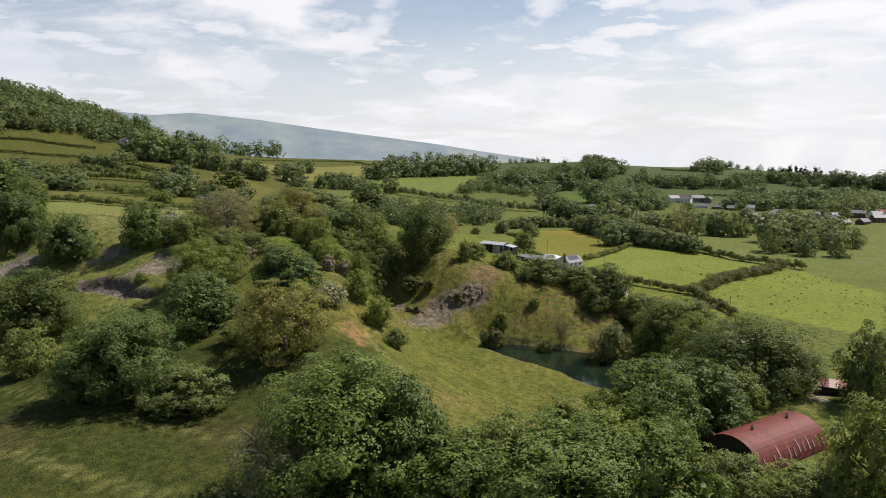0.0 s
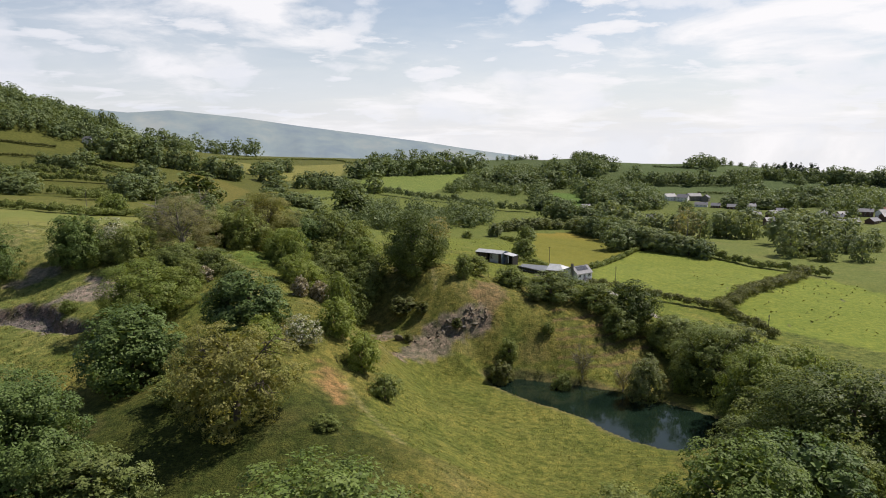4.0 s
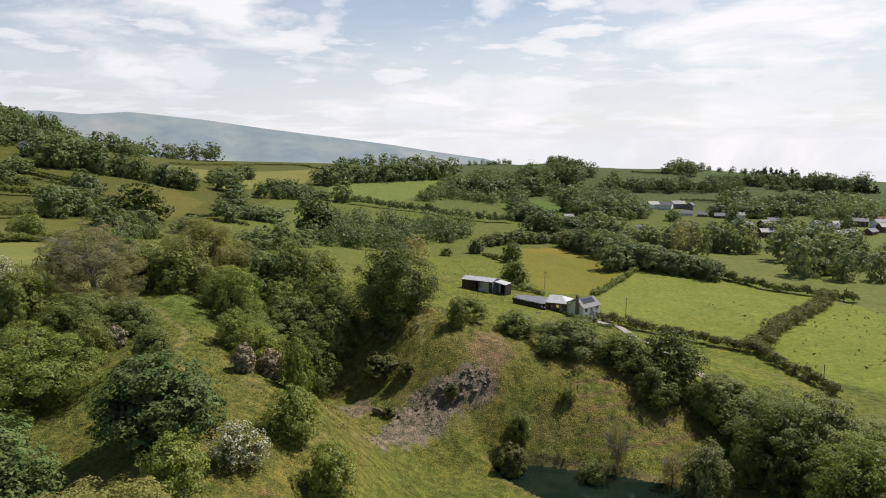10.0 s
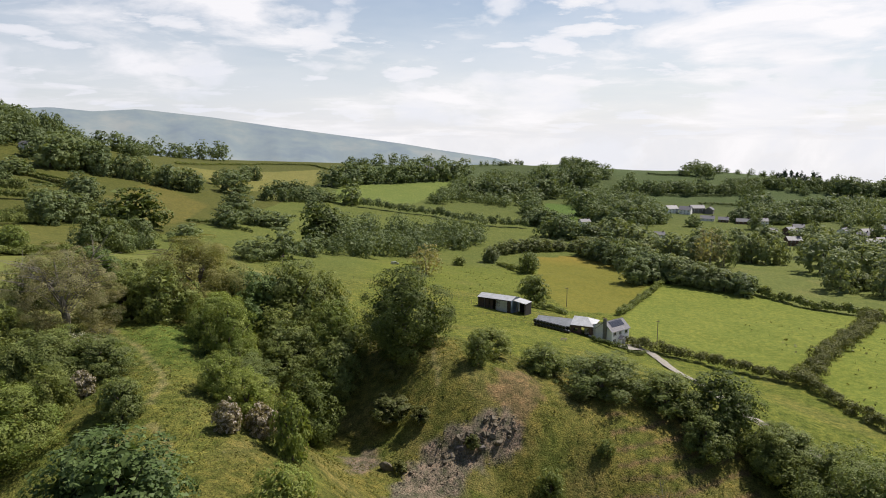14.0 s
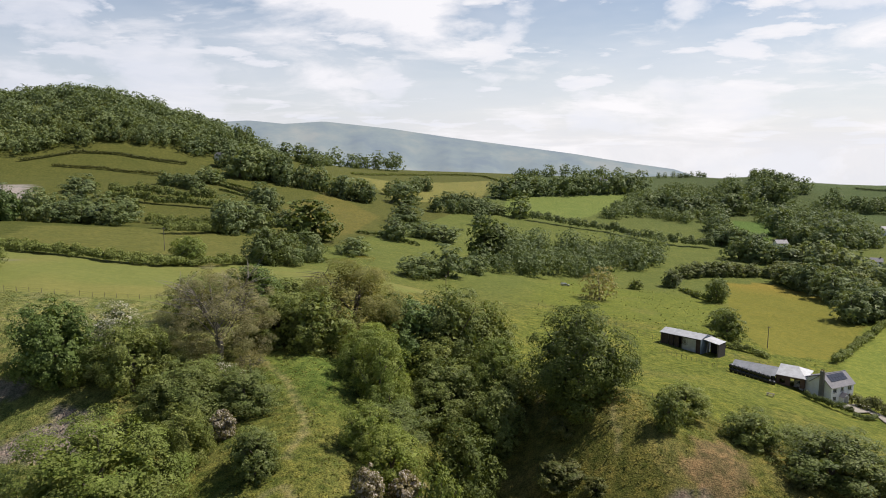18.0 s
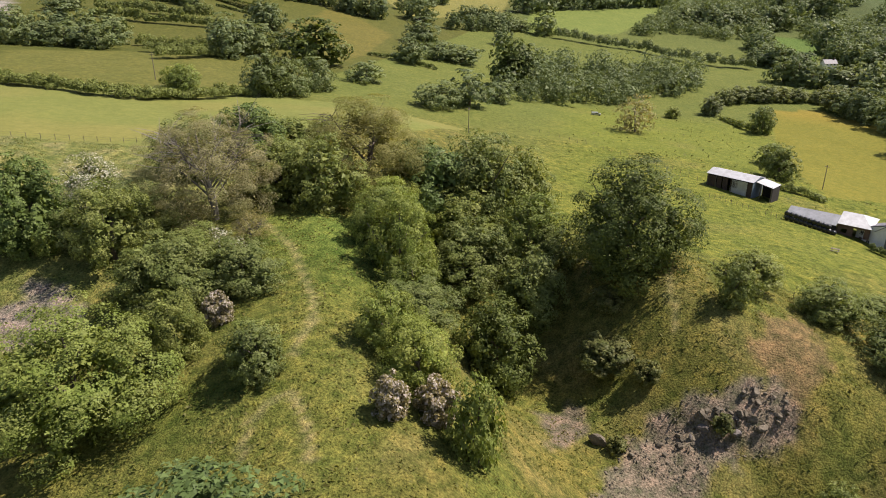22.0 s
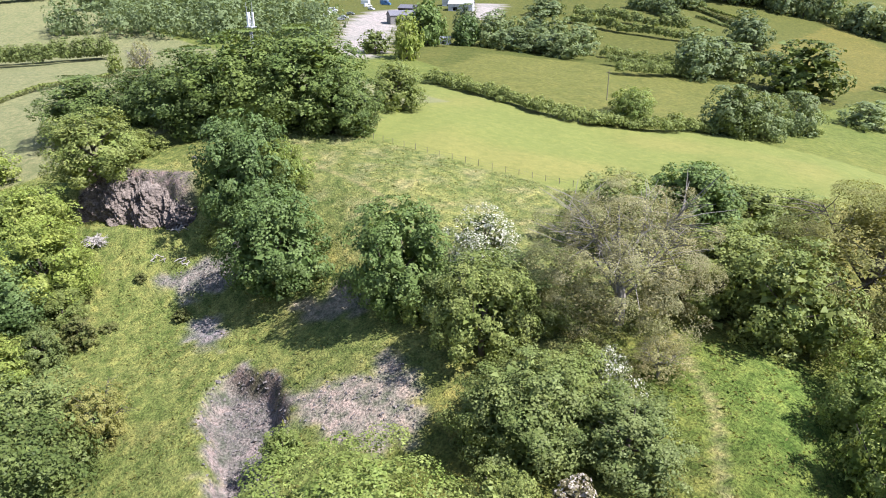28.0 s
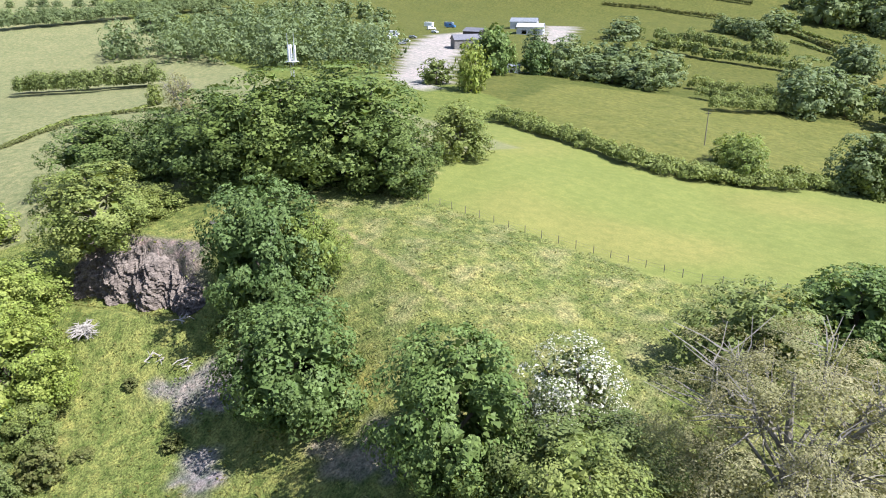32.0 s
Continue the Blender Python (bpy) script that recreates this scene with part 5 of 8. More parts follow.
def round_barn():
    """The big half-round barn of red oxide sheet, with two roof vents."""
    x0, y0 = 61.7, 75.2
    b = root_at("round_roofed_barn", x0, y0, ground_z(x0, y0) - 0.4, 35.2, "half-round corrugated barn in worn red oxide paint", "barn")
    L, R, H = 20.8, 6.1, 5.8
    n, bays = 22, 14
    for k in range(bays):
        v, f = [], []
        xa, xb = -L / 2 + k * L / bays, -L / 2 + (k + 1) * L / bays
        lift = 0.03 * (k % 2)
        cols = 9
        for j in range(cols):
            for i in range(n + 1):
                a = math.pi * i / n
                r = 1 + 0.004 * (1 if j % 2 else -1) + lift / R
                v.append((xa + (xb + 0.06 - xa) * j / (cols - 1), -R * r * math.cos(a), H * r * math.sin(a) ** 0.9))
        for j in range(cols - 1):
            f += [(j * (n + 1) + i, (j + 1) * (n + 1) + i, (j + 1) * (n + 1) + i + 1, j * (n + 1) + i + 1) for i in range(n)]
        ob = part("roof_sheet", v, f, RUST, b)
    rng = random.Random(4)
    for k in range(1, bays):
        if k in (2, 5):
            continue
        a0, a1 = radians(rng.uniform(14, 20)), radians(rng.uniform(30, 46))
        xa, wide, v, f = -L / 2 + k * L / bays, rng.uniform(0.22, 0.42), [], []
        for j in range(6):
            a = a0 + (a1 - a0) * j / 5
            for dx in (0, wide * (1 - 0.5 * j / 5)):
                v.append((xa + dx, -R * 1.022 * math.cos(a), H * 1.022 * math.sin(a) ** 0.9))
        f = [(2 * j, 2 * j + 1, 2 * j + 3, 2 * j + 2) for j in range(5)]
        part("bare_streak", v, f, PALE_RUST, b, "pale bare streak in the paint")
    for x, dx in ((-L / 2 + 0.3, -1), (L / 2 - 0.3, 1)):
        v = [(x, -R * math.cos(math.pi * i / n) * 0.98, H * 0.98 * math.sin(math.pi * i / n) ** 0.9) for i in range(n + 1)]
        v += [(x + 0.12 * dx, a, c) for _, a, c in v]
        m = n + 1
        part("end_wall", v, [tuple(range(m)), tuple(range(2 * m - 1, m - 1, -1))], DARK if dx < 0 else RUST, b)
    for x in (-4.6, 6.2):
        v, f = [], []
        limb(v, f, (x, 0, H - 0.1), (x, 0, H + 0.55), 0.26, 0.26, 10)
        limb(v, f, (x, 0, H + 0.55), (x, 0, H + 0.8), 0.42, 0.2, 10)
        part("roof_vent", v, f, STONE, b)
    return b


round_barn()


def red_shed():
    x0, y0 = 92.3, 108.5
    s = root_at("field_shelter", x0, y0, ground_z(x0, y0) - 0.2, -25.0, "low dark shed with a rusty red sheet roof", "shed")
    L, D = 9.5, 4.6
    box("back_wall", (L, 0.15, 2.3), (0, D / 2, 0), DARK, s)
    box("front_wall", (L * 0.55, 0.15, 1.9), (-L * 0.2, -D / 2, 0), DARK, s)
    for x in (-L / 2, L / 2):
        box("side_wall", (0.15, D, 2.0), (x, 0, 0), DARK, s)
    for i in range(5):
        xa = -L / 2 - 0.3 + i * (L + 0.6) / 5
        slab("roof_sheet", (xa, -D / 2 - 0.3, 2.0 + 0.02 * (i % 2)), (xa + (L + 0.6) / 5 + 0.05, -D / 2 - 0.3, 2.0 + 0.02 * (i % 2)), (xa + (L + 0.6) / 5 + 0.05, D / 2 + 0.3, 2.6), (xa, D / 2 + 0.3, 2.6), 0.05, RUST if i != 1 else PALE_RUST, s)
    return s


red_shed()


def strip(name, line, wide, mat, label, category, lift=0.05, step=2.0):
    """A road surface that follows the ground along a line of the plan."""
    pts = []
    for (ax, ay), (bx, by) in zip(line, line[1:]):
        n = max(1, int(math.hypot(bx - ax, by - ay) / step))
        pts += [(ax + (bx - ax) * i / n, ay + (by - ay) * i / n) for i in range(n)]
    pts.append(line[-1])
    v = []
    for i, (x, y) in enumerate(pts):
        a, b = pts[max(i - 1, 0)], pts[min(i + 1, len(pts) - 1)]
        dx, dy = b[0] - a[0], b[1] - a[1]
        q = math.hypot(dx, dy)
        for side in (-0.5, -0.17, 0.17, 0.5):
            px, py = x - dy / q * wide * side, y + dx / q * wide * side
            v.append((px, py, ground_z(px, py) + lift + 0.30 + (0.04 if abs(side) < 0.3 else -0.12)))
    f = [(4 * i + k, 4 * i + k + 1, 4 * i + k + 5, 4 * i + k + 4) for i in range(len(pts) - 1) for k in range(3)]
    return tagged(mesh_object(name, v, f, mat, smooth_it=True), label, category, kind="structure")


strip("road", LANE[:10], 3.4, GRAVEL, "pale gravel farm lane between pasture and hedge", "lane")
tagged(mesh_object("forecourt", [(x, y, ground_z(x, y) + 0.35) for x, y in ((50.5, 282.0), (55.0, 279.5), (60.5, 284.5), (61.0, 291.0), (56.5, 288.5))], [(0, 1, 2, 3, 4)], GRAVEL), "pale gravel forecourt before the farmhouse", "forecourt", kind="structure")


def pole(x, y, high, label="slender grey wooden power pole in a field"):
    p = root_at("power_pole", x, y, ground_z(x, y) - 0.3, 20 + 7 * x, label, "power pole")
    v, f = [], []
    limb(v, f, (0, 0, 0), (0, 0, high), 0.15, 0.10, 8)
    part("shaft", v, f, TIMBER, p)
    box("crossarm", (1.5, 0.12, 0.14), (0, 0.1, high - 0.7), TIMBER, p)
    for k in (-0.6, 0.0, 0.6):
        v, f = [], []
        limb(v, f, (k, 0.1, high - 0.56), (k, 0.1, high - 0.32), 0.05, 0.03, 6)
        part("insulator", v, f, STONE, p)


for x, y, h in ((68.4, 295.9, 9.0), (44.1, 340.0, 8.5), (-69.7, 326.3, 9.0), (107.0, 227.0, 6.5), (-179.5, 315.0, 9.5)):
    pole(x, y, h)


def fence(line, gap=3.0, high=1.15, label="wooden post and wire stock fence across the pasture"):
    """Posts and two wires along a line of the plan."""
    pts = []
    for (ax, ay), (bx, by) in zip(line, line[1:]):
        n = max(1, round(math.hypot(bx - ax, by - ay) / gap))
        pts += [(ax + (bx - ax) * i / n, ay + (by - ay) * i / n) for i in range(n)]
    pts.append(line[-1])
    root = root_at("fence", pts[0][0], pts[0][1], 0, 0, label, "fence")
    v, f = [], []
    limb(v, f, (0, 0, -0.4), (0, 0, high), 0.06, 0.05, 6)
    me = None
    tops = []
    for i, (x, y) in enumerate(pts):
        z = ground_z(x, y)
        if me is None:
            ob = part("post", v, f, TIMBER, root)
            me = ob.data
        else:
            ob = new("post", me)
            ob.parent = root
        ob.location = (x - pts[0][0], y - pts[0][1], z + 0.12)
        tops.append((x - pts[0][0], y - pts[0][1], z))
    for up in (0.55, 1.05):
        v, f = [], []
        for a, b in zip(tops, tops[1:]):
            limb(v, f, (a[0], a[1], a[2] + up), (b[0], b[1], b[2] + up), 0.012, 0.012, 3)
        part("wire", v, f, STONE, root)


fence([(-172.5, 217.1), (-161.8, 219.9), (-149.8, 223.1), (-136.7, 229.7), (-122.0, 237.3), (-100.0, 262.0), (-84.0, 284.0)])
fence([(-4.0, 221.5), (4.0, 222.0), (12.2, 220.5), (21.8, 214.4), (33.9, 208.4), (46.8, 206.3), (61.7, 203.0), (78.0, 204.0)], 2.6)
fence([(-50.7, 363.5), (-38.9, 359.2), (-26.0, 350.0), (-8.0, 336.0), (4.0, 322.0)], 4.0)
fence([(6.0, 303.5), (13.0, 299.5), (20.0, 295.6), (24.0, 294.6)], 1.6, 1.0, "close-set dark timber fence before the barn")

# ---- clipped garden hedges ----
hedge([(42.8, 283.0), (46.5, 279.2), (52.0, 274.2)], 2.5, 2.0, "oak", 120, "tall clipped dark garden hedge beside the farmhouse", 31, 0.22)
hedge([(52.5, 273.8), (55.5, 275.0), (59.0, 278.2)], 1.3, 1.6, "haw", 120, "low clipped green garden hedge beside the lane", 32, 0.22)


tree("syc", -111.9, 185.3, 16.5, 13.6)
tree("haww", -107.2, 196.9, 10.7, 11.0)
tree("syc", -135.6, 178.7, 17.1, 15.0)
tree("syc", -156.0, 183.6, 20.3, 15.8)
tree("ash", -153.9, 189.6, 12.2, 9.2)
tree("grove", -200.8, 192.2, 19.3, 21.4)
tree("grove", -194.1, 201.5, 22.6, 25.8)
tree("grove", -186.5, 212.6, 22.8, 26.9)
tree("grove", -176.0, 215.5, 14.7, 16.0)
tree("haw", -173.9, 218.0, 9.5, 9.6)
tree("grove", -217.2, 185.2, 14.5, 15.6)
tree("haw", -188.3, 239.9, 12.7, 14.9)
tree("haw", -189.2, 166.5, 14.5, 18.2)
tree("haw", -197.2, 176.4, 6.4, 11.5)
tree("grove", -228.0, 174.6, 14.5, 19.7)
tree("ash", -164.0, 150.1, 16.2, 14.7)
tree("ash", -184.2, 153.0, 10.1, 13.4)
tree("bush", -151.0, 151.0, 5.4, 4.9)
tree("haw", -102.2, 220.1, 12.3, 14.8)
tree("syc", -98.7, 234.4, 12.8, 13.0)
tree("dead", -87.9, 203.3, 20.3, 21.7)
tree("haw", -95.2, 186.0, 14.0, 12.1)
tree("ash", -78.7, 156.3, 16.2, 21.0)
tree("haw", -80.9, 179.3, 11.4, 14.2)
tree("haw", -71.9, 184.2, 8.6, 11.8)
tree("hawp", -70.2, 174.7, 4.9, 4.1)
tree("haw", -72.2, 167.4, 10.2, 7.8)
tree("haw", -60.1, 165.9, 6.2, 6.4)
tree("haww", -81.7, 194.2, 4.8, 4.0)
tree("yel", -69.4, 230.8, 21.4, 24.8)
tree("ash", -58.6, 213.9, 11.6, 11.7)
tree("haw", -81.5, 217.1, 11.4, 13.8)
tree("haw", -58.1, 163.4, 7.5, 6.6)
tree("oak", -15.9, 217.2, 21.0, 20.4)
tree("syc", -55.2, 231.4, 16.7, 14.7)
tree("haw", -46.9, 241.9, 18.2, 17.9)
tree("ash", -52.0, 200.3, 16.5, 10.5)
tree("haw", -37.5, 243.0, 17.0, 11.9)
tree("ash", -34.6, 226.4, 14.5, 11.7)
tree("haw", -44.3, 218.7, 12.2, 13.4)
tree("ash", -48.0, 193.2, 11.1, 8.4)
tree("haw", -32.0, 213.0, 13.9, 12.8)
tree("oak", -35.2, 198.2, 15.2, 13.4)
tree("ash", -46.1, 176.1, 8.7, 8.4)
tree("ash", -40.5, 170.8, 9.1, 9.2)
tree("hawp", -40.8, 162.0, 5.6, 4.0)
tree("hawp", -36.4, 165.3, 6.2, 4.7)
tree("ash", -31.1, 162.8, 11.8, 5.7)
tree("bush", -18.1, 201.4, 5.0, 8.3)
tree("bush", -11.6, 197.2, 3.8, 4.2)
tree("haw", 4.4, 218.6, 6.7, 10.5)
tree("haw", 16.8, 216.7, 7.3, 10.4)
tree("haw", 29.5, 210.7, 9.1, 17.4)
tree("haw", 43.6, 208.0, 9.3, 14.6)
tree("oak", 54.2, 203.8, 14.7, 14.9)
tree("haw", 64.6, 197.1, 9.1, 13.7)
tree("haw", 26.4, 191.7, 3.8, 3.6)
tree("haw", 14.4, 185.5, 6.8, 5.2)
tree("bush", 11.7, 178.8, 7.5, 6.5)
tree("wil", 49.5, 165.5, 13.5, 9.9)
tree("haw", 65.1, 197.4, 10.0, 11.3)
tree("haw", 69.1, 172.0, 19.0, 19.9)
tree("ash", 70.1, 149.2, 20.4, 16.1)
tree("haw", 69.3, 125.3, 18.3, 18.8)
tree("haw", 57.5, 122.8, 10.0, 12.0)
tree("haw", -21.9, 99.2, 2.6, 4.5)
tree("haw", -15.2, 126.8, 6.0, 6.2)
tree("ash", -20.8, 133.7, 9.6, 7.6)
tree("ash", -27.6, 141.9, 9.4, 8.0)
tree("haww", -33.3, 130.4, 6.8, 7.4)
tree("syc", -46.0, 135.0, 13.4, 14.9)
tree("syc", -66.9, 123.1, 16.9, 18.1)
tree("yel", -37.6, 100.0, 18.5, 18.8, 20000, "broad olive maple with pale yellowish flowers")
tree("fresh", -13.4, 52.0, 22.8, 28.5, 24000, "large fresh green ash tree in full leaf")
tree("dead", -23.1, 47.0, 13.4, 15.0)
tree("fresh", 19.3, 49.8, 14.4, 25.7, 18000, "broad fresh green ash tree in full leaf")
tree("fresh", 4.3, 48.2, 12.5, 17.6, None, "fresh green ash tree below the meadow")
tree("fresh", 39.6, 77.5, 18.2, 19.8, 16000, "tall green ash tree behind the red barn")
tree("syc", 51.8, 85.2, 16.5, 17.4)
tree("oak", 72.6, 111.3, 19.4, 27.2)
tree("haw", 64.5, 96.0, 10.9, 11.2)
tree("haw", 93.5, 101.2, 19.9, 11.4)
tree("haw", 68.9, 53.1, 19.3, 12.5)
tree("syc", -67.2, 84.2, 19.5, 20.4)
tree("haw", -75.9, 83.3, 11.6, 13.1)
tree("haw", -99.3, 100.8, 11.6, 12.1)
tree("oak", -118.4, 130.9, 20.9, 23.9)
tree("haw", -52.5, 79.8, 10.1, 15.0)
tree("fresh", 35.4, 49.5, 14.2, 16.7, None, "fresh green ash tree beside the red barn")
tree("ash", -215.3, 148.9, 10.3, 13.5, 3600)
tree("ash", -177.7, 151.0, 13.5, 13.2)
tree("ash", -181.7, 145.0, 14.4, 14.3)
tree("syc", -163.5, 142.8, 14.2, 15.5)
tree("ash", -165.6, 151.1, 10.5, 11.5)
tree("haw", -158.0, 150.3, 6.8, 7.7)
tree("haw", -149.6, 145.3, 6.8, 6.7)
tree("ash", -150.1, 139.3, 7.1, 9.9)
tree("haw", -127.4, 139.5, 13.3, 15.9)
tree("ash", -135.4, 134.6, 10.2, 11.5)
tree("yel", -125.5, 146.9, 9.1, 7.7)
tree("bush", -153.2, 151.4, 2.5, 4.1)
tree("bush", -152.2, 155.6, 1.1, 2.7)
tree("bush", -159.4, 163.6, 1.5, 2.1)
tree("haw", -156.8, 176.4, 4.0, 5.5)
tree("bush", -145.7, 165.4, 2.1, 2.5)
tree("ash", -106.4, 184.0, 4.6, 4.1)
tree("ash", -101.7, 161.1, 3.9, 4.3)
tree("haw", -94.2, 196.0, 3.8, 8.2)
tree("haw", -83.5, 178.3, 9.5, 10.5)
tree("haw", -80.1, 184.8, 10.3, 11.7)
tree("haw", -101.0, 243.3, 10.3, 14.7)
tree("haw", -93.9, 246.3, 9.1, 13.4)
tree("haw", -89.4, 253.6, 8.7, 11.7)
tree("haw", -83.3, 220.1, 11.2, 13.6)
tree("haw", -72.2, 216.3, 14.6, 14.0)
tree("dead", -78.1, 198.4, 5.4, 6.6)
tree("ash", -38.9, 120.9, 9.4, 8.1)
tree("haw", -51.1, 107.7, 5.1, 9.7)
tree("haw", 62.4, 194.6, 10.6, 9.7)
tree("haw", 68.7, 188.8, 10.3, 9.2)
tree("ash", 72.8, 177.5, 17.3, 15.4)
tree("wil", 79.6, 176.3, 17.8, 13.3)
tree("haw", 73.3, 163.2, 11.8, 11.7)
tree("haw", 78.4, 157.3, 17.7, 13.6)
tree("ash", 86.4, 155.8, 17.5, 14.6)
tree("haw", 70.0, 144.0, 13.4, 15.6)
tree("ash", 76.6, 141.8, 12.1, 15.9)
tree("ash", 60.0, 170.1, 6.3, 4.6)
tree("dead", 34.5, 176.7, 11.4, 3.5)
tree("dead", 44.8, 171.8, 7.3, 4.4)
tree("haw", 28.5, 174.7, 5.3, 5.3)
tree("haw", -99.3, 191.7, 9.7, 16.8)
tree("syc", -61.0, 236.1, 15.8, 13.4)
tree("haw", -47.7, 235.0, 21.2, 17.3)
tree("ash", -50.9, 225.8, 7.5, 9.9)
tree("ash", -56.7, 207.8, 12.4, 12.4)
tree("haw", -45.9, 185.2, 7.7, 12.9)
tree("haw", -45.0, 213.5, 9.5, 12.8)
tree("haw", -48.3, 226.6, 12.5, 12.5)
tree("haw", -39.7, 224.9, 8.6, 11.2)
tree("haw", -29.5, 223.6, 9.4, 9.8)
tree("bush", -18.6, 210.8, 3.9, 5.5)
tree("syc", -4.9, 51.0, 19.8, 11.8)
tree("haw", 11.4, 52.7, 13.9, 12.8)
tree("ash", 27.9, 56.8, 13.8, 13.6)
tree("haw", 48.6, 53.8, 8.5, 10.0)
tree("haw", 60.3, 55.2, 6.0, 12.8)
tree("haw", 25.3, 86.2, 8.0, 10.6)
tree("haw", 80.2, 172.1, 12.3, 17.6)
tree("haw", 71.6, 185.0, 15.9, 18.6)
tree("haw", 90.5, 184.1, 8.9, 20.3)
tree("haw", 64.6, 198.1, 8.8, 14.4)
tree("haw", 83.0, 114.0, 12.0, 11.0)
tree("haww", -77.2, 189.7, 7.2, 4.8)
tree("dead", -15.5, 400.8, 15.9, 15.2, 1700)
tree("haw", 27.3, 224.4, 3.3, 8.7)
tree("haw", 0.9, 209.2, 8.3, 5.2)
tree("bush", 23.1, 205.2, 3.0, 3.6)
tree("bush", -0.9, 191.1, 2.8, 2.9)
tree("bush", -15.3, 187.3, 2.3, 2.8)
tree("haw", 48.8, 196.7, 9.2, 10.4)
tree("haw", 45.4, 53.7, 8.0, 10.0)
tree("haw", 58.0, 55.1, 4.4, 8.2)


hedge([(-224.1, 280.7), (-198.0, 278.3), (-174.0, 276.5), (-157.7, 286.3)], 3.9, 3.5, "haw", 38, seed=1, leaf=0.52)
hedge([(-157.7, 286.3), (-153.3, 310.2), (-141.1, 321.6), (-132.0, 359.0)], 2.7, 3.0, "haw", 30, seed=2, leaf=0.52)
hedge([(-244.5, 394.6), (-212.9, 406.8), (-196.1, 450.5)], 6.0, 4.8, "haw", 51, seed=3, leaf=0.52)
hedge([(-330.5, 474.1), (-298.8, 480.0), (-261.5, 486.0)], 7.8, 6.2, "haw", 26, seed=4, leaf=0.9)
hedge([(-311.2, 567.1), (-264.7, 543.4)], 2.4, 2.0, "haw", 9, seed=7, leaf=0.9)
tree("far", -313.7, 372.0, 16.3, 12.1, 1700)
tree("far", -302.2, 379.9, 14.8, 16.0, 1700)
tree("far", -291.1, 384.8, 12.6, 14.6, 1700)
tree("far", -284.4, 392.9, 15.7, 17.9, 1700)
tree("far", -266.9, 386.6, 15.3, 17.4, 1700)
tree("far", -257.6, 394.1, 13.5, 17.6, 1700)
tree("far", -344.0, 462.0, 11.9, 21.7, 1700)
tree("far", -233.3, 493.3, 17.8, 20.5, 1700)
tree("oak", -165.8, 418.7, 22.1, 27.1, 1700)
tree("far", -209.3, 411.9, 17.3, 17.9, 1700)
tree("far", -203.1, 421.3, 14.6, 18.2, 1700)
tree("far", -194.4, 443.5, 9.6, 16.0, 1700)
tree("ash", -162.9, 305.3, 9.3, 12.0, 3600)
tree("far", -138.6, 320.0, 14.6, 15.8, 3600)
tree("far", -134.7, 329.8, 12.4, 13.2, 3600)
tree("far", -135.2, 351.6, 12.9, 13.3, 3600)
tree("far", -131.8, 395.3, 9.3, 16.8, 1700)
tree("far", -318.7, 615.9, 26.4, 28.5, 800)
tree("far", -309.6, 626.1, 26.7, 26.5, 800)
tree("far", -294.4, 632.4, 26.8, 22.3, 800)
tree("far", -321.5, 570.2, 12.7, 18.5, 800)
tree("far", -281.1, 628.8, 18.0, 16.3, 800)
tree("far", -271.8, 636.6, 18.8, 14.4, 800)
tree("far", -266.9, 641.0, 20.7, 15.8, 800)
tree("far", -256.6, 644.9, 22.0, 17.3, 800)
tree("far", -240.8, 640.5, 17.5, 18.3, 800)
tree("far", -233.9, 638.3, 18.7, 19.7, 800)
tree("far", -221.2, 637.7, 19.5, 18.3, 800)
tree("far", -214.5, 639.5, 19.6, 17.7, 800)
tree("far", -352.9, 739.6, 13.1, 19.8, 800)
tree("far", -349.8, 765.3, 19.0, 20.6, 800)
tree("far", -347.8, 797.3, 21.4, 17.8, 800)
tree("far", -350.2, 838.5, 18.4, 23.0, 800)
tree("far", -358.7, 898.0, 16.5, 18.0, 800)
tree("far", -365.5, 939.6, 25.8, 21.5, 800)
tree("far", -374.1, 1019.5, 21.0, 24.0, 800)
tree("far", -374.6, 1065.8, 22.5, 25.9, 800)
tree("far", -361.9, 1094.7, 29.4, 27.5, 800)
tree("far", -341.4, 1108.3, 29.1, 30.9, 800)
tree("far", -377.3, 676.4, 17.3, 13.4, 800)
tree("far", -377.4, 687.5, 24.7, 12.2, 800)
tree("far", -378.2, 696.9, 18.3, 13.6, 800)
tree("far", -379.4, 707.8, 19.3, 10.1, 800)
tree("far", -379.6, 719.9, 26.7, 10.4, 800)
tree("far", -379.9, 730.7, 21.2, 10.9, 800)
tree("far", -380.5, 739.0, 25.1, 14.7, 800)
tree("far", -381.6, 750.4, 23.9, 10.6, 800)
tree("far", -192.6, 679.3, 20.5, 28.1, 800)
tree("far", -154.6, 558.1, 16.9, 24.9, 1700)
tree("far", -136.8, 476.1, 13.4, 18.7, 1700)
tree("far", -129.4, 508.0, 11.1, 18.6, 1700)
tree("far", -161.8, 670.2, 14.7, 13.7, 800)
tree("far", -116.6, 513.1, 10.8, 21.6, 1700)
tree("far", -92.4, 370.3, 10.4, 18.5, 3600)
tree("far", -82.7, 384.5, 15.1, 16.7, 1700)
tree("far", -74.6, 408.6, 9.3, 13.0, 1700)
tree("far", -130.6, 845.0, 23.2, 31.3, 800)
tree("far", -118.6, 874.1, 26.1, 33.7, 800)
tree("far", -111.8, 888.2, 21.2, 29.6, 800)
tree("far", -100.8, 897.5, 22.9, 27.6, 800)
tree("far", -82.2, 909.4, 22.6, 23.6, 800)
tree("far", -66.3, 922.6, 24.8, 34.6, 800)
tree("far", -52.1, 937.5, 25.9, 29.2, 800)
tree("far", -41.0, 949.0, 29.5, 31.1, 800)
tree("far", -26.1, 963.4, 29.6, 35.6, 800)
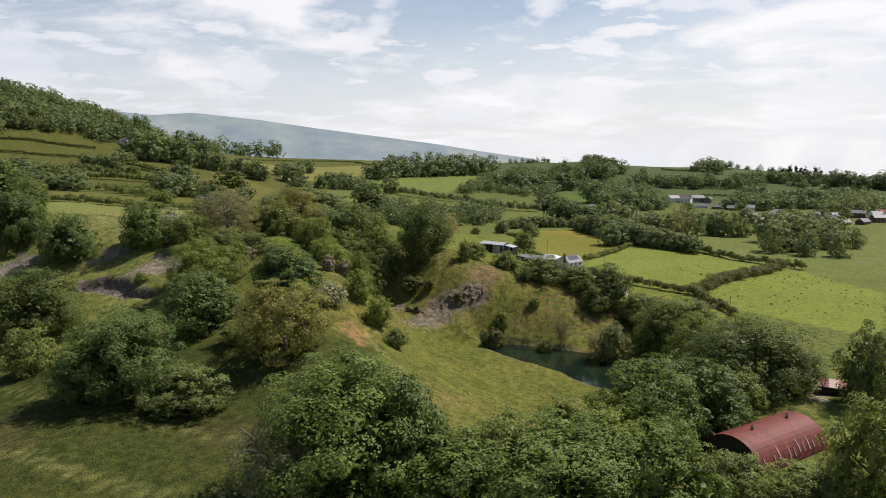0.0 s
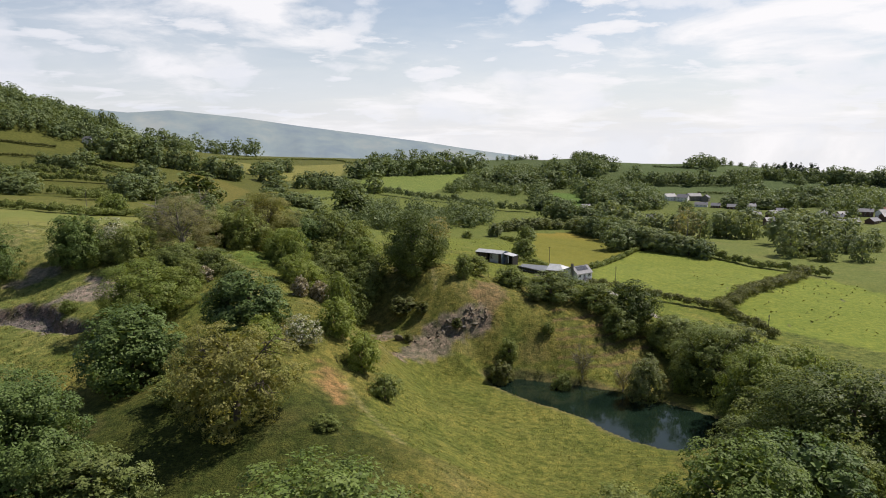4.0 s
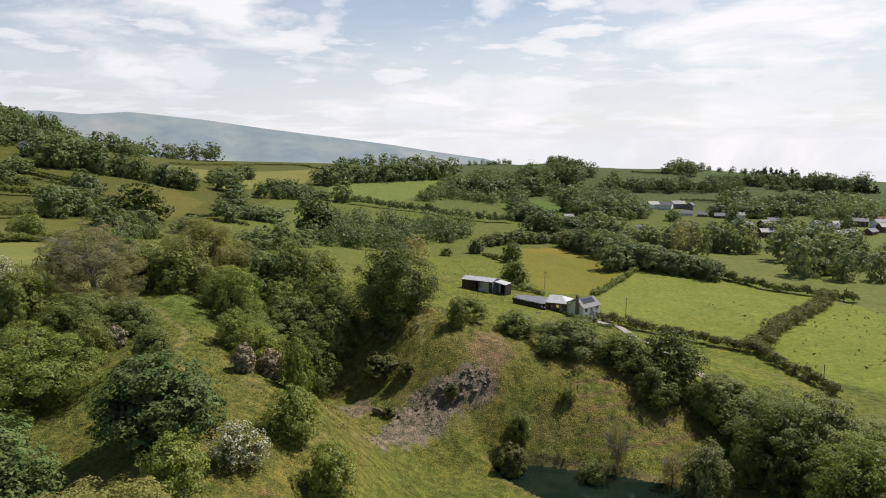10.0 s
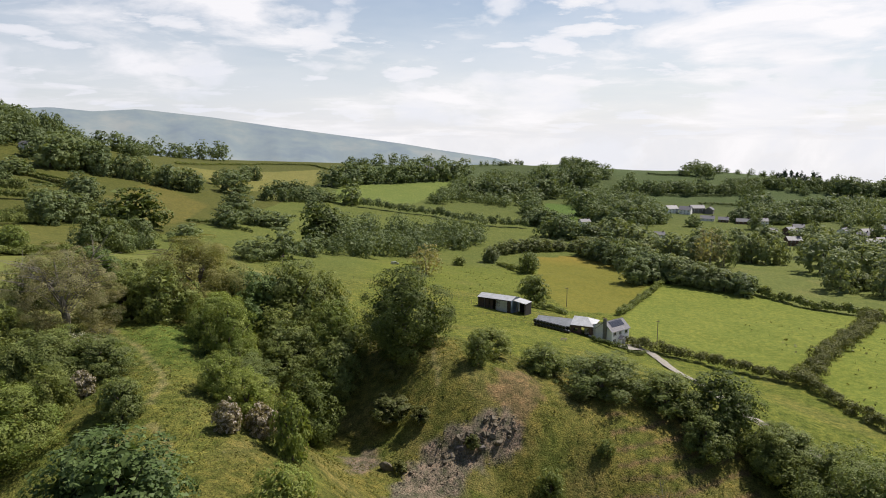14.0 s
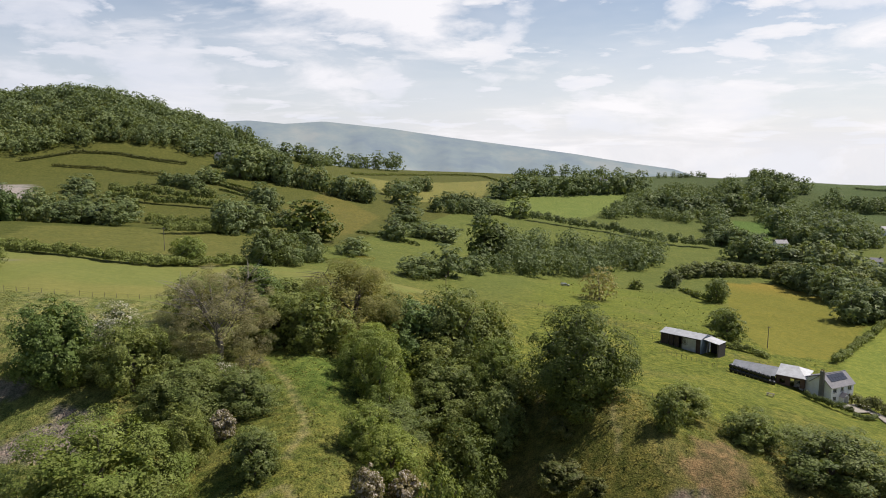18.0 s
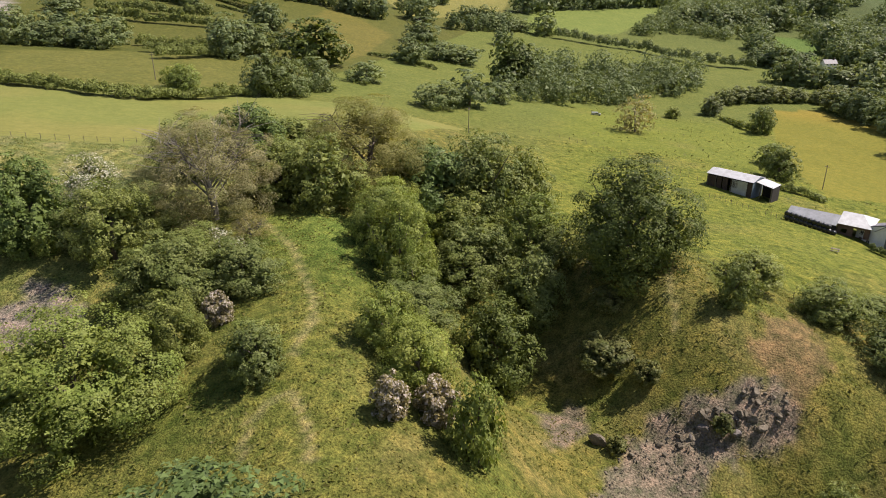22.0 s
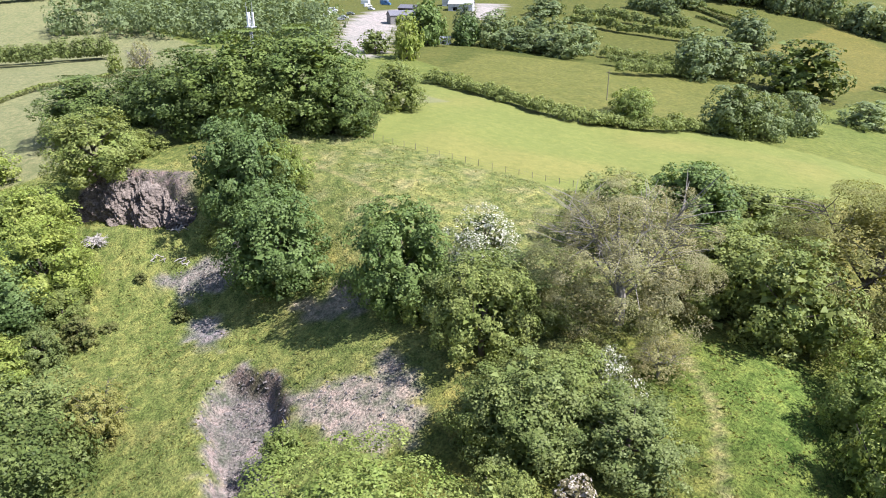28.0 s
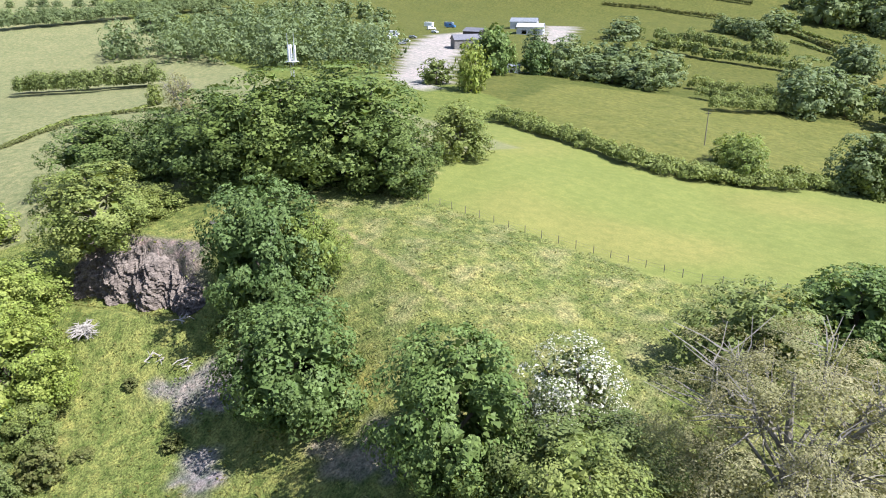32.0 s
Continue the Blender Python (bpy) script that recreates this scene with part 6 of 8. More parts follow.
tree("far", -11.6, 974.0, 27.3, 33.2, 800)
tree("far", 1.2, 983.9, 25.8, 36.6, 800)
tree("far", 19.4, 999.0, 29.4, 25.0, 800)
tree("far", -149.0, 684.0, 12.6, 12.9, 800)
tree("far", -142.7, 694.6, 13.0, 13.3, 800)
tree("far", -136.8, 703.9, 12.3, 17.5, 800)
tree("far", -131.6, 710.5, 13.7, 18.0, 800)
tree("far", -126.2, 715.6, 10.1, 17.7, 800)
tree("far", -115.6, 725.4, 11.3, 16.4, 800)
tree("far", -95.5, 725.6, 19.7, 22.9, 800)
wood([(-85.2, 444.1), (-67.4, 428.5), (-46.9, 450.6), (-24.7, 482.7), (-2.6, 524.1), (21.1, 559.4), (25.6, 601.7), (6.5, 610.5), (-29.0, 591.7), (-64.8, 552.8), (-87.7, 508.7)], 16, 13, "far", "wood of tall round crowns beside the pasture", 520)
tree("oak", -79.6, 463.8, 27.4, 22.0, 1700)
tree("far", -72.9, 471.9, 23.8, 19.2, 1700)
hedge([(-84.3, 718.7), (-43.5, 711.0), (-14.4, 706.5), (12.9, 679.0), (38.1, 663.5), (67.1, 661.7)], 8.7, 7.0, "far", 26, seed=13, leaf=0.9)
tree("wil", 32.7, 519.7, 9.1, 10.8, 1700)
tree("wil", 40.0, 526.0, 9.4, 12.0, 1700)
tree("wil", 48.5, 531.1, 9.5, 12.9, 1700)
tree("wil", 55.6, 534.1, 10.4, 12.8, 1700)
tree("wil", 65.6, 538.1, 8.9, 13.1, 1700)
tree("wil", 73.5, 539.8, 8.7, 11.4, 1700)
tree("wil", 84.0, 541.7, 8.3, 10.8, 1700)
tree("wil", 90.1, 541.4, 11.6, 11.3, 1700)
tree("wil", 22.4, 483.5, 10.7, 11.2, 1700)
tree("far", 44.3, 464.1, 9.4, 11.6, 1700)
tree("haw", 33.3, 369.7, 8.7, 11.4, 1700)
tree("haw", 2.4, 464.6, 6.1, 7.2, 1700)
wood([(-20.6, 784.8), (28.7, 822.3), (59.2, 801.0), (114.5, 862.8), (148.5, 1062.8), (92.2, 1086.8), (37.7, 1014.2), (-4.3, 878.2)], 12, 13, "far")
tree("far", 93.6, 507.2, 14.0, 18.1, 1700)
tree("far", 96.6, 496.7, 19.0, 18.6, 1700)
tree("far", 98.9, 487.3, 13.0, 18.8, 1700)
tree("far", 101.3, 473.8, 17.5, 20.4, 1700)
tree("far", 103.3, 459.7, 13.3, 19.6, 1700)
tree("far", 105.6, 442.9, 16.2, 15.7, 1700)
tree("far", 107.5, 436.6, 12.7, 18.4, 1700)
tree("pale", 112.2, 432.6, 12.9, 15.8, 1700)
tree("pale", 116.9, 428.9, 13.2, 18.9, 1700)
tree("pale", 112.9, 589.2, 13.9, 26.9, 800)
tree("pale", 122.0, 574.6, 21.5, 21.6, 800)
tree("pale", 128.3, 564.1, 20.6, 19.4, 800)
tree("pale", 132.6, 553.0, 19.5, 22.7, 800)
tree("pale", 136.0, 540.4, 14.9, 19.5, 800)
tree("pale", 139.1, 529.0, 12.9, 21.0, 800)
tree("pale", 143.5, 517.1, 18.0, 16.2, 1700)
tree("pale", 151.9, 510.5, 16.9, 22.9, 1700)
tree("pale", 158.0, 506.2, 18.2, 20.0, 1700)
tree("dead", 158.8, 487.7, 24.5, 17.9, 1700)
tree("pale", 168.6, 489.8, 20.5, 15.4, 1700)
tree("pale", 197.2, 514.3, 20.2, 16.7, 800)
tree("pale", 203.5, 507.1, 19.2, 15.7, 800)
tree("pale", 212.9, 508.8, 15.1, 11.3, 800)
tree("pale", 191.0, 515.9, 19.1, 16.0, 800)
tree("pale", 218.7, 471.4, 23.2, 24.9, 800)
tree("pale", 198.3, 412.3, 21.6, 18.5, 1700)
tree("pale", 214.5, 401.9, 16.6, 13.3, 1700)
tree("pale", 244.9, 471.6, 18.8, 22.1, 800)
tree("pale", 252.7, 453.0, 19.3, 18.5, 800)
hedge([(111.6, 422.6), (135.6, 413.0), (150.5, 386.5), (158.9, 369.7), (174.8, 360.1), (189.6, 347.7)], 4.9, 4.5, "haw", 22, seed=17, leaf=0.9)
hedge([(105.3, 262.7), (116.7, 277.9), (132.4, 296.5), (158.9, 328.1), (179.7, 351.1)], 4.9, 7.0, "bush", 58, seed=18, leaf=0.52)
hedge([(57.1, 287.9), (71.5, 280.2), (84.2, 272.9), (94.6, 266.9), (103.6, 259.4)], 4.1, 5.0, "bush", 47, seed=19, leaf=0.52)
hedge([(104.1, 260.4), (103.8, 234.9), (105.5, 216.4)], 3.2, 4.0, "bush", 37, seed=20, leaf=0.52)
hedge([(64.0, 332.8), (82.2, 369.8), (108.0, 415.8)], 3.1, 3.0, "haw", 32, seed=21, leaf=0.52)
hedge([(23.7, 327.7), (34.1, 328.6), (42.3, 322.9)], 2.7, 3.5, "haw", 32, seed=22, leaf=0.52)
tree("haw", 31.6, 345.4, 11.8, 11.2, 3600)
tree("haw", 39.9, 437.3, 13.4, 8.9, 1700)
hedge([(26.8, 472.0), (37.3, 436.6)], 2.7, 3.0, "haw", 13, seed=23, leaf=0.9)
tree("far", 199.7, 1258.4, 13.6, 10.9, 800)
tree("far", 210.5, 1245.8, 13.0, 12.6, 800)
tree("far", 220.2, 1234.8, 14.4, 12.9, 800)
tree("far", 228.1, 1222.5, 10.5, 14.0, 800)
tree("far", 236.9, 1208.9, 13.2, 11.4, 800)
tree("far", 342.4, 1084.0, 13.9, 18.8, 800)
tree("far", 359.6, 1109.5, 15.9, 19.9, 800)
tree("far", 381.2, 1135.0, 16.5, 14.0, 800)
tree("far", 386.7, 1125.5, 16.6, 14.2, 800)
tree("far", 391.2, 1116.3, 12.6, 17.3, 800)
tree("far", 307.6, 986.3, 15.9, 23.5, 800)
tree("far", 319.4, 984.3, 12.8, 18.0, 800)
tree("far", 336.0, 980.5, 12.9, 25.0, 800)
tree("far", 357.9, 975.3, 12.9, 20.9, 800)
tree("far", 371.6, 981.8, 14.7, 19.8, 800)
tree("far", 395.5, 991.4, 16.9, 20.1, 800)
tree("far", 409.7, 996.2, 15.0, 18.2, 800)
tree("far", 431.3, 998.6, 18.0, 20.4, 800)
tree("far", 439.3, 989.9, 13.8, 20.2, 800)
tree("far", 453.3, 973.5, 18.0, 19.9, 800)
tree("far", 281.2, 743.3, 14.5, 18.6, 800)
tree("far", 288.6, 738.6, 13.6, 20.5, 800)
tree("far", 298.6, 731.9, 14.7, 18.5, 800)
tree("far", 306.9, 725.4, 13.6, 20.1, 800)
tree("far", 316.8, 723.0, 12.9, 18.0, 800)
tree("far", 341.8, 736.4, 16.3, 18.0, 800)
tree("far", 360.1, 747.2, 15.6, 17.4, 800)
tree("far", 373.9, 755.3, 11.5, 21.9, 800)
tree("far", 392.8, 763.2, 16.6, 22.0, 800)
tree("far", 409.9, 770.2, 15.8, 20.4, 800)
tree("far", 421.0, 774.2, 14.9, 16.0, 800)
tree("far", 438.2, 780.2, 16.2, 16.5, 800)
tree("far", 157.7, 803.9, 12.1, 21.1, 800)
tree("far", 163.8, 792.7, 11.4, 20.5, 800)
tree("far", 168.9, 781.6, 16.7, 19.0, 800)
tree("far", 176.1, 765.3, 17.1, 17.9, 800)
tree("far", 180.6, 753.7, 10.9, 18.9, 800)
tree("far", 184.8, 745.8, 15.1, 14.3, 800)
tree("far", 190.5, 735.3, 16.3, 13.7, 800)
tree("far", 193.9, 728.0, 13.8, 18.7, 800)
tree("far", 198.5, 719.8, 11.3, 14.7, 800)
tree("pale", 192.2, 597.9, 13.7, 14.5, 800)
tree("pale", 208.8, 608.4, 11.9, 14.5, 800)
tree("pale", 231.0, 624.4, 10.4, 15.9, 800)
tree("pale", 249.7, 619.6, 12.2, 17.3, 800)
tree("pale", 255.5, 614.7, 13.7, 17.2, 800)
tree("pale", 268.9, 601.0, 12.4, 15.2, 800)
tree("pale", 283.3, 600.4, 14.5, 13.1, 800)
tree("pale", 295.2, 603.8, 13.8, 17.9, 800)
tree("pale", 316.6, 608.0, 12.1, 16.8, 800)
tree("far", 23.3, 862.2, 18.1, 20.7, 800)
tree("far", 35.5, 862.6, 18.6, 21.0, 800)
tree("far", 45.9, 863.0, 24.6, 21.6, 800)
tree("far", 55.9, 863.7, 19.6, 26.9, 800)
tree("far", 65.4, 867.9, 18.3, 21.0, 800)
tree("far", 72.2, 870.8, 20.4, 22.7, 800)
tree("far", 83.6, 876.2, 19.4, 22.3, 800)
tree("far", 98.0, 882.5, 17.4, 28.9, 800)
tree("far", 106.9, 886.4, 21.9, 24.0, 800)
tree("far", 120.0, 892.1, 24.2, 25.0, 800)
tree("far", 133.0, 994.5, 19.5, 24.3, 800)
tree("far", 144.7, 995.2, 19.6, 25.2, 800)
tree("far", 157.5, 995.5, 15.5, 19.0, 800)
tree("far", 173.4, 1005.9, 19.4, 25.5, 800)
tree("far", 191.1, 1027.4, 16.1, 19.3, 800)
tree("far", 201.8, 1040.0, 15.9, 24.1, 800)
tree("far", 224.5, 1063.8, 22.5, 20.6, 800)
tree("far", 482.9, 989.5, 16.1, 22.1, 800)
tree("far", 494.8, 976.9, 14.1, 18.8, 800)
tree("far", 508.0, 962.1, 15.5, 20.9, 800)
tree("far", 521.8, 957.1, 18.5, 17.7, 800)
tree("far", 538.0, 956.3, 16.6, 21.9, 800)
tree("far", 555.7, 955.5, 17.7, 26.0, 800)
tree("far", 60.3, 1334.1, 10.2, 8.7, 800)
tree("far", 69.7, 1331.1, 10.7, 8.7, 800)
tree("far", 83.4, 1326.2, 11.7, 8.6, 800)
tree("far", 93.6, 1322.5, 9.3, 11.3, 800)
tree("far", 102.5, 1319.8, 8.9, 10.9, 800)
tree("far", 112.2, 1321.9, 11.2, 9.2, 800)
tree("far", 123.3, 1324.9, 12.0, 10.9, 800)
tree("far", 132.6, 1329.4, 8.1, 10.2, 800)
tree("far", 224.0, 701.2, 11.7, 13.7, 800)
hedge([(-222.6, 277.1), (-200.8, 275.9), (-184.6, 276.2), (-172.2, 276.8), (-163.2, 279.8), (-152.6, 289.9), (-146.7, 302.5), (-141.7, 315.1), (-135.3, 322.1)], 3.7, 4.5, "haw", 42, seed=34, leaf=0.52)
tree("ash", -154.6, 295.3, 10.5, 9.3, 3600)
tree("oak", -137.5, 318.5, 14.4, 10.8, 3600)
tree("far", -284.8, 363.4, 13.7, 15.2, 1700)
tree("far", -273.7, 366.6, 10.4, 14.7, 1700)
tree("far", -264.7, 370.1, 10.3, 15.8, 1700)
tree("far", -255.3, 372.4, 9.8, 15.7, 1700)
tree("far", -248.6, 373.3, 10.7, 14.3, 1700)
hedge([(-228.7, 378.9), (-216.4, 388.9), (-202.2, 394.8)], 5.3, 4.2, "haw", 48, seed=36, leaf=0.52)
tree("far", -197.8, 396.5, 16.6, 18.3, 1700)
tree("far", -191.9, 412.0, 14.5, 15.0, 1700)
tree("far", -225.0, 487.9, 15.0, 15.7, 1700)
tree("syc", -293.0, 332.1, 20.5, 15.1, 1700)
tree("ash", -262.3, 298.2, 18.7, 10.1, 1700)
tree("syc", -290.7, 352.7, 14.1, 10.9, 1700)
tree("haw", -280.8, 295.7, 9.6, 11.1, 1700)
hedge([(-317.8, 454.1), (-284.4, 456.3), (-258.8, 464.1), (-243.2, 470.8)], 6.3, 5.0, "haw", 23, seed=37, leaf=0.9)
hedge([(-291.3, 539.5), (-260.5, 530.8)], 1.7, 1.5, "haw", 8, seed=39, leaf=0.9)
tree("far", -314.2, 564.6, 11.5, 16.9, 800)
hedge([(-405.6, 173.0), (-388.4, 192.1), (-371.2, 219.4)], 6.3, 6.0, "haw", 26, seed=40, leaf=0.9)
hedge([(-592.0, 179.5), (-596.5, 211.6), (-610.0, 266.9), (-624.8, 327.7)], 11.4, 9.1, "far", 26, seed=41, leaf=0.9)
hedge([(-285.0, 158.4), (-293.4, 166.8), (-303.8, 178.7), (-301.3, 191.2), (-305.6, 204.1)], 0.7, 1.5, "haw", 18, seed=42, leaf=0.52)
wood([(-463.7, 208.8), (-448.9, 230.0), (-423.7, 245.3), (-393.3, 254.8), (-369.4, 267.2), (-359.2, 284.2), (-330.6, 291.6), (-303.2, 289.3), (-377.7, 332.5), (-434.7, 347.1), (-499.3, 348.9), (-512.9, 323.8), (-494.8, 288.6), (-489.6, 254.5), (-486.0, 229.6)], 17, 12, "far")
tree("dead", -278.1, 204.4, 12.7, 7.3, 3600)
tree("haw", -305.3, 203.3, 7.5, 4.7, 1700)
tree("haw", -160.7, 289.7, 3.3, 6.5, 3600)
wood([(139.5, 909.3), (195.2, 925.0), (233.3, 860.6), (208.4, 727.7), (174.3, 693.8), (151.4, 731.5), (125.8, 757.5)], 14, 15, "far")
tree("pale", 116.8, 411.9, 12.0, 14.5, 1700)
tree("pale", 120.1, 409.6, 10.6, 11.8, 1700)
tree("pale", 123.0, 408.0, 12.7, 14.9, 1700)
tree("pale", 127.3, 404.2, 12.7, 12.6, 1700)
tree("pale", 129.9, 401.6, 10.8, 15.3, 1700)
tree("pale", 132.7, 398.8, 11.3, 11.9, 1700)
tree("far", 137.0, 394.2, 10.4, 12.2, 1700)
tree("far", 139.2, 391.6, 11.3, 14.3, 1700)
tree("pale", 247.9, 540.4, 15.5, 13.5, 800)
tree("pale", 258.1, 545.3, 11.0, 13.7, 800)
tree("pale", 271.6, 550.6, 15.0, 14.3, 800)
tree("pale", 275.1, 547.4, 13.0, 17.8, 800)
tree("pale", 282.6, 540.8, 14.9, 16.6, 800)
tree("pale", 286.1, 538.7, 12.7, 14.0, 800)
tree("pale", 294.1, 535.5, 13.6, 14.0, 800)
tree("pale", 299.5, 533.4, 14.9, 12.9, 800)
tree("far", 92.6, 413.5, 14.6, 16.9, 1700)
tree("far", 96.8, 416.0, 12.7, 14.9, 1700)
tree("far", 103.3, 419.4, 15.3, 15.6, 1700)
tree("far", 107.2, 419.8, 14.6, 14.5, 1700)
tree("pale", 112.4, 418.1, 13.8, 11.6, 1700)
tree("pale", 117.3, 417.0, 13.4, 14.4, 1700)
hedge([(33.8, 947.5), (85.2, 956.1), (126.6, 939.5)], 6.2, 5.0, "haw", 21, seed=46, leaf=0.9)
tree("far", -144.7, 1112.4, 17.7, 19.4, 800)
tree("far", -130.1, 1153.5, 14.8, 22.9, 800)
tree("far", -114.8, 1216.4, 19.3, 24.9, 800)
tree("far", -89.3, 1208.9, 23.3, 20.6, 800)
tree("far", -70.1, 1199.6, 20.7, 19.6, 800)
tree("far", -54.6, 1194.3, 17.1, 19.8, 800)
tree("far", -32.0, 1207.5, 23.6, 22.4, 800)
tree("far", -7.0, 1219.7, 21.7, 20.8, 800)
tree("far", -164.9, 722.8, 13.2, 16.4, 800)
tree("far", -158.7, 728.3, 14.1, 13.3, 800)
tree("far", -151.3, 733.9, 15.4, 16.3, 800)
tree("far", -145.8, 738.1, 14.4, 14.3, 800)
tree("far", -140.0, 742.8, 10.3, 12.0, 800)
tree("far", -132.3, 748.7, 11.1, 14.6, 800)
tree("far", -329.9, 528.9, 10.5, 11.1, 800)
tree("far", -323.2, 528.1, 9.4, 11.3, 800)
tree("far", -316.4, 527.9, 9.8, 10.0, 800)
tree("far", -307.9, 525.1, 11.2, 10.7, 800)
tree("far", -302.3, 522.8, 10.2, 11.7, 800)
tree("far", -294.9, 519.8, 7.7, 9.8, 800)
tree("far", 260.1, 984.4, 15.9, 22.2, 800)
tree("far", 264.3, 978.4, 16.4, 19.5, 800)
tree("far", 271.4, 968.4, 15.9, 18.0, 800)
tree("far", 282.3, 979.8, 16.0, 22.4, 800)
tree("far", 295.7, 994.5, 15.0, 22.4, 800)
tree("far", 197.8, 1260.8, 13.5, 13.6, 800)
tree("far", 215.1, 1259.8, 13.5, 17.4, 800)
tree("far", 148.3, 1180.5, 9.9, 10.9, 800)
tree("far", 175.9, 1131.0, 18.4, 17.1, 800)
tree("far", 187.3, 1146.3, 16.2, 17.1, 800)
tree("far", 202.6, 1165.0, 15.1, 18.0, 800)
tree("far", 208.0, 1159.9, 14.6, 22.4, 800)
tree("far", 213.5, 1146.5, 14.1, 17.3, 800)
tree("far", 220.7, 1129.1, 15.1, 23.2, 800)
tree("far", 247.0, 1015.7, 19.4, 20.2, 800)
tree("far", 308.8, 978.5, 13.4, 19.5, 800)
tree("far", 387.3, 1161.7, 18.7, 18.1, 800)
tree("far", 409.1, 1177.8, 14.1, 22.4, 800)
tree("far", 403.7, 1112.6, 13.9, 15.8, 800)
tree("far", 372.4, 1075.5, 17.5, 18.8, 800)
tree("far", 431.2, 1151.0, 8.1, 10.4, 800)
tree("far", 438.9, 1127.8, 7.9, 10.0, 800)
tree("far", 453.7, 1116.0, 11.8, 10.6, 800)
tree("far", 474.6, 1122.2, 9.9, 13.6, 800)
tree("far", 483.3, 1109.4, 11.9, 9.7, 800)
tree("far", 484.0, 1090.7, 10.2, 13.8, 800)
tree("far", 382.3, 1015.5, 11.0, 17.8, 800)
tree("far", 391.3, 1012.3, 11.5, 14.5, 800)
tree("far", 403.1, 1007.9, 14.4, 13.4, 800)
tree("far", 412.1, 1004.5, 13.3, 17.5, 800)
tree("far", 421.8, 1006.3, 14.3, 14.6, 800)
tree("far", 432.5, 1009.7, 10.5, 17.2, 800)
tree("far", 444.7, 1013.5, 10.8, 13.5, 800)
tree("far", 457.8, 1016.7, 12.7, 16.9, 800)
tree("far", 462.7, 1009.9, 12.0, 13.4, 800)
tree("far", 469.2, 998.8, 9.3, 15.1, 800)
tree("far", 494.1, 956.6, 23.1, 20.9, 800)
tree("far", 496.7, 951.2, 24.6, 26.2, 800)
tree("far", 501.6, 940.2, 24.5, 24.0, 800)
tree("far", 508.7, 938.5, 23.2, 22.8, 800)
tree("far", 513.5, 937.4, 16.8, 23.4, 800)
tree("far", 523.0, 935.3, 17.1, 25.0, 800)
tree("far", 526.4, 934.5, 16.8, 25.8, 800)
tree("far", 535.5, 935.4, 16.5, 21.0, 800)
tree("far", 545.8, 936.2, 21.7, 19.6, 800)
tree("far", 552.2, 936.9, 25.4, 21.7, 800)
tree("far", 337.0, 840.2, 20.4, 28.5, 800)
tree("far", 344.7, 828.0, 23.6, 25.6, 800)
tree("far", 350.0, 818.9, 17.6, 20.7, 800)
tree("far", 362.5, 809.0, 16.7, 19.9, 800)
tree("far", 374.4, 805.9, 17.5, 28.4, 800)
tree("far", 379.7, 804.9, 19.9, 21.8, 800)
tree("far", 397.9, 805.6, 21.3, 25.9, 800)
tree("far", 411.6, 809.0, 23.8, 23.1, 800)
tree("far", 424.3, 811.7, 19.9, 20.9, 800)
tree("far", 440.5, 815.1, 21.4, 28.0, 800)
tree("far", 57.7, 929.4, 23.7, 25.1, 800)
tree("far", 70.7, 913.6, 18.5, 23.5, 800)
tree("far", 78.8, 903.6, 18.2, 25.3, 800)
tree("far", 91.0, 900.7, 21.8, 26.1, 800)
tree("far", 100.8, 899.5, 19.6, 23.2, 800)
tree("far", 113.9, 897.6, 20.8, 23.9, 800)
tree("far", 119.8, 904.9, 19.8, 21.5, 800)
tree("far", 140.2, 929.6, 25.8, 29.3, 800)
tree("far", 83.0, 772.0, 17.9, 21.9, 800)
tree("far", 82.6, 758.3, 16.1, 21.6, 800)
tree("far", 81.7, 734.5, 19.6, 17.6, 800)
tree("far", 79.9, 717.5, 15.1, 20.7, 800)
tree("far", 75.4, 699.3, 13.9, 19.7, 800)
tree("far", 73.3, 690.9, 12.4, 18.1, 800)
tree("far", 77.1, 611.4, 17.1, 19.3, 800)
tree("far", 83.9, 608.3, 18.8, 16.5, 800)
tree("far", 93.6, 603.5, 15.5, 19.7, 800)
tree("far", 103.0, 599.6, 15.0, 15.0, 800)
tree("pale", 108.6, 596.8, 15.9, 14.8, 800)
tree("pale", 115.6, 593.7, 18.5, 19.1, 800)
tree("pale", 124.5, 579.6, 19.6, 19.8, 800)
tree("pale", 128.1, 573.5, 13.4, 15.8, 800)
tree("pale", 249.4, 533.3, 18.8, 21.7, 800)
tree("pale", 241.5, 502.6, 20.2, 18.3, 800)
tree("pale", 252.7, 503.2, 20.5, 22.5, 800)
tree("pale", 264.1, 507.1, 15.5, 22.7, 800)
tree("pale", 275.2, 511.6, 14.7, 20.7, 800)
tree("wil", 204.5, 429.7, 7.8, 8.7, 1700)
tree("wil", 206.7, 425.6, 10.2, 10.4, 1700)
tree("wil", 212.1, 420.7, 10.2, 12.4, 1700)
tree("wil", 214.6, 420.9, 7.7, 8.4, 1700)
tree("wil", 221.5, 420.8, 8.3, 8.5, 1700)
tree("far", -346.3, 640.6, 15.7, 16.6, 800)
tree("far", -343.3, 646.5, 22.1, 17.5, 800)
tree("far", -339.8, 654.3, 15.5, 17.8, 800)
tree("far", -335.8, 664.6, 21.5, 21.6, 800)
tree("far", -328.7, 666.7, 17.6, 15.9, 800)
tree("far", -316.9, 656.5, 22.2, 18.3, 800)
tree("far", -304.2, 644.9, 19.6, 16.3, 800)
tree("far", -299.2, 643.5, 14.8, 18.8, 800)
tree("far", -288.7, 643.6, 22.6, 17.5, 800)
tree("far", -328.5, 781.3, 15.4, 17.7, 800)
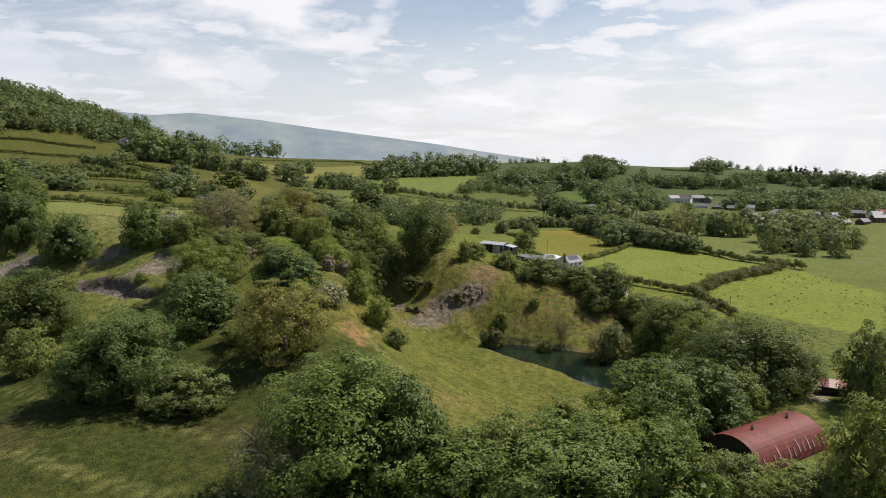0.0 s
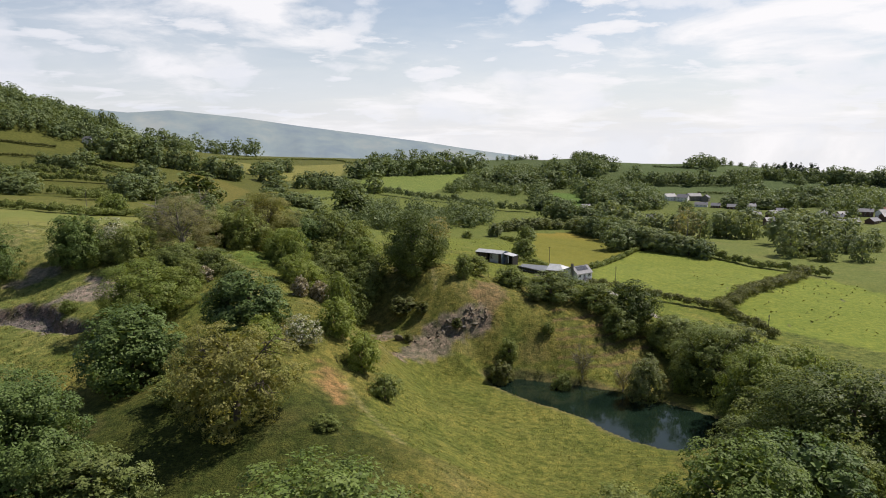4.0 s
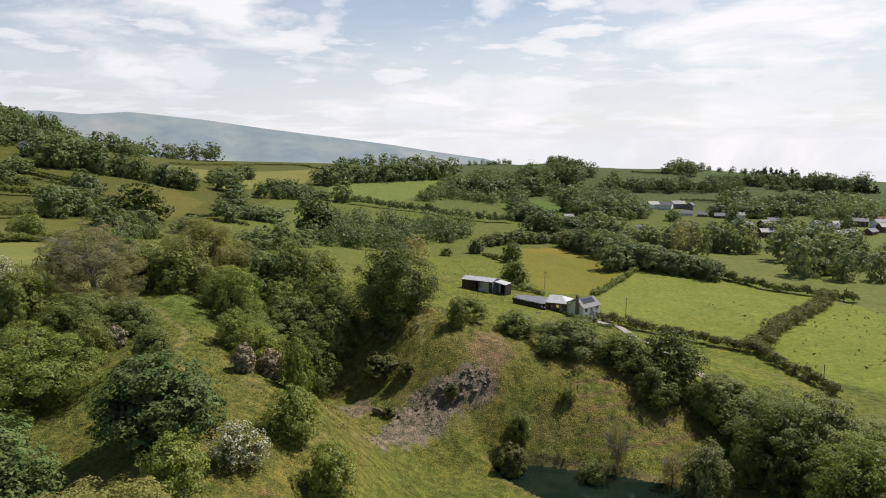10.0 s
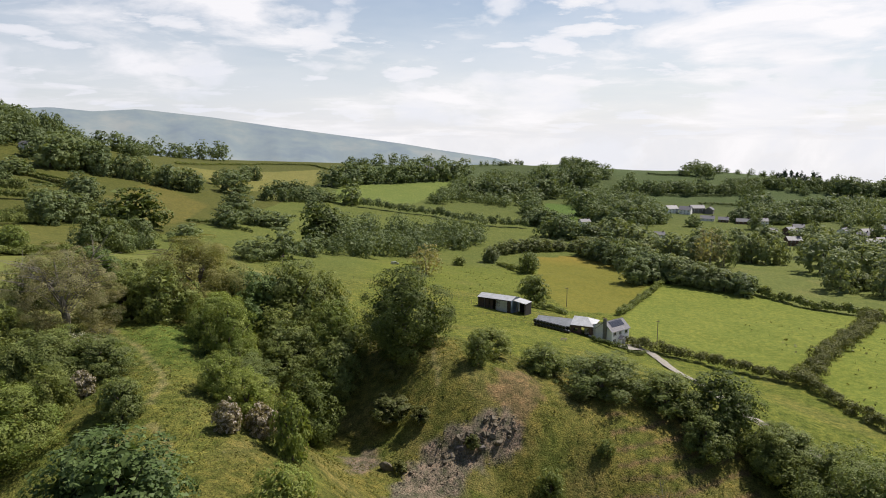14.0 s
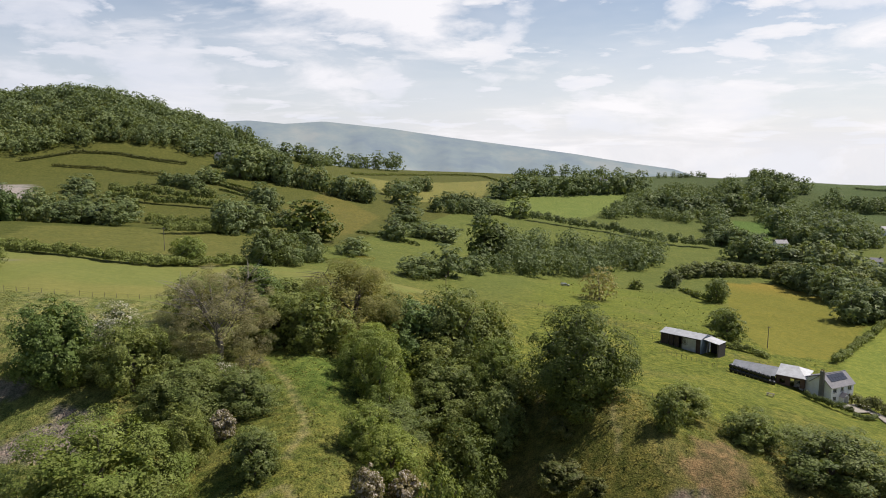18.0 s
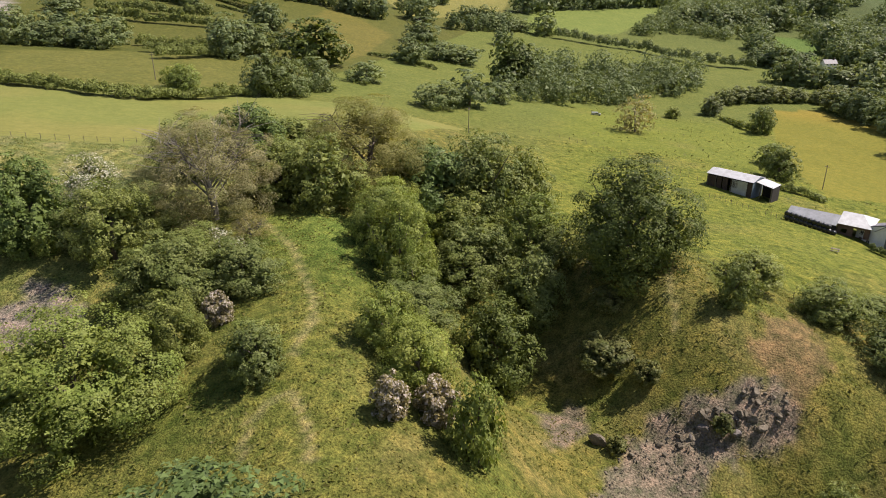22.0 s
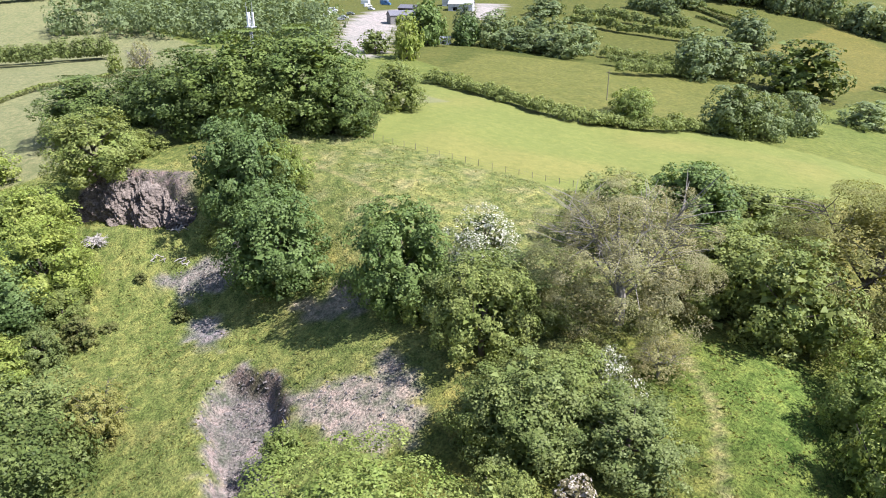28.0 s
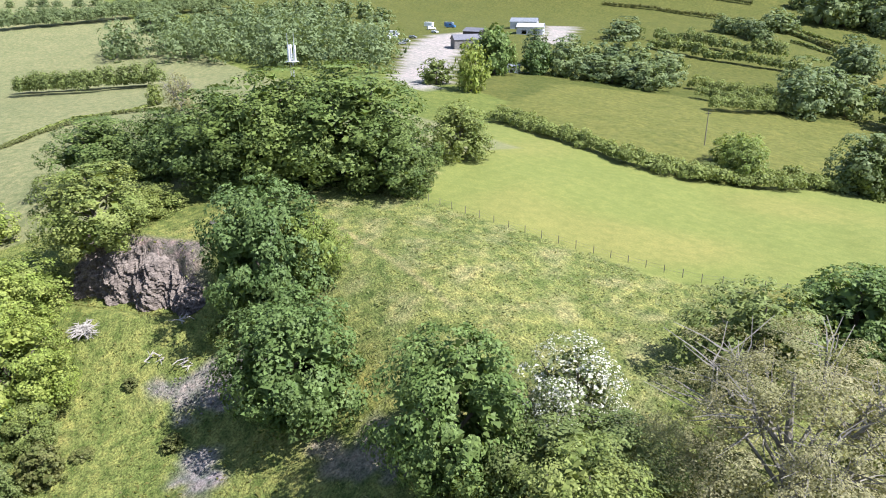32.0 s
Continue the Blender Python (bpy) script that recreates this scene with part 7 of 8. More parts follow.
tree("far", -336.4, 819.9, 13.0, 16.7, 800)
tree("far", -350.2, 869.0, 12.3, 18.9, 800)
tree("far", -220.2, 718.8, 12.5, 12.7, 800)
tree("far", -218.7, 739.8, 15.3, 12.1, 800)
tree("far", -217.2, 759.7, 12.5, 14.9, 800)
tree("far", -214.6, 781.3, 16.5, 16.1, 800)
tree("far", -212.9, 792.2, 16.5, 13.4, 800)
tree("far", -209.7, 813.9, 16.3, 14.7, 800)
hedge([(-323.8, 587.7), (-294.3, 571.3), (-279.8, 571.3)], 1.9, 1.6, "haw", 8, seed=66, leaf=0.9)
hedge([(-302.7, 833.1), (-296.9, 983.9), (-261.3, 1091.9), (-207.5, 1120.5), (-169.0, 1042.3)], 2.8, 2.3, "haw", 10, seed=67, leaf=0.9)
hedge([(-158.6, 470.1), (-143.8, 478.2), (-120.8, 471.0)], 2.3, 2.0, "haw", 10, seed=68, leaf=0.9)
tree("far", -115.3, 635.0, 15.0, 13.6, 800)
tree("far", 112.4, 978.9, 26.7, 22.0, 800)
tree("far", 129.6, 997.7, 32.1, 23.5, 800)
tree("far", 151.0, 1001.6, 22.6, 32.7, 800)
tree("far", 163.1, 998.3, 28.1, 23.2, 800)
tree("far", 171.8, 996.0, 29.3, 23.5, 800)
tree("far", 186.4, 991.4, 29.8, 30.7, 800)
tree("far", 135.5, 771.8, 27.7, 23.8, 800)
tree("far", 137.2, 737.4, 17.8, 21.3, 800)
tree("far", 139.9, 706.1, 18.5, 18.0, 800)
tree("far", 142.1, 699.9, 16.9, 19.6, 800)
tree("far", 149.1, 685.5, 16.0, 17.8, 800)
tree("far", 159.8, 698.3, 24.8, 24.6, 800)
tree("far", 166.2, 705.9, 19.0, 24.6, 800)
tree("far", 179.1, 721.5, 22.7, 19.7, 800)
tree("wil", 90.1, 522.2, 13.1, 18.0, 1700)
tree("wil", 95.5, 513.6, 14.2, 15.7, 1700)
tree("wil", 98.8, 509.6, 13.3, 16.0, 1700)
tree("wil", 104.3, 508.1, 11.7, 16.2, 1700)
tree("wil", 109.3, 507.2, 15.6, 13.6, 1700)
tree("wil", 113.9, 505.9, 15.5, 13.4, 1700)
tree("wil", 116.7, 505.5, 11.5, 12.7, 1700)
tree("wil", 123.0, 503.6, 12.7, 17.6, 1700)
tree("far", 75.4, 681.9, 11.7, 18.7, 800)
tree("far", 82.8, 678.2, 18.3, 17.3, 800)
tree("far", 87.1, 675.9, 16.7, 13.4, 800)
tree("far", 92.3, 673.5, 14.3, 13.7, 800)
tree("far", 97.5, 671.0, 13.5, 15.9, 800)
tree("far", 101.7, 668.6, 13.3, 14.9, 800)
hedge([(-212.0, 362.8), (-202.3, 389.6), (-196.8, 418.9)], 6.2, 6.0, "haw", 58, seed=73, leaf=0.52)
tree("far", -616.3, 186.6, 9.9, 11.2, 800)
tree("far", -617.1, 197.1, 9.4, 8.8, 800)
tree("far", -618.2, 207.1, 7.4, 8.3, 800)
tree("far", -619.0, 214.0, 9.2, 9.2, 800)
tree("far", -620.3, 224.6, 7.6, 11.8, 800)
tree("far", -621.6, 233.5, 8.5, 10.2, 800)
tree("far", -624.1, 246.6, 10.6, 10.4, 800)
tree("far", -625.3, 254.5, 9.3, 8.6, 800)
tree("far", -627.3, 265.4, 10.3, 11.7, 800)
tree("far", -629.0, 274.2, 10.5, 10.2, 800)
tree("far", -632.1, 292.3, 8.6, 9.6, 800)
tree("far", -633.4, 301.1, 10.9, 10.7, 800)
tree("far", -634.2, 315.4, 10.4, 10.5, 800)
tree("far", -634.5, 323.4, 9.5, 10.8, 800)
tree("far", -581.7, 331.7, 11.9, 15.8, 800)
tree("far", -579.4, 346.9, 9.4, 12.4, 800)
tree("far", -576.9, 358.7, 12.0, 12.0, 800)
tree("far", -572.1, 369.0, 10.5, 12.9, 800)
tree("far", -561.2, 378.8, 11.5, 16.4, 800)
tree("far", -547.2, 391.9, 12.5, 15.7, 800)
tree("far", -525.7, 398.6, 13.1, 13.2, 800)
tree("far", -504.6, 400.4, 8.8, 15.1, 800)
tree("far", -543.1, 257.4, 12.8, 17.9, 800)
tree("far", -549.4, 272.6, 11.4, 17.9, 800)
tree("far", -550.8, 290.8, 11.0, 13.2, 800)
tree("far", -547.7, 303.1, 10.6, 18.6, 800)
tree("far", -540.7, 315.0, 12.3, 15.7, 800)
tree("far", -517.7, 325.5, 13.0, 16.8, 800)
tree("far", -682.8, 194.1, 5.8, 6.2, 800)
tree("far", -680.2, 207.4, 6.6, 6.2, 800)
tree("far", -678.5, 215.1, 6.8, 8.9, 800)
tree("far", -677.0, 224.0, 4.7, 7.4, 800)
tree("far", -675.2, 238.3, 7.3, 8.6, 800)
tree("far", -674.9, 250.0, 6.0, 7.9, 800)
tree("far", -673.6, 266.6, 5.5, 7.5, 800)
tree("far", -672.8, 273.2, 6.8, 6.3, 800)
tree("far", -668.2, 292.1, 6.5, 8.2, 800)
tree("far", -666.3, 298.2, 5.7, 7.8, 800)
tree("far", -659.5, 316.4, 6.6, 7.3, 800)
tree("far", -653.1, 329.6, 7.0, 8.1, 800)
wood([(-495.6, 539.6), (-474.1, 550.9), (-465.6, 584.5), (-434.9, 616.4), (-407.7, 641.9), (-376.8, 656.1), (-393.2, 697.2), (-431.4, 694.6), (-476.0, 646.9), (-522.0, 628.9), (-558.2, 602.2)], 14, 15, "far")
tree("far", -489.1, 574.7, 10.8, 16.5, 800)
tree("far", -479.4, 588.1, 12.3, 15.2, 800)
tree("far", -465.4, 602.0, 13.8, 17.1, 800)
tree("far", -446.6, 616.0, 13.8, 13.2, 800)
tree("far", -438.9, 621.5, 12.1, 13.9, 800)
tree("far", -422.1, 632.0, 14.8, 13.4, 800)


# the eastern hillside above the village: groves, a belt of conifers and hedges
wood([(352, 958), (414, 954), (418, 976), (356, 982)], 14, 11, "far", "dark copse along a hillside field", 200, 61)
wood([(462, 1062), (494, 1000), (520, 948), (546, 912), (566, 922), (536, 968), (508, 1024), (482, 1078)], 15, 11, "pine", "dark belt of conifers along the skyline", 150, 62)
wood([(296, 730), (332, 716), (352, 760), (332, 800), (298, 790)], 15, 13, "far", "loose grove of trees above the village", 220, 63)
wood([(368, 712), (430, 690), (470, 790), (500, 880), (470, 900), (410, 812)], 16, 15, "far", "broken woodland on the hillside above the village", 220, 64)
for x, y, high, wide in ((362, 1074, 17, 21), (371, 1056, 16, 16), (228, 976, 17, 20), (214, 960, 14, 15), (246, 988, 14, 15), (311, 964, 19, 17), (336, 998, 20, 18), (183, 1176, 15, 13), (200, 1178, 18, 17), (167, 1072, 17, 16),
                         (184, 1073, 19, 17), (203, 1065, 17, 22), (454, 954, 11, 13), (476, 965, 10, 14), (275, 688, 16, 13), (262, 640, 12, 11), (286, 618, 13, 12), (312, 655, 12, 12), (344, 662, 13, 12), (352, 632, 12, 11), (300, 590, 12, 12), (382, 668, 15, 15)):
    tree("far", x, y, high, wide, 800)
for x, y, high, wide in ((236, 404, 17, 14), (246, 440, 13, 13), (270, 455, 15, 15)):
    tree("pale", x, y, high, wide, 1700)
hedge([(292, 1096), (337, 1078), (362, 1060)], 3.0, 3.0, "far", 10, "thin hedge on the eastern hillside", 71, 0.9)
hedge([(242, 968), (276, 962), (310, 962), (352, 956)], 4.0, 3.5, "far", 12, "thick hedge below the hillside field", 72, 0.9)
hedge([(336, 998), (400, 1010), (470, 1040)], 3.5, 3.5, "far", 10, "hedge crossing the upper hillside", 73, 0.9)
hedge([(300, 900), (370, 880), (440, 900)], 4.0, 4.0, "far", 12, "overgrown hedge on the hillside", 74, 0.9)


hedge([(-395.1, 172.0), (-376.2, 192.3), (-363.5, 221.7)], 9.0, 6.0, "haw", 40, "tall overgrown hedge between two western fields", 81, 0.7)
hedge([(-592.0, 179.8), (-595.9, 238.2), (-609.4, 285.4), (-623.5, 339.8)], 11.0, 9.0, "far", 30, "long belt of trees along the far western field", 82, 0.9)
hedge([(-283.4, 157.8), (-294.6, 172.8), (-301.0, 189.4), (-292.2, 204.2), (-284.1, 219.3)], 0.9, 1.4, "bush", 40, "low dark bank beside a curving field track", 83, 0.4)
hedge([(-472.5, 546.1), (-451.3, 582.7), (-426.1, 598.8), (-370.5, 619.9)], 2.8, 2.4, "bush", 16, "dark hedge across the western hillside", 84, 0.7)
hedge([(-444.9, 550.4), (-409.0, 566.0), (-334.6, 573.0), (-305.7, 565.7), (-257.3, 537.0)], 2.8, 2.4, "bush", 16, "dark hedge across the western hillside", 85, 0.7)


# ---- the hill farm, its yard and the village ----
def shed(x, y, turn, L, D, E, P, walls, roof, label, lift=0.0, name="farm_shed"):
    s = root_at(name, x, y, ground_z(x, y) - 0.3 + lift, turn, label, "shed" if name == "farm_shed" else "house")
    part("front_wall", *moved(wall_shape(L, E, 0.25, [(L * 0.2, 0.3, L * 0.18, E * 0.5), (L * 0.62, 0.3, L * 0.18, E * 0.5)]), -L / 2, -D / 2), walls, s)
    part("back_wall", *moved(wall_shape(L, E, 0.25), L / 2, D / 2, 0, 180), walls, s)
    for a, turn2 in ((-1, -90), (1, 90)):
        part("gable_wall", *moved(wall_shape(D - 0.5, E, 0.25, (), P), a * L / 2, -a * (D / 2 - 0.25), 0, turn2), walls, s)
    o = 0.35
    for y0, a in ((-D / 2 - o, 1), (D / 2 + o, -1)):
        slab("roof", (-a * (L / 2 + o), y0, E - 0.1), (a * (L / 2 + o), y0, E - 0.1), (a * (L / 2 + o), 0, E + P), (-a * (L / 2 + o), 0, E + P), 0.1, roof, s)
    return s


def house(x, y, turn, L=10.0, D=7.5, E=4.8, walls=None, roof=None, label="pale rendered village house with a grey pitched roof"):
    s = root_at("village_house", x, y, ground_z(x, y) - 0.3, turn, label, "house", "village houses")
    P = D * 0.36
    rows = (0.9, 3.2) if E > 4 else (0.9,)
    holes = [(L * k - 0.6, z, 1.2, 1.2) for k in (0.2, 0.5, 0.8) for z in rows]
    part("front_wall", *moved(wall_shape(L, E, 0.3, holes), -L / 2, -D / 2), walls, s)
    for hole in holes:
        w = part("window", *moved(wall_shape(1.2, 1.2, 0.05, [(0.1, 0.1, 0.45, 1.0), (0.65, 0.1, 0.45, 1.0)]), hole[0] - L / 2, -D / 2 + 0.1, hole[1]), WHITE, s)
        part("pane", *moved(wall_shape(1.2, 1.2, 0.02), hole[0] - L / 2, -D / 2 + 0.18, hole[1]), PANE, w)
    part("back_wall", *moved(wall_shape(L, E, 0.3), L / 2, D / 2, 0, 180), walls, s)
    for a, turn2 in ((-1, -90), (1, 90)):
        part("gable_wall", *moved(wall_shape(D - 0.6, E, 0.3, (), P), a * L / 2, -a * (D / 2 - 0.3), 0, turn2), walls, s)
    o = 0.4
    for y0, a in ((-D / 2 - o, 1), (D / 2 + o, -1)):
        slab("roof", (-a * (L / 2 + o), y0, E - 0.1), (a * (L / 2 + o), y0, E - 0.1), (a * (L / 2 + o), 0, E + P), (-a * (L / 2 + o), 0, E + P), 0.12, roof, s)
    box("chimney", (0.9, 0.7, 1.6), (L * 0.35, 0, E + P - 0.6), BRICK, s)
    return s


for i, (x, y, turn, L, D, E) in enumerate(((238, 812, 20, 13, 9, 5.2), (252, 806, -30, 12, 10, 5.0), (268, 818, 5, 15, 9, 5.6), (280, 812, 60, 10, 8, 4.8))):
    house(x, y, turn, L, D, E, WHITE if i < 2 else STONE, SLATE, "new large house with pale walls and slate roof" if i < 2 else "new stone-faced house with steep slate roof")
rng = random.Random(8)
for i, (x, y) in enumerate(((254, 748), (266, 738), (280, 725), (292, 712), (277, 664), (290, 655), (304, 668), (264, 596), (274, 588), (328, 640), (338, 630), (350, 646), (322, 592), (334, 598), (372, 648), (384, 640), (372, 612), (390, 618), (400, 660), (352, 600))):
    far_red = x > 395
    house(x, y, rng.uniform(-40, 40), rng.uniform(9, 13), 7.5, rng.choice((2.7, 4.8)), BRICK if i % 3 else WHITE, RED_PAINT if far_red else SLATE, "red-roofed brick house at the edge of the village" if far_red else "village house with dark slate roof among trees")
house(120, 686, 15, 9, 7, 4.6, WHITE, SLATE, "small white cottage half hidden by trees")
house(167, 618, -10, 8, 6.5, 4.6, WHITE, SLATE, "white cottage with a steep gable among trees")
house(-362, 660, -30, 12, 7.5, 4.8, WHITE, SLATE, "white hillside farmhouse under tall trees")
house(-30, 1130, 0, 16, 8, 4.8, WHITE, SLATE, "tiny distant white farm on the ridge")

shed(-386, 431, 40, 15, 9, 4.2, 1.9, TIN, TIN, "pale sheet-clad farm barn with white gable end")
shed(-407, 444, 40, 16, 9, 4.4, 2.0, TIN, GREY_TIN, "grey sheet-roofed barn behind the pale one")
shed(-371, 374, 70, 14, 8, 4.6, 2.4, STONE, SLATE, "old stone farm building with slate roof")
shed(-395, 398, 20, 12, 7, 3.6, 1.8, DARK, SLATE, "dark slate-roofed barn beside the yard")
shed(-300, 345, 35, 9, 4.5, 2.6, 0.8, WHITE, GREY_TIN, "low white store beside the farm drive")


def vehicle(x, y, turn, L, W, H, mat, label, kind):
    """A parked van or car: body with a raked front, windows and wheels."""
    c = root_at(kind, x, y, ground_z(x, y), turn, label, kind.replace("_", " "))
    side = [(-L / 2, 0.35), (L / 2, 0.35), (L / 2, H * 0.52), (L * 0.30, H * 0.60), (L * 0.16, H), (-L / 2 + 0.1, H), (-L / 2, H * 0.6)]
    n = len(side)
    v = [(a, -W / 2, b) for a, b in side] + [(a, W / 2, b) for a, b in side]
    f = [tuple(range(n)), tuple(range(2 * n - 1, n - 1, -1))] + [(i, n + i, n + (i + 1) % n, (i + 1) % n) for i in range(n)]
    part("body", v, f, mat, c)
    slab("windscreen", (L * 0.295, -W * 0.42, H * 0.63), (L * 0.295, W * 0.42, H * 0.63), (L * 0.18, W * 0.40, H * 0.96), (L * 0.18, -W * 0.40, H * 0.96), 0.03, PANE, c)
    for s in (-1, 1):
        box("side_window", (L * 0.26, 0.03, H * 0.26), (L * 0.02, s * (W / 2 + 0.005), H * 0.64), PANE, c)
        for k in (-0.32, 0.32):
            v, f = [], []
            limb(v, f, (k * L, s * (W / 2 - 0.2), 0.33), (k * L, s * (W / 2 + 0.02), 0.33), 0.33, 0.33, 12)
            f += [tuple(range(12, 24))]
            part("wheel", v, f, BALE, c)


PAINTS = [material("white_vehicle_paint", (0.75, 0.75, 0.75), 0.3, spec=0.5), material("silver_vehicle_paint", (0.45, 0.46, 0.48), 0.3, metal=0.5, spec=0.5), material("blue_vehicle_paint", (0.08, 0.20, 0.42), 0.35, spec=0.5)]
for x, y, turn, L, H, k, kind in ((-430, 366, 40, 5.4, 2.5, 0, "van"), (-421, 360, 60, 5.2, 2.4, 0, "van"), (-413, 368, 35, 4.4, 1.5, 1, "car"), (-404, 358, 20, 4.4, 1.5, 0, "car"), (-440, 398, 80, 5.2, 2.2, 0, "van"), (-441, 413, 30, 6.2, 2.8, 2, "van"), (-424, 390, 10, 4.4, 1.5, 0, "car"), (-398, 352, 65, 4.3, 1.5, 1, "car")):
    vehicle(x, y, turn, L, 1.9, H, PAINTS[k], ("white van" if k == 0 and kind == "van" else "blue lorry" if k == 2 else "pale car") + " parked in the farm yard", kind)
for x, y, turn, m in ((-450, 418, 25, BLUE_TIN), (-458, 408, 25, WHITE), (-416, 352, 40, WHITE)):
    c = root_at("container", x, y, ground_z(x, y), turn, "steel storage container in the farm yard", "container")
    box("body", (6.0, 2.4, 2.5), (0, 0, 0.1), m, c)
    for k in range(8):
        box("rib", (0.12, 0.06, 2.2), (-2.6 + k * 0.74, -1.22, 0.25), m, c)


vehicle(-33.4, 434.9, 10, 4.4, 1.8, 1.5, PAINTS[1], "silver car standing in the pasture", "car")


def picnic_table(x, y, turn):
    """A timber picnic table with fixed benches."""
    t = root_at("picnic_table", x, y, ground_z(x, y) + 0.1, turn, "weathered timber picnic table on the pasture", "picnic table")
    for k in range(4):
        box("plank", (1.9, 0.17, 0.05), (0, -0.29 + 0.19 * k, 0.74), TIMBER, t)
    for y0 in (-0.72, 0.72):
        box("bench", (1.9, 0.28, 0.05), (0, y0, 0.44), TIMBER, t)
    for x0 in (-0.65, 0.65):
        box("crossbeam", (0.08, 1.6, 0.09), (x0, 0, 0.35), TIMBER, t)
        for a in (-1, 1):
            v, f = [], []
            limb(v, f, (x0, a * 0.72, -0.1), (x0, a * 0.25, 0.74), 0.05, 0.05, 6)
            part("leg", v, f, TIMBER, t)


picnic_table(30.4, 266.6, -20)


def mast(x, y, high):
    """The phone mast that stands behind the grove: a lattice pole, panel aerials and whips."""
    m = root_at("phone_mast", x, y, ground_z(x, y) - 0.3, 25, "grey telephone mast with white panel aerials above the trees", "mast")
    v, f = [], []
    for k in range(3):
        w = 2 * math.pi * k / 3
        limb(v, f, (0.55 * math.cos(w), 0.55 * math.sin(w), 0), (0.35 * math.cos(w), 0.35 * math.sin(w), high - 2), 0.07, 0.05, 5)
        for j in range(11):
            z, u = j * (high - 2) / 11, 2 * math.pi * (k + 1) / 3
            limb(v, f, (0.5 * math.cos(w), 0.5 * math.sin(w), z), (0.48 * math.cos(u), 0.48 * math.sin(u), z + (high - 2) / 11), 0.03, 0.03, 4)
    part("lattice", v, f, TIN, m)
    for k in range(3):
        w = 2 * math.pi * k / 3 + 0.4
        box("panel_aerial", (0.5, 0.28, 3.4), (0.75 * math.cos(w), 0.75 * math.sin(w), high - 3.6), WHITE, m)
    for k in range(4):
        w = 2 * math.pi * k / 4
        v, f = [], []
        limb(v, f, (0.95 * math.cos(w), 0.95 * math.sin(w), high - 3), (0.95 * math.cos(w), 0.95 * math.sin(w), high + 2.2), 0.04, 0.025, 5)
        part("whip_aerial", v, f, TIN, m)
    box("platform", (2.2, 2.2, 0.12), (0, 0, high - 3.8), TIN, m)


mast(-213.1, 213.2, 56.6 - ground_z(-213.1, 213.2))


# ---- rocks, dead wood ----
def rock(x, y, size, seed, mat=None, tall=0.7, sink=0.25, label="angular grey boulder on the scree", z=None):
    """A broken boulder: a lump split flat along a few planes, with sharp edges."""
    rng = np.random.default_rng(seed)
    bm = bmesh.new()
    bmesh.ops.create_icosphere(bm, subdivisions=2 if size < 0.8 else 3, radius=1.25)
    cuts = rng.normal(0, 1, (9, 3))
    cuts /= np.linalg.norm(cuts, axis=1, keepdims=True)
    far = rng.uniform(0.35, 0.85, 9)
    for v in bm.verts:
        p = np.array(v.co) * (1 + 0.10 * rng.random())
        for n, d in zip(cuts, far):
            p = p - n * max(p @ n - d, 0)
        v.co = Vector((p + rng.normal(0, 0.025, 3)) * [size * rng.uniform(0.98, 1.02), size * 0.75, size * tall])
    me = bpy.data.meshes.new("boulder")
    bm.to_mesh(me)
    bm.free()
    me.materials.append(mat or ROCK)
    ob = new("boulder", me)
    ob.location = (x, y, (ground_z(x, y) if z is None else z) + size * tall * (0.5 - sink))
    ob.rotation_euler = (rng.uniform(-0.5, 0.5), rng.uniform(-0.5, 0.5), rng.uniform(0, 6))
    return tagged(ob, label, "boulder")


def stones(patch, count, small, large, seed, mat, label):
    """Loose stones over a patch of the plan, too many to count."""
    rng = np.random.default_rng(seed)
    xs, ys = np.array([p[0] for p in patch]), np.array([p[1] for p in patch])
    x, y = rng.uniform(xs.min(), xs.max(), count * 3), rng.uniform(ys.min(), ys.max(), count * 3)
    keep = inside(x, y, patch)
    x, y = x[keep][:count], y[keep][:count]
    z = height(x, y)
    base = np.array([[1, 0, 0], [0, 1, 0], [-1, 0, 0], [0, -1, 0], [0, 0, 1], [0, 0, -1]], float)
    tri = np.array([[0, 1, 4], [1, 2, 4], [2, 3, 4], [3, 0, 4], [1, 0, 5], [2, 1, 5], [3, 2, 5], [0, 3, 5]])
    n = len(x)
    size = small + (large - small) * rng.random(n) ** 3
    v = base[None] * rng.uniform(0.5, 1.2, (n, 6, 1)) * size[:, None, None] * [1, 1, 0.7] + rng.normal(0, 0.25, (n, 6, 3)) * size[:, None, None]
    v += np.stack([x, y, z + 0.1], 1)[:, None]
    f = (tri[None] + 6 * np.arange(n)[:, None, None]).reshape(-1, 3)
    ob = mesh_object("loose_stones", v.reshape(-1, 3).tolist(), f.tolist(), mat)
    tagged(ob, label, "stones", kind="stuff")


rng = random.Random(12)
for i in range(74):
    s = rng.random()
    x = -6.0 + 14.0 * s + rng.uniform(-1.2, 1.2)
    y = 190.2 + 3.0 * s + rng.uniform(-1.8, 2.0) + (1.6 if s > 0.55 else 0)
    rock(x, y, rng.uniform(0.25, 0.5) + 0.55 * rng.random() ** 3, 40 + i, PALE_ROCK if i % 9 == 0 else ROCK, rng.uniform(0.6, 1.0), 0.42, "broken dark rock in the quarry outcrop")
stones(SCREE_E, 1700, 0.06, 0.26, 3, ROCK, "loose brown scree below the outcrop")
stones(PIT, 1300, 0.07, 0.34, 4, PALE_ROCK, "loose grey stones on the pit floor")
stones(SCREE_W3, 500, 0.07, 0.3, 5, PALE_ROCK, "loose grey stones on the quarry floor")
stones(SCREE_W2, 350, 0.07, 0.3, 6, PALE_ROCK, "pale loose stones on the worn bank")
rock(-18.4, 187.8, 1.3, 7, ROCK, 0.8, 0.2)
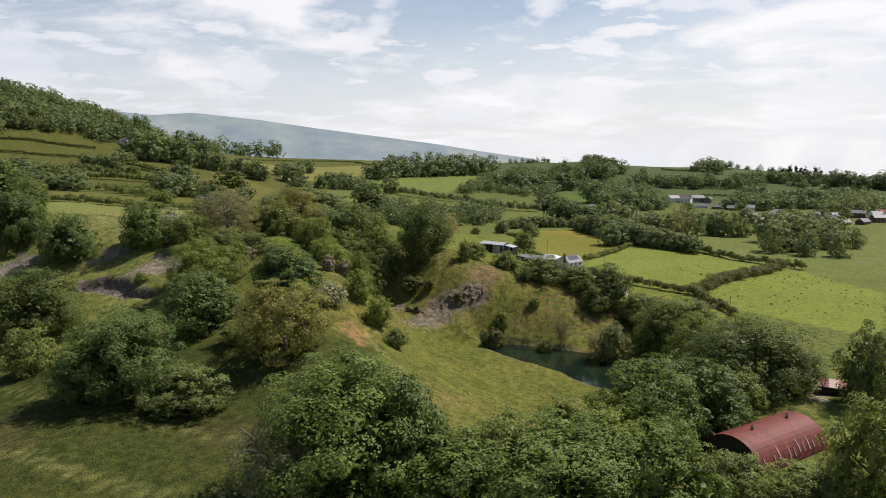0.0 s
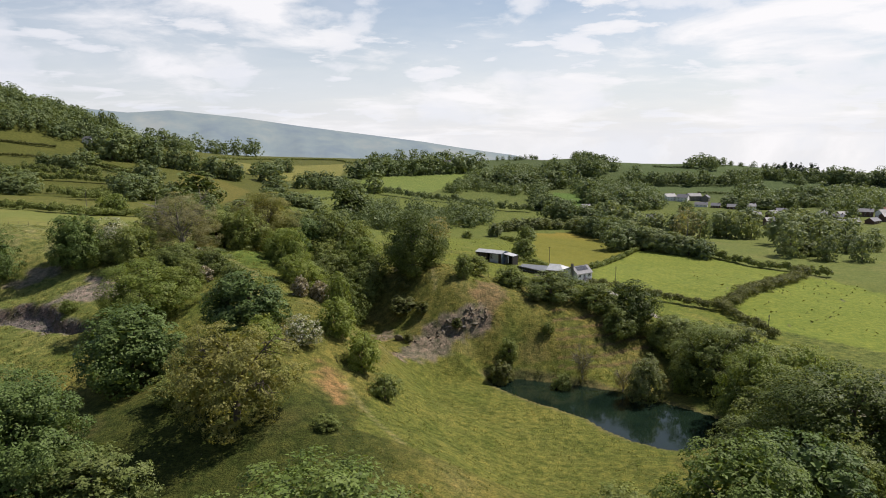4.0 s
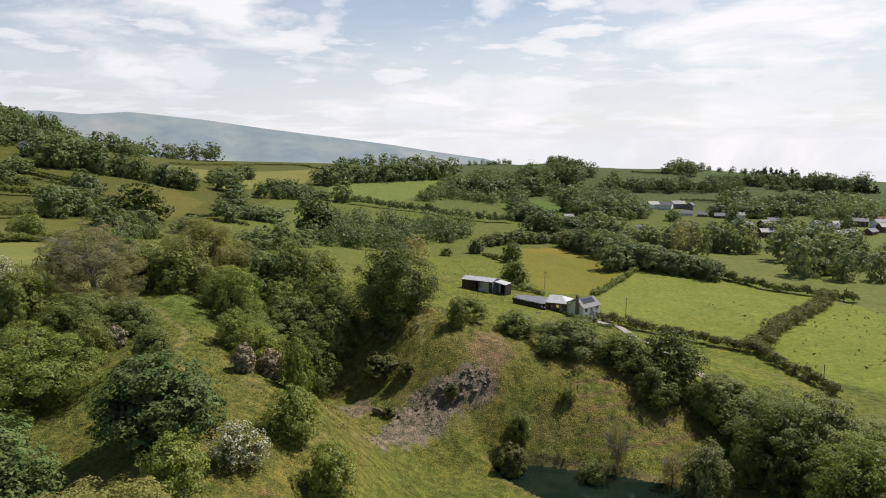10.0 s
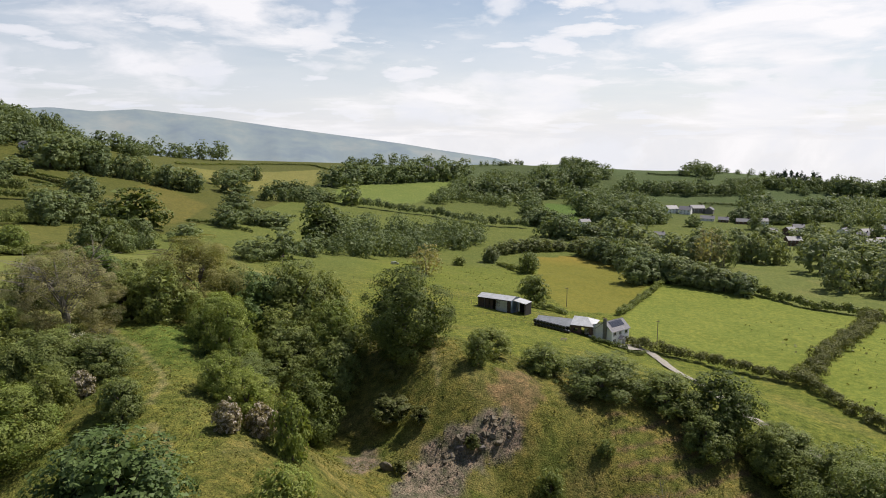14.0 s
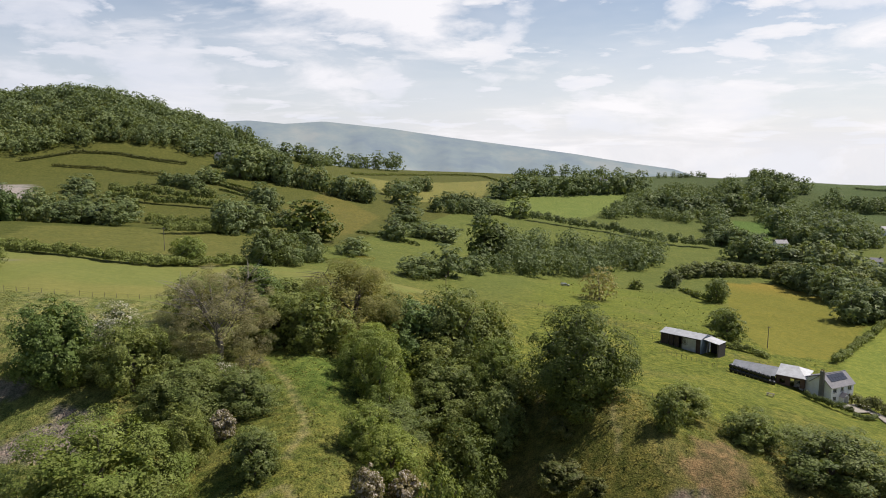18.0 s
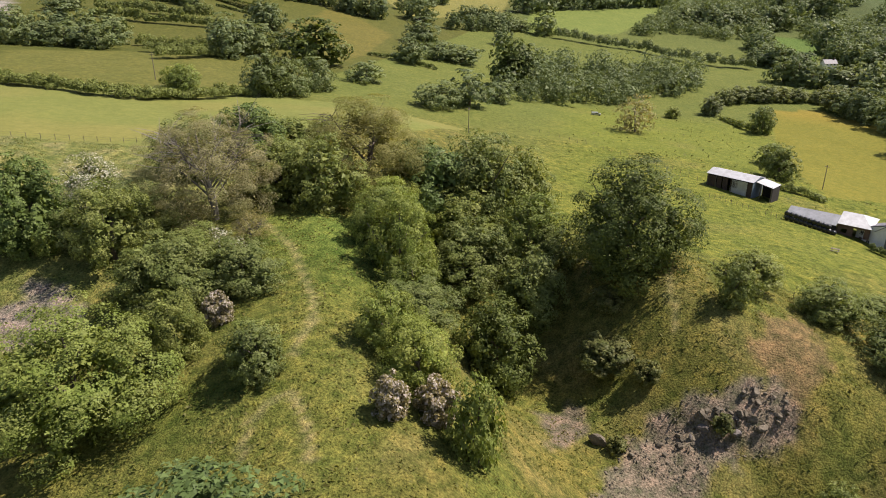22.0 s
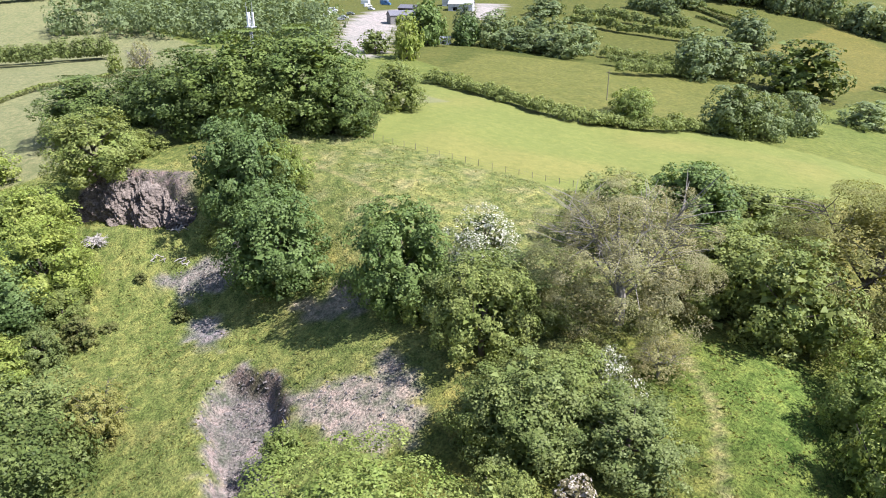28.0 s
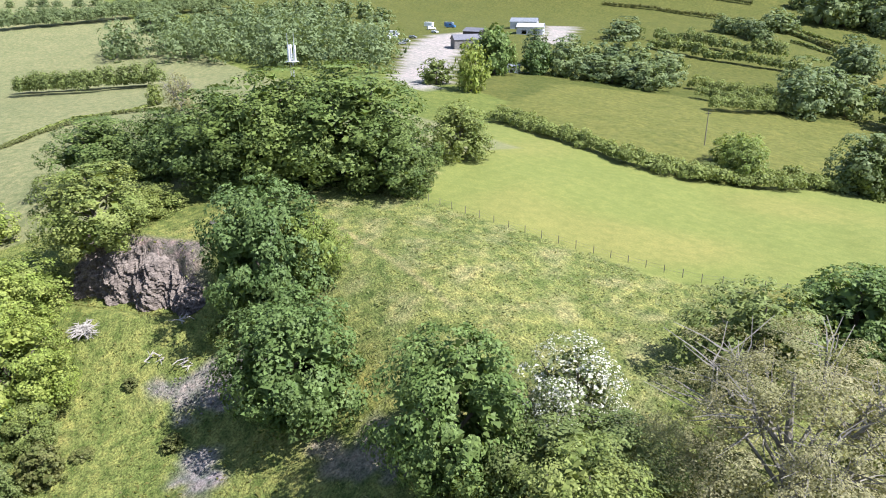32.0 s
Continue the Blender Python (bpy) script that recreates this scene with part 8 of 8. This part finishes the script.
for i, (x, y) in enumerate(((-16.5, 182.5), (-15.2, 184.0), (-13.0, 186.5), (-8.5, 187.5), (-9.2, 189.0))):
    rock(x, y, rng.uniform(0.35, 0.6), 90 + i)
for i in range(16):
    rock(-121 + rng.uniform(-4, 20) , 158.5 + rng.uniform(-4, 5), rng.uniform(0.25, 0.55), 120 + i, PALE_ROCK, 0.6, 0.3, "loose grey stone on the pit floor")
for x, y in ((-181.0, 183.5), (-179.0, 184.5)):
    rock(x, y, 0.9, int(-x), PALE_ROCK, 0.7, 0.3, "pale boulder in grass above the rock face")


def rock_face():
    """The upper quarry's face: steep slanting beds of broken rock along the foot of the bank."""
    n, rows = 170, 60

    def rough(a, t):
        v, gain, q = 0.0, 1.0, 0.35
        for o in range(5):
            w = noise.noise(Vector((a * q + t * q * 5.0, t * q * 7.0 - a * q * 0.35, 3.1 * o)))
            v += gain * (0.5 - abs(w)) * 1.6
            gain, q = gain * 0.56, q * 2.1
        return v
    v = []
    for j in range(rows):
        t = j / (rows - 1)
        for i in range(n):
            s = i / (n - 1)
            along = 1.0 + 25.0 * s
            lean = 0.3 + 3.6 * t - 0.9 * math.sin(along * 0.9)
            beds = along * 0.85 + 6.5 * t + 0.8 * noise.noise(Vector((along * 0.5, t * 2.0, 9.0)))
            into = lean - 0.1 - (1.15 * rough(along, t) + 0.75 * (beds % 1.0) + 0.35 * ((along * 1.9 - 4.0 * t) % 1.0)) * math.sin(math.pi * min(1, 0.08 + t * 0.98)) ** 0.4
            x, y = -190 + along * 0.781 + into * -0.625, 161 + along * 0.625 + into * 0.781
            high = 9.8 * (0.5 + 0.5 * math.sin(math.pi * min(1.0, 0.10 + s * 0.95)))
            v.append((x, y, 18.8 + high * t + 0.5 * noise.noise(Vector((along * 1.3, t * 3, 0)))))
    f = [(j * n + i, j * n + i + 1, (j + 1) * n + i + 1, (j + 1) * n + i) for j in range(rows - 1) for i in range(n - 1)]
    tagged(mesh_object("rock_face", v, f, FACE_ROCK), "broken grey-brown quarry rock face in bright sun", "rock face")


rock_face()


def brush_pile(x, y, reach, count, seed, label):
    """A heap of bleached cut branches."""
    rng = np.random.default_rng(seed)
    root = root_at("brush_pile", x, y, ground_z(x, y), 0, label, "brush pile")
    for i in range(count):
        w, r = rng.uniform(0, 6.28), reach * rng.uniform(0.6, 1.0)
        a = np.array([rng.normal(0, 0.5), rng.normal(0, 0.5), rng.uniform(0.3, 1.3)])
        b = np.array([math.cos(w) * r, math.sin(w) * r * 0.8, rng.uniform(0.1, 1.2)])
        v, f = [], []
        mid = (a + b) / 2 + rng.normal(0, 0.25, 3) + [0, 0, 0.2]
        limb(v, f, a, mid, 0.10, 0.07, 5)
        limb(v, f, mid, b, 0.07, 0.03, 5)
        limb(v, f, mid, mid + (b - mid) * 0.7 + rng.normal(0, 0.5, 3), 0.045, 0.02, 4)
        part("branch", v, f, DEADWOOD, root)


brush_pile(-172.5, 160.2, 3.4, 60, 3, "heap of bleached cut branches on the grass")
for i, (x, y) in enumerate(((-160.5, 168.0), (-157.0, 170.5), (-163.5, 172.5))):
    brush_pile(x, y, 2.6, 7, 20 + i, "scattered pale fallen branches on the scree")




# ---- rough grass ----
GRASS = leaf_material("tussock_grass", (0.122, 0.138, 0.030), (0.180, 0.162, 0.052), 0.4, even=True)
SEEDING = leaf_material("pale_seeding_grass", (0.140, 0.165, 0.050), (0.225, 0.225, 0.110), 0.4, even=True)


def tussocks(x0, x1, y0, y1, count, high, seed, mat, label, skip):
    """Tufts of long grass over a stretch of the plan, thicker in patches, too many to count."""
    rng = np.random.default_rng(seed)
    x, y = rng.uniform(x0, x1, count * 3), rng.uniform(y0, y1, count * 3)
    keep = ruffle(x, y, 4.0, seed) + 0.7 * ruffle(x, y, 1.5, 2.0 * seed) + rng.normal(0, 0.25, x.shape) > -0.1
    for path in (PATH_C, PATH_D, PATH_E, PATH_F, PATH_G, PATH_H):
        keep &= off_line(x, y, path) > 0.7
    for patch in skip:
        keep &= ~inside(x, y, patch)
    x, y = x[keep][:count], y[keep][:count]
    z = height(x, y) + 0.22 * ruffle(x, y, 7.0, 2.0) + 0.10 * ruffle(x, y, 2.6, 5.0)
    n = len(x)
    turn = rng.uniform(0, 6.283, n)
    side = np.stack([np.cos(turn), np.sin(turn), 0 * turn], 1)
    h = (high * rng.uniform(0.5, 1.4, n))[:, None]
    w = h * rng.uniform(0.5, 1.1, n)[:, None]
    foot = np.stack([x, y, z - 0.05], 1)
    lean = np.stack([rng.normal(0, 1.1, n), rng.normal(0, 1.1, n), np.ones(n)], 1)
    verts = np.stack([foot - side * w * 0.5, foot + side * w * 0.5, foot + side * w * 0.7 + lean * h, foot - side * w * 0.7 + lean * h * 0.9], 1).reshape(-1, 3)
    base = np.array([x0, y0, 0])
    ob = new("rough_grass", sprays_mesh("rough_grass", verts - base, mat, 4))
    ob.location = base
    tagged(ob, label, "grass", kind="stuff")


RUSHES = LEAVES["bush"]
BARE = [SCREE_E, SCAR_E, PIT, SCREE_W2, SCREE_W3, SCREE_W4, SCREE_W5, SCREE_W6, MOWN, POND_EDGE]
tussocks(-78, -22, 135, 216, 11000, 0.20, 1, GRASS, "rough tufted grass on the ridge", BARE)
tussocks(-22, 62, 176, 222, 12000, 0.19, 2, GRASS, "dry tufted grass on the slope", BARE)
tussocks(-20, 50, 90, 178, 7000, 0.17, 3, GRASS, "rough damp grass beside the pond", BARE)
tussocks(-185, -84, 176, 240, 14000, 0.19, 4, SEEDING, "long seeding grass on the plateau", BARE)
tussocks(-190, -84, 118, 176, 8000, 0.22, 5, GRASS, "rough tufted grass by the quarry floor", BARE)
tussocks(-40, 70, 300, 470, 900, 0.38, 6, RUSHES, "low dark tufts of rushes in the pasture", [MOWN, BUTTERCUP, LEA_1, LEA_2])
tussocks(112, 196, 225, 345, 260, 0.55, 9, RUSHES, "scattered dark rush tufts in the bright field", [])
if FAR_OFF:
    far_trees = new("distant_trees", sprays_mesh("distant_trees", np.concatenate(FAR_OFF), LEAVES["far"]))
    tagged(far_trees, "many small distant round trees along the far hedges", "trees", kind="stuff")
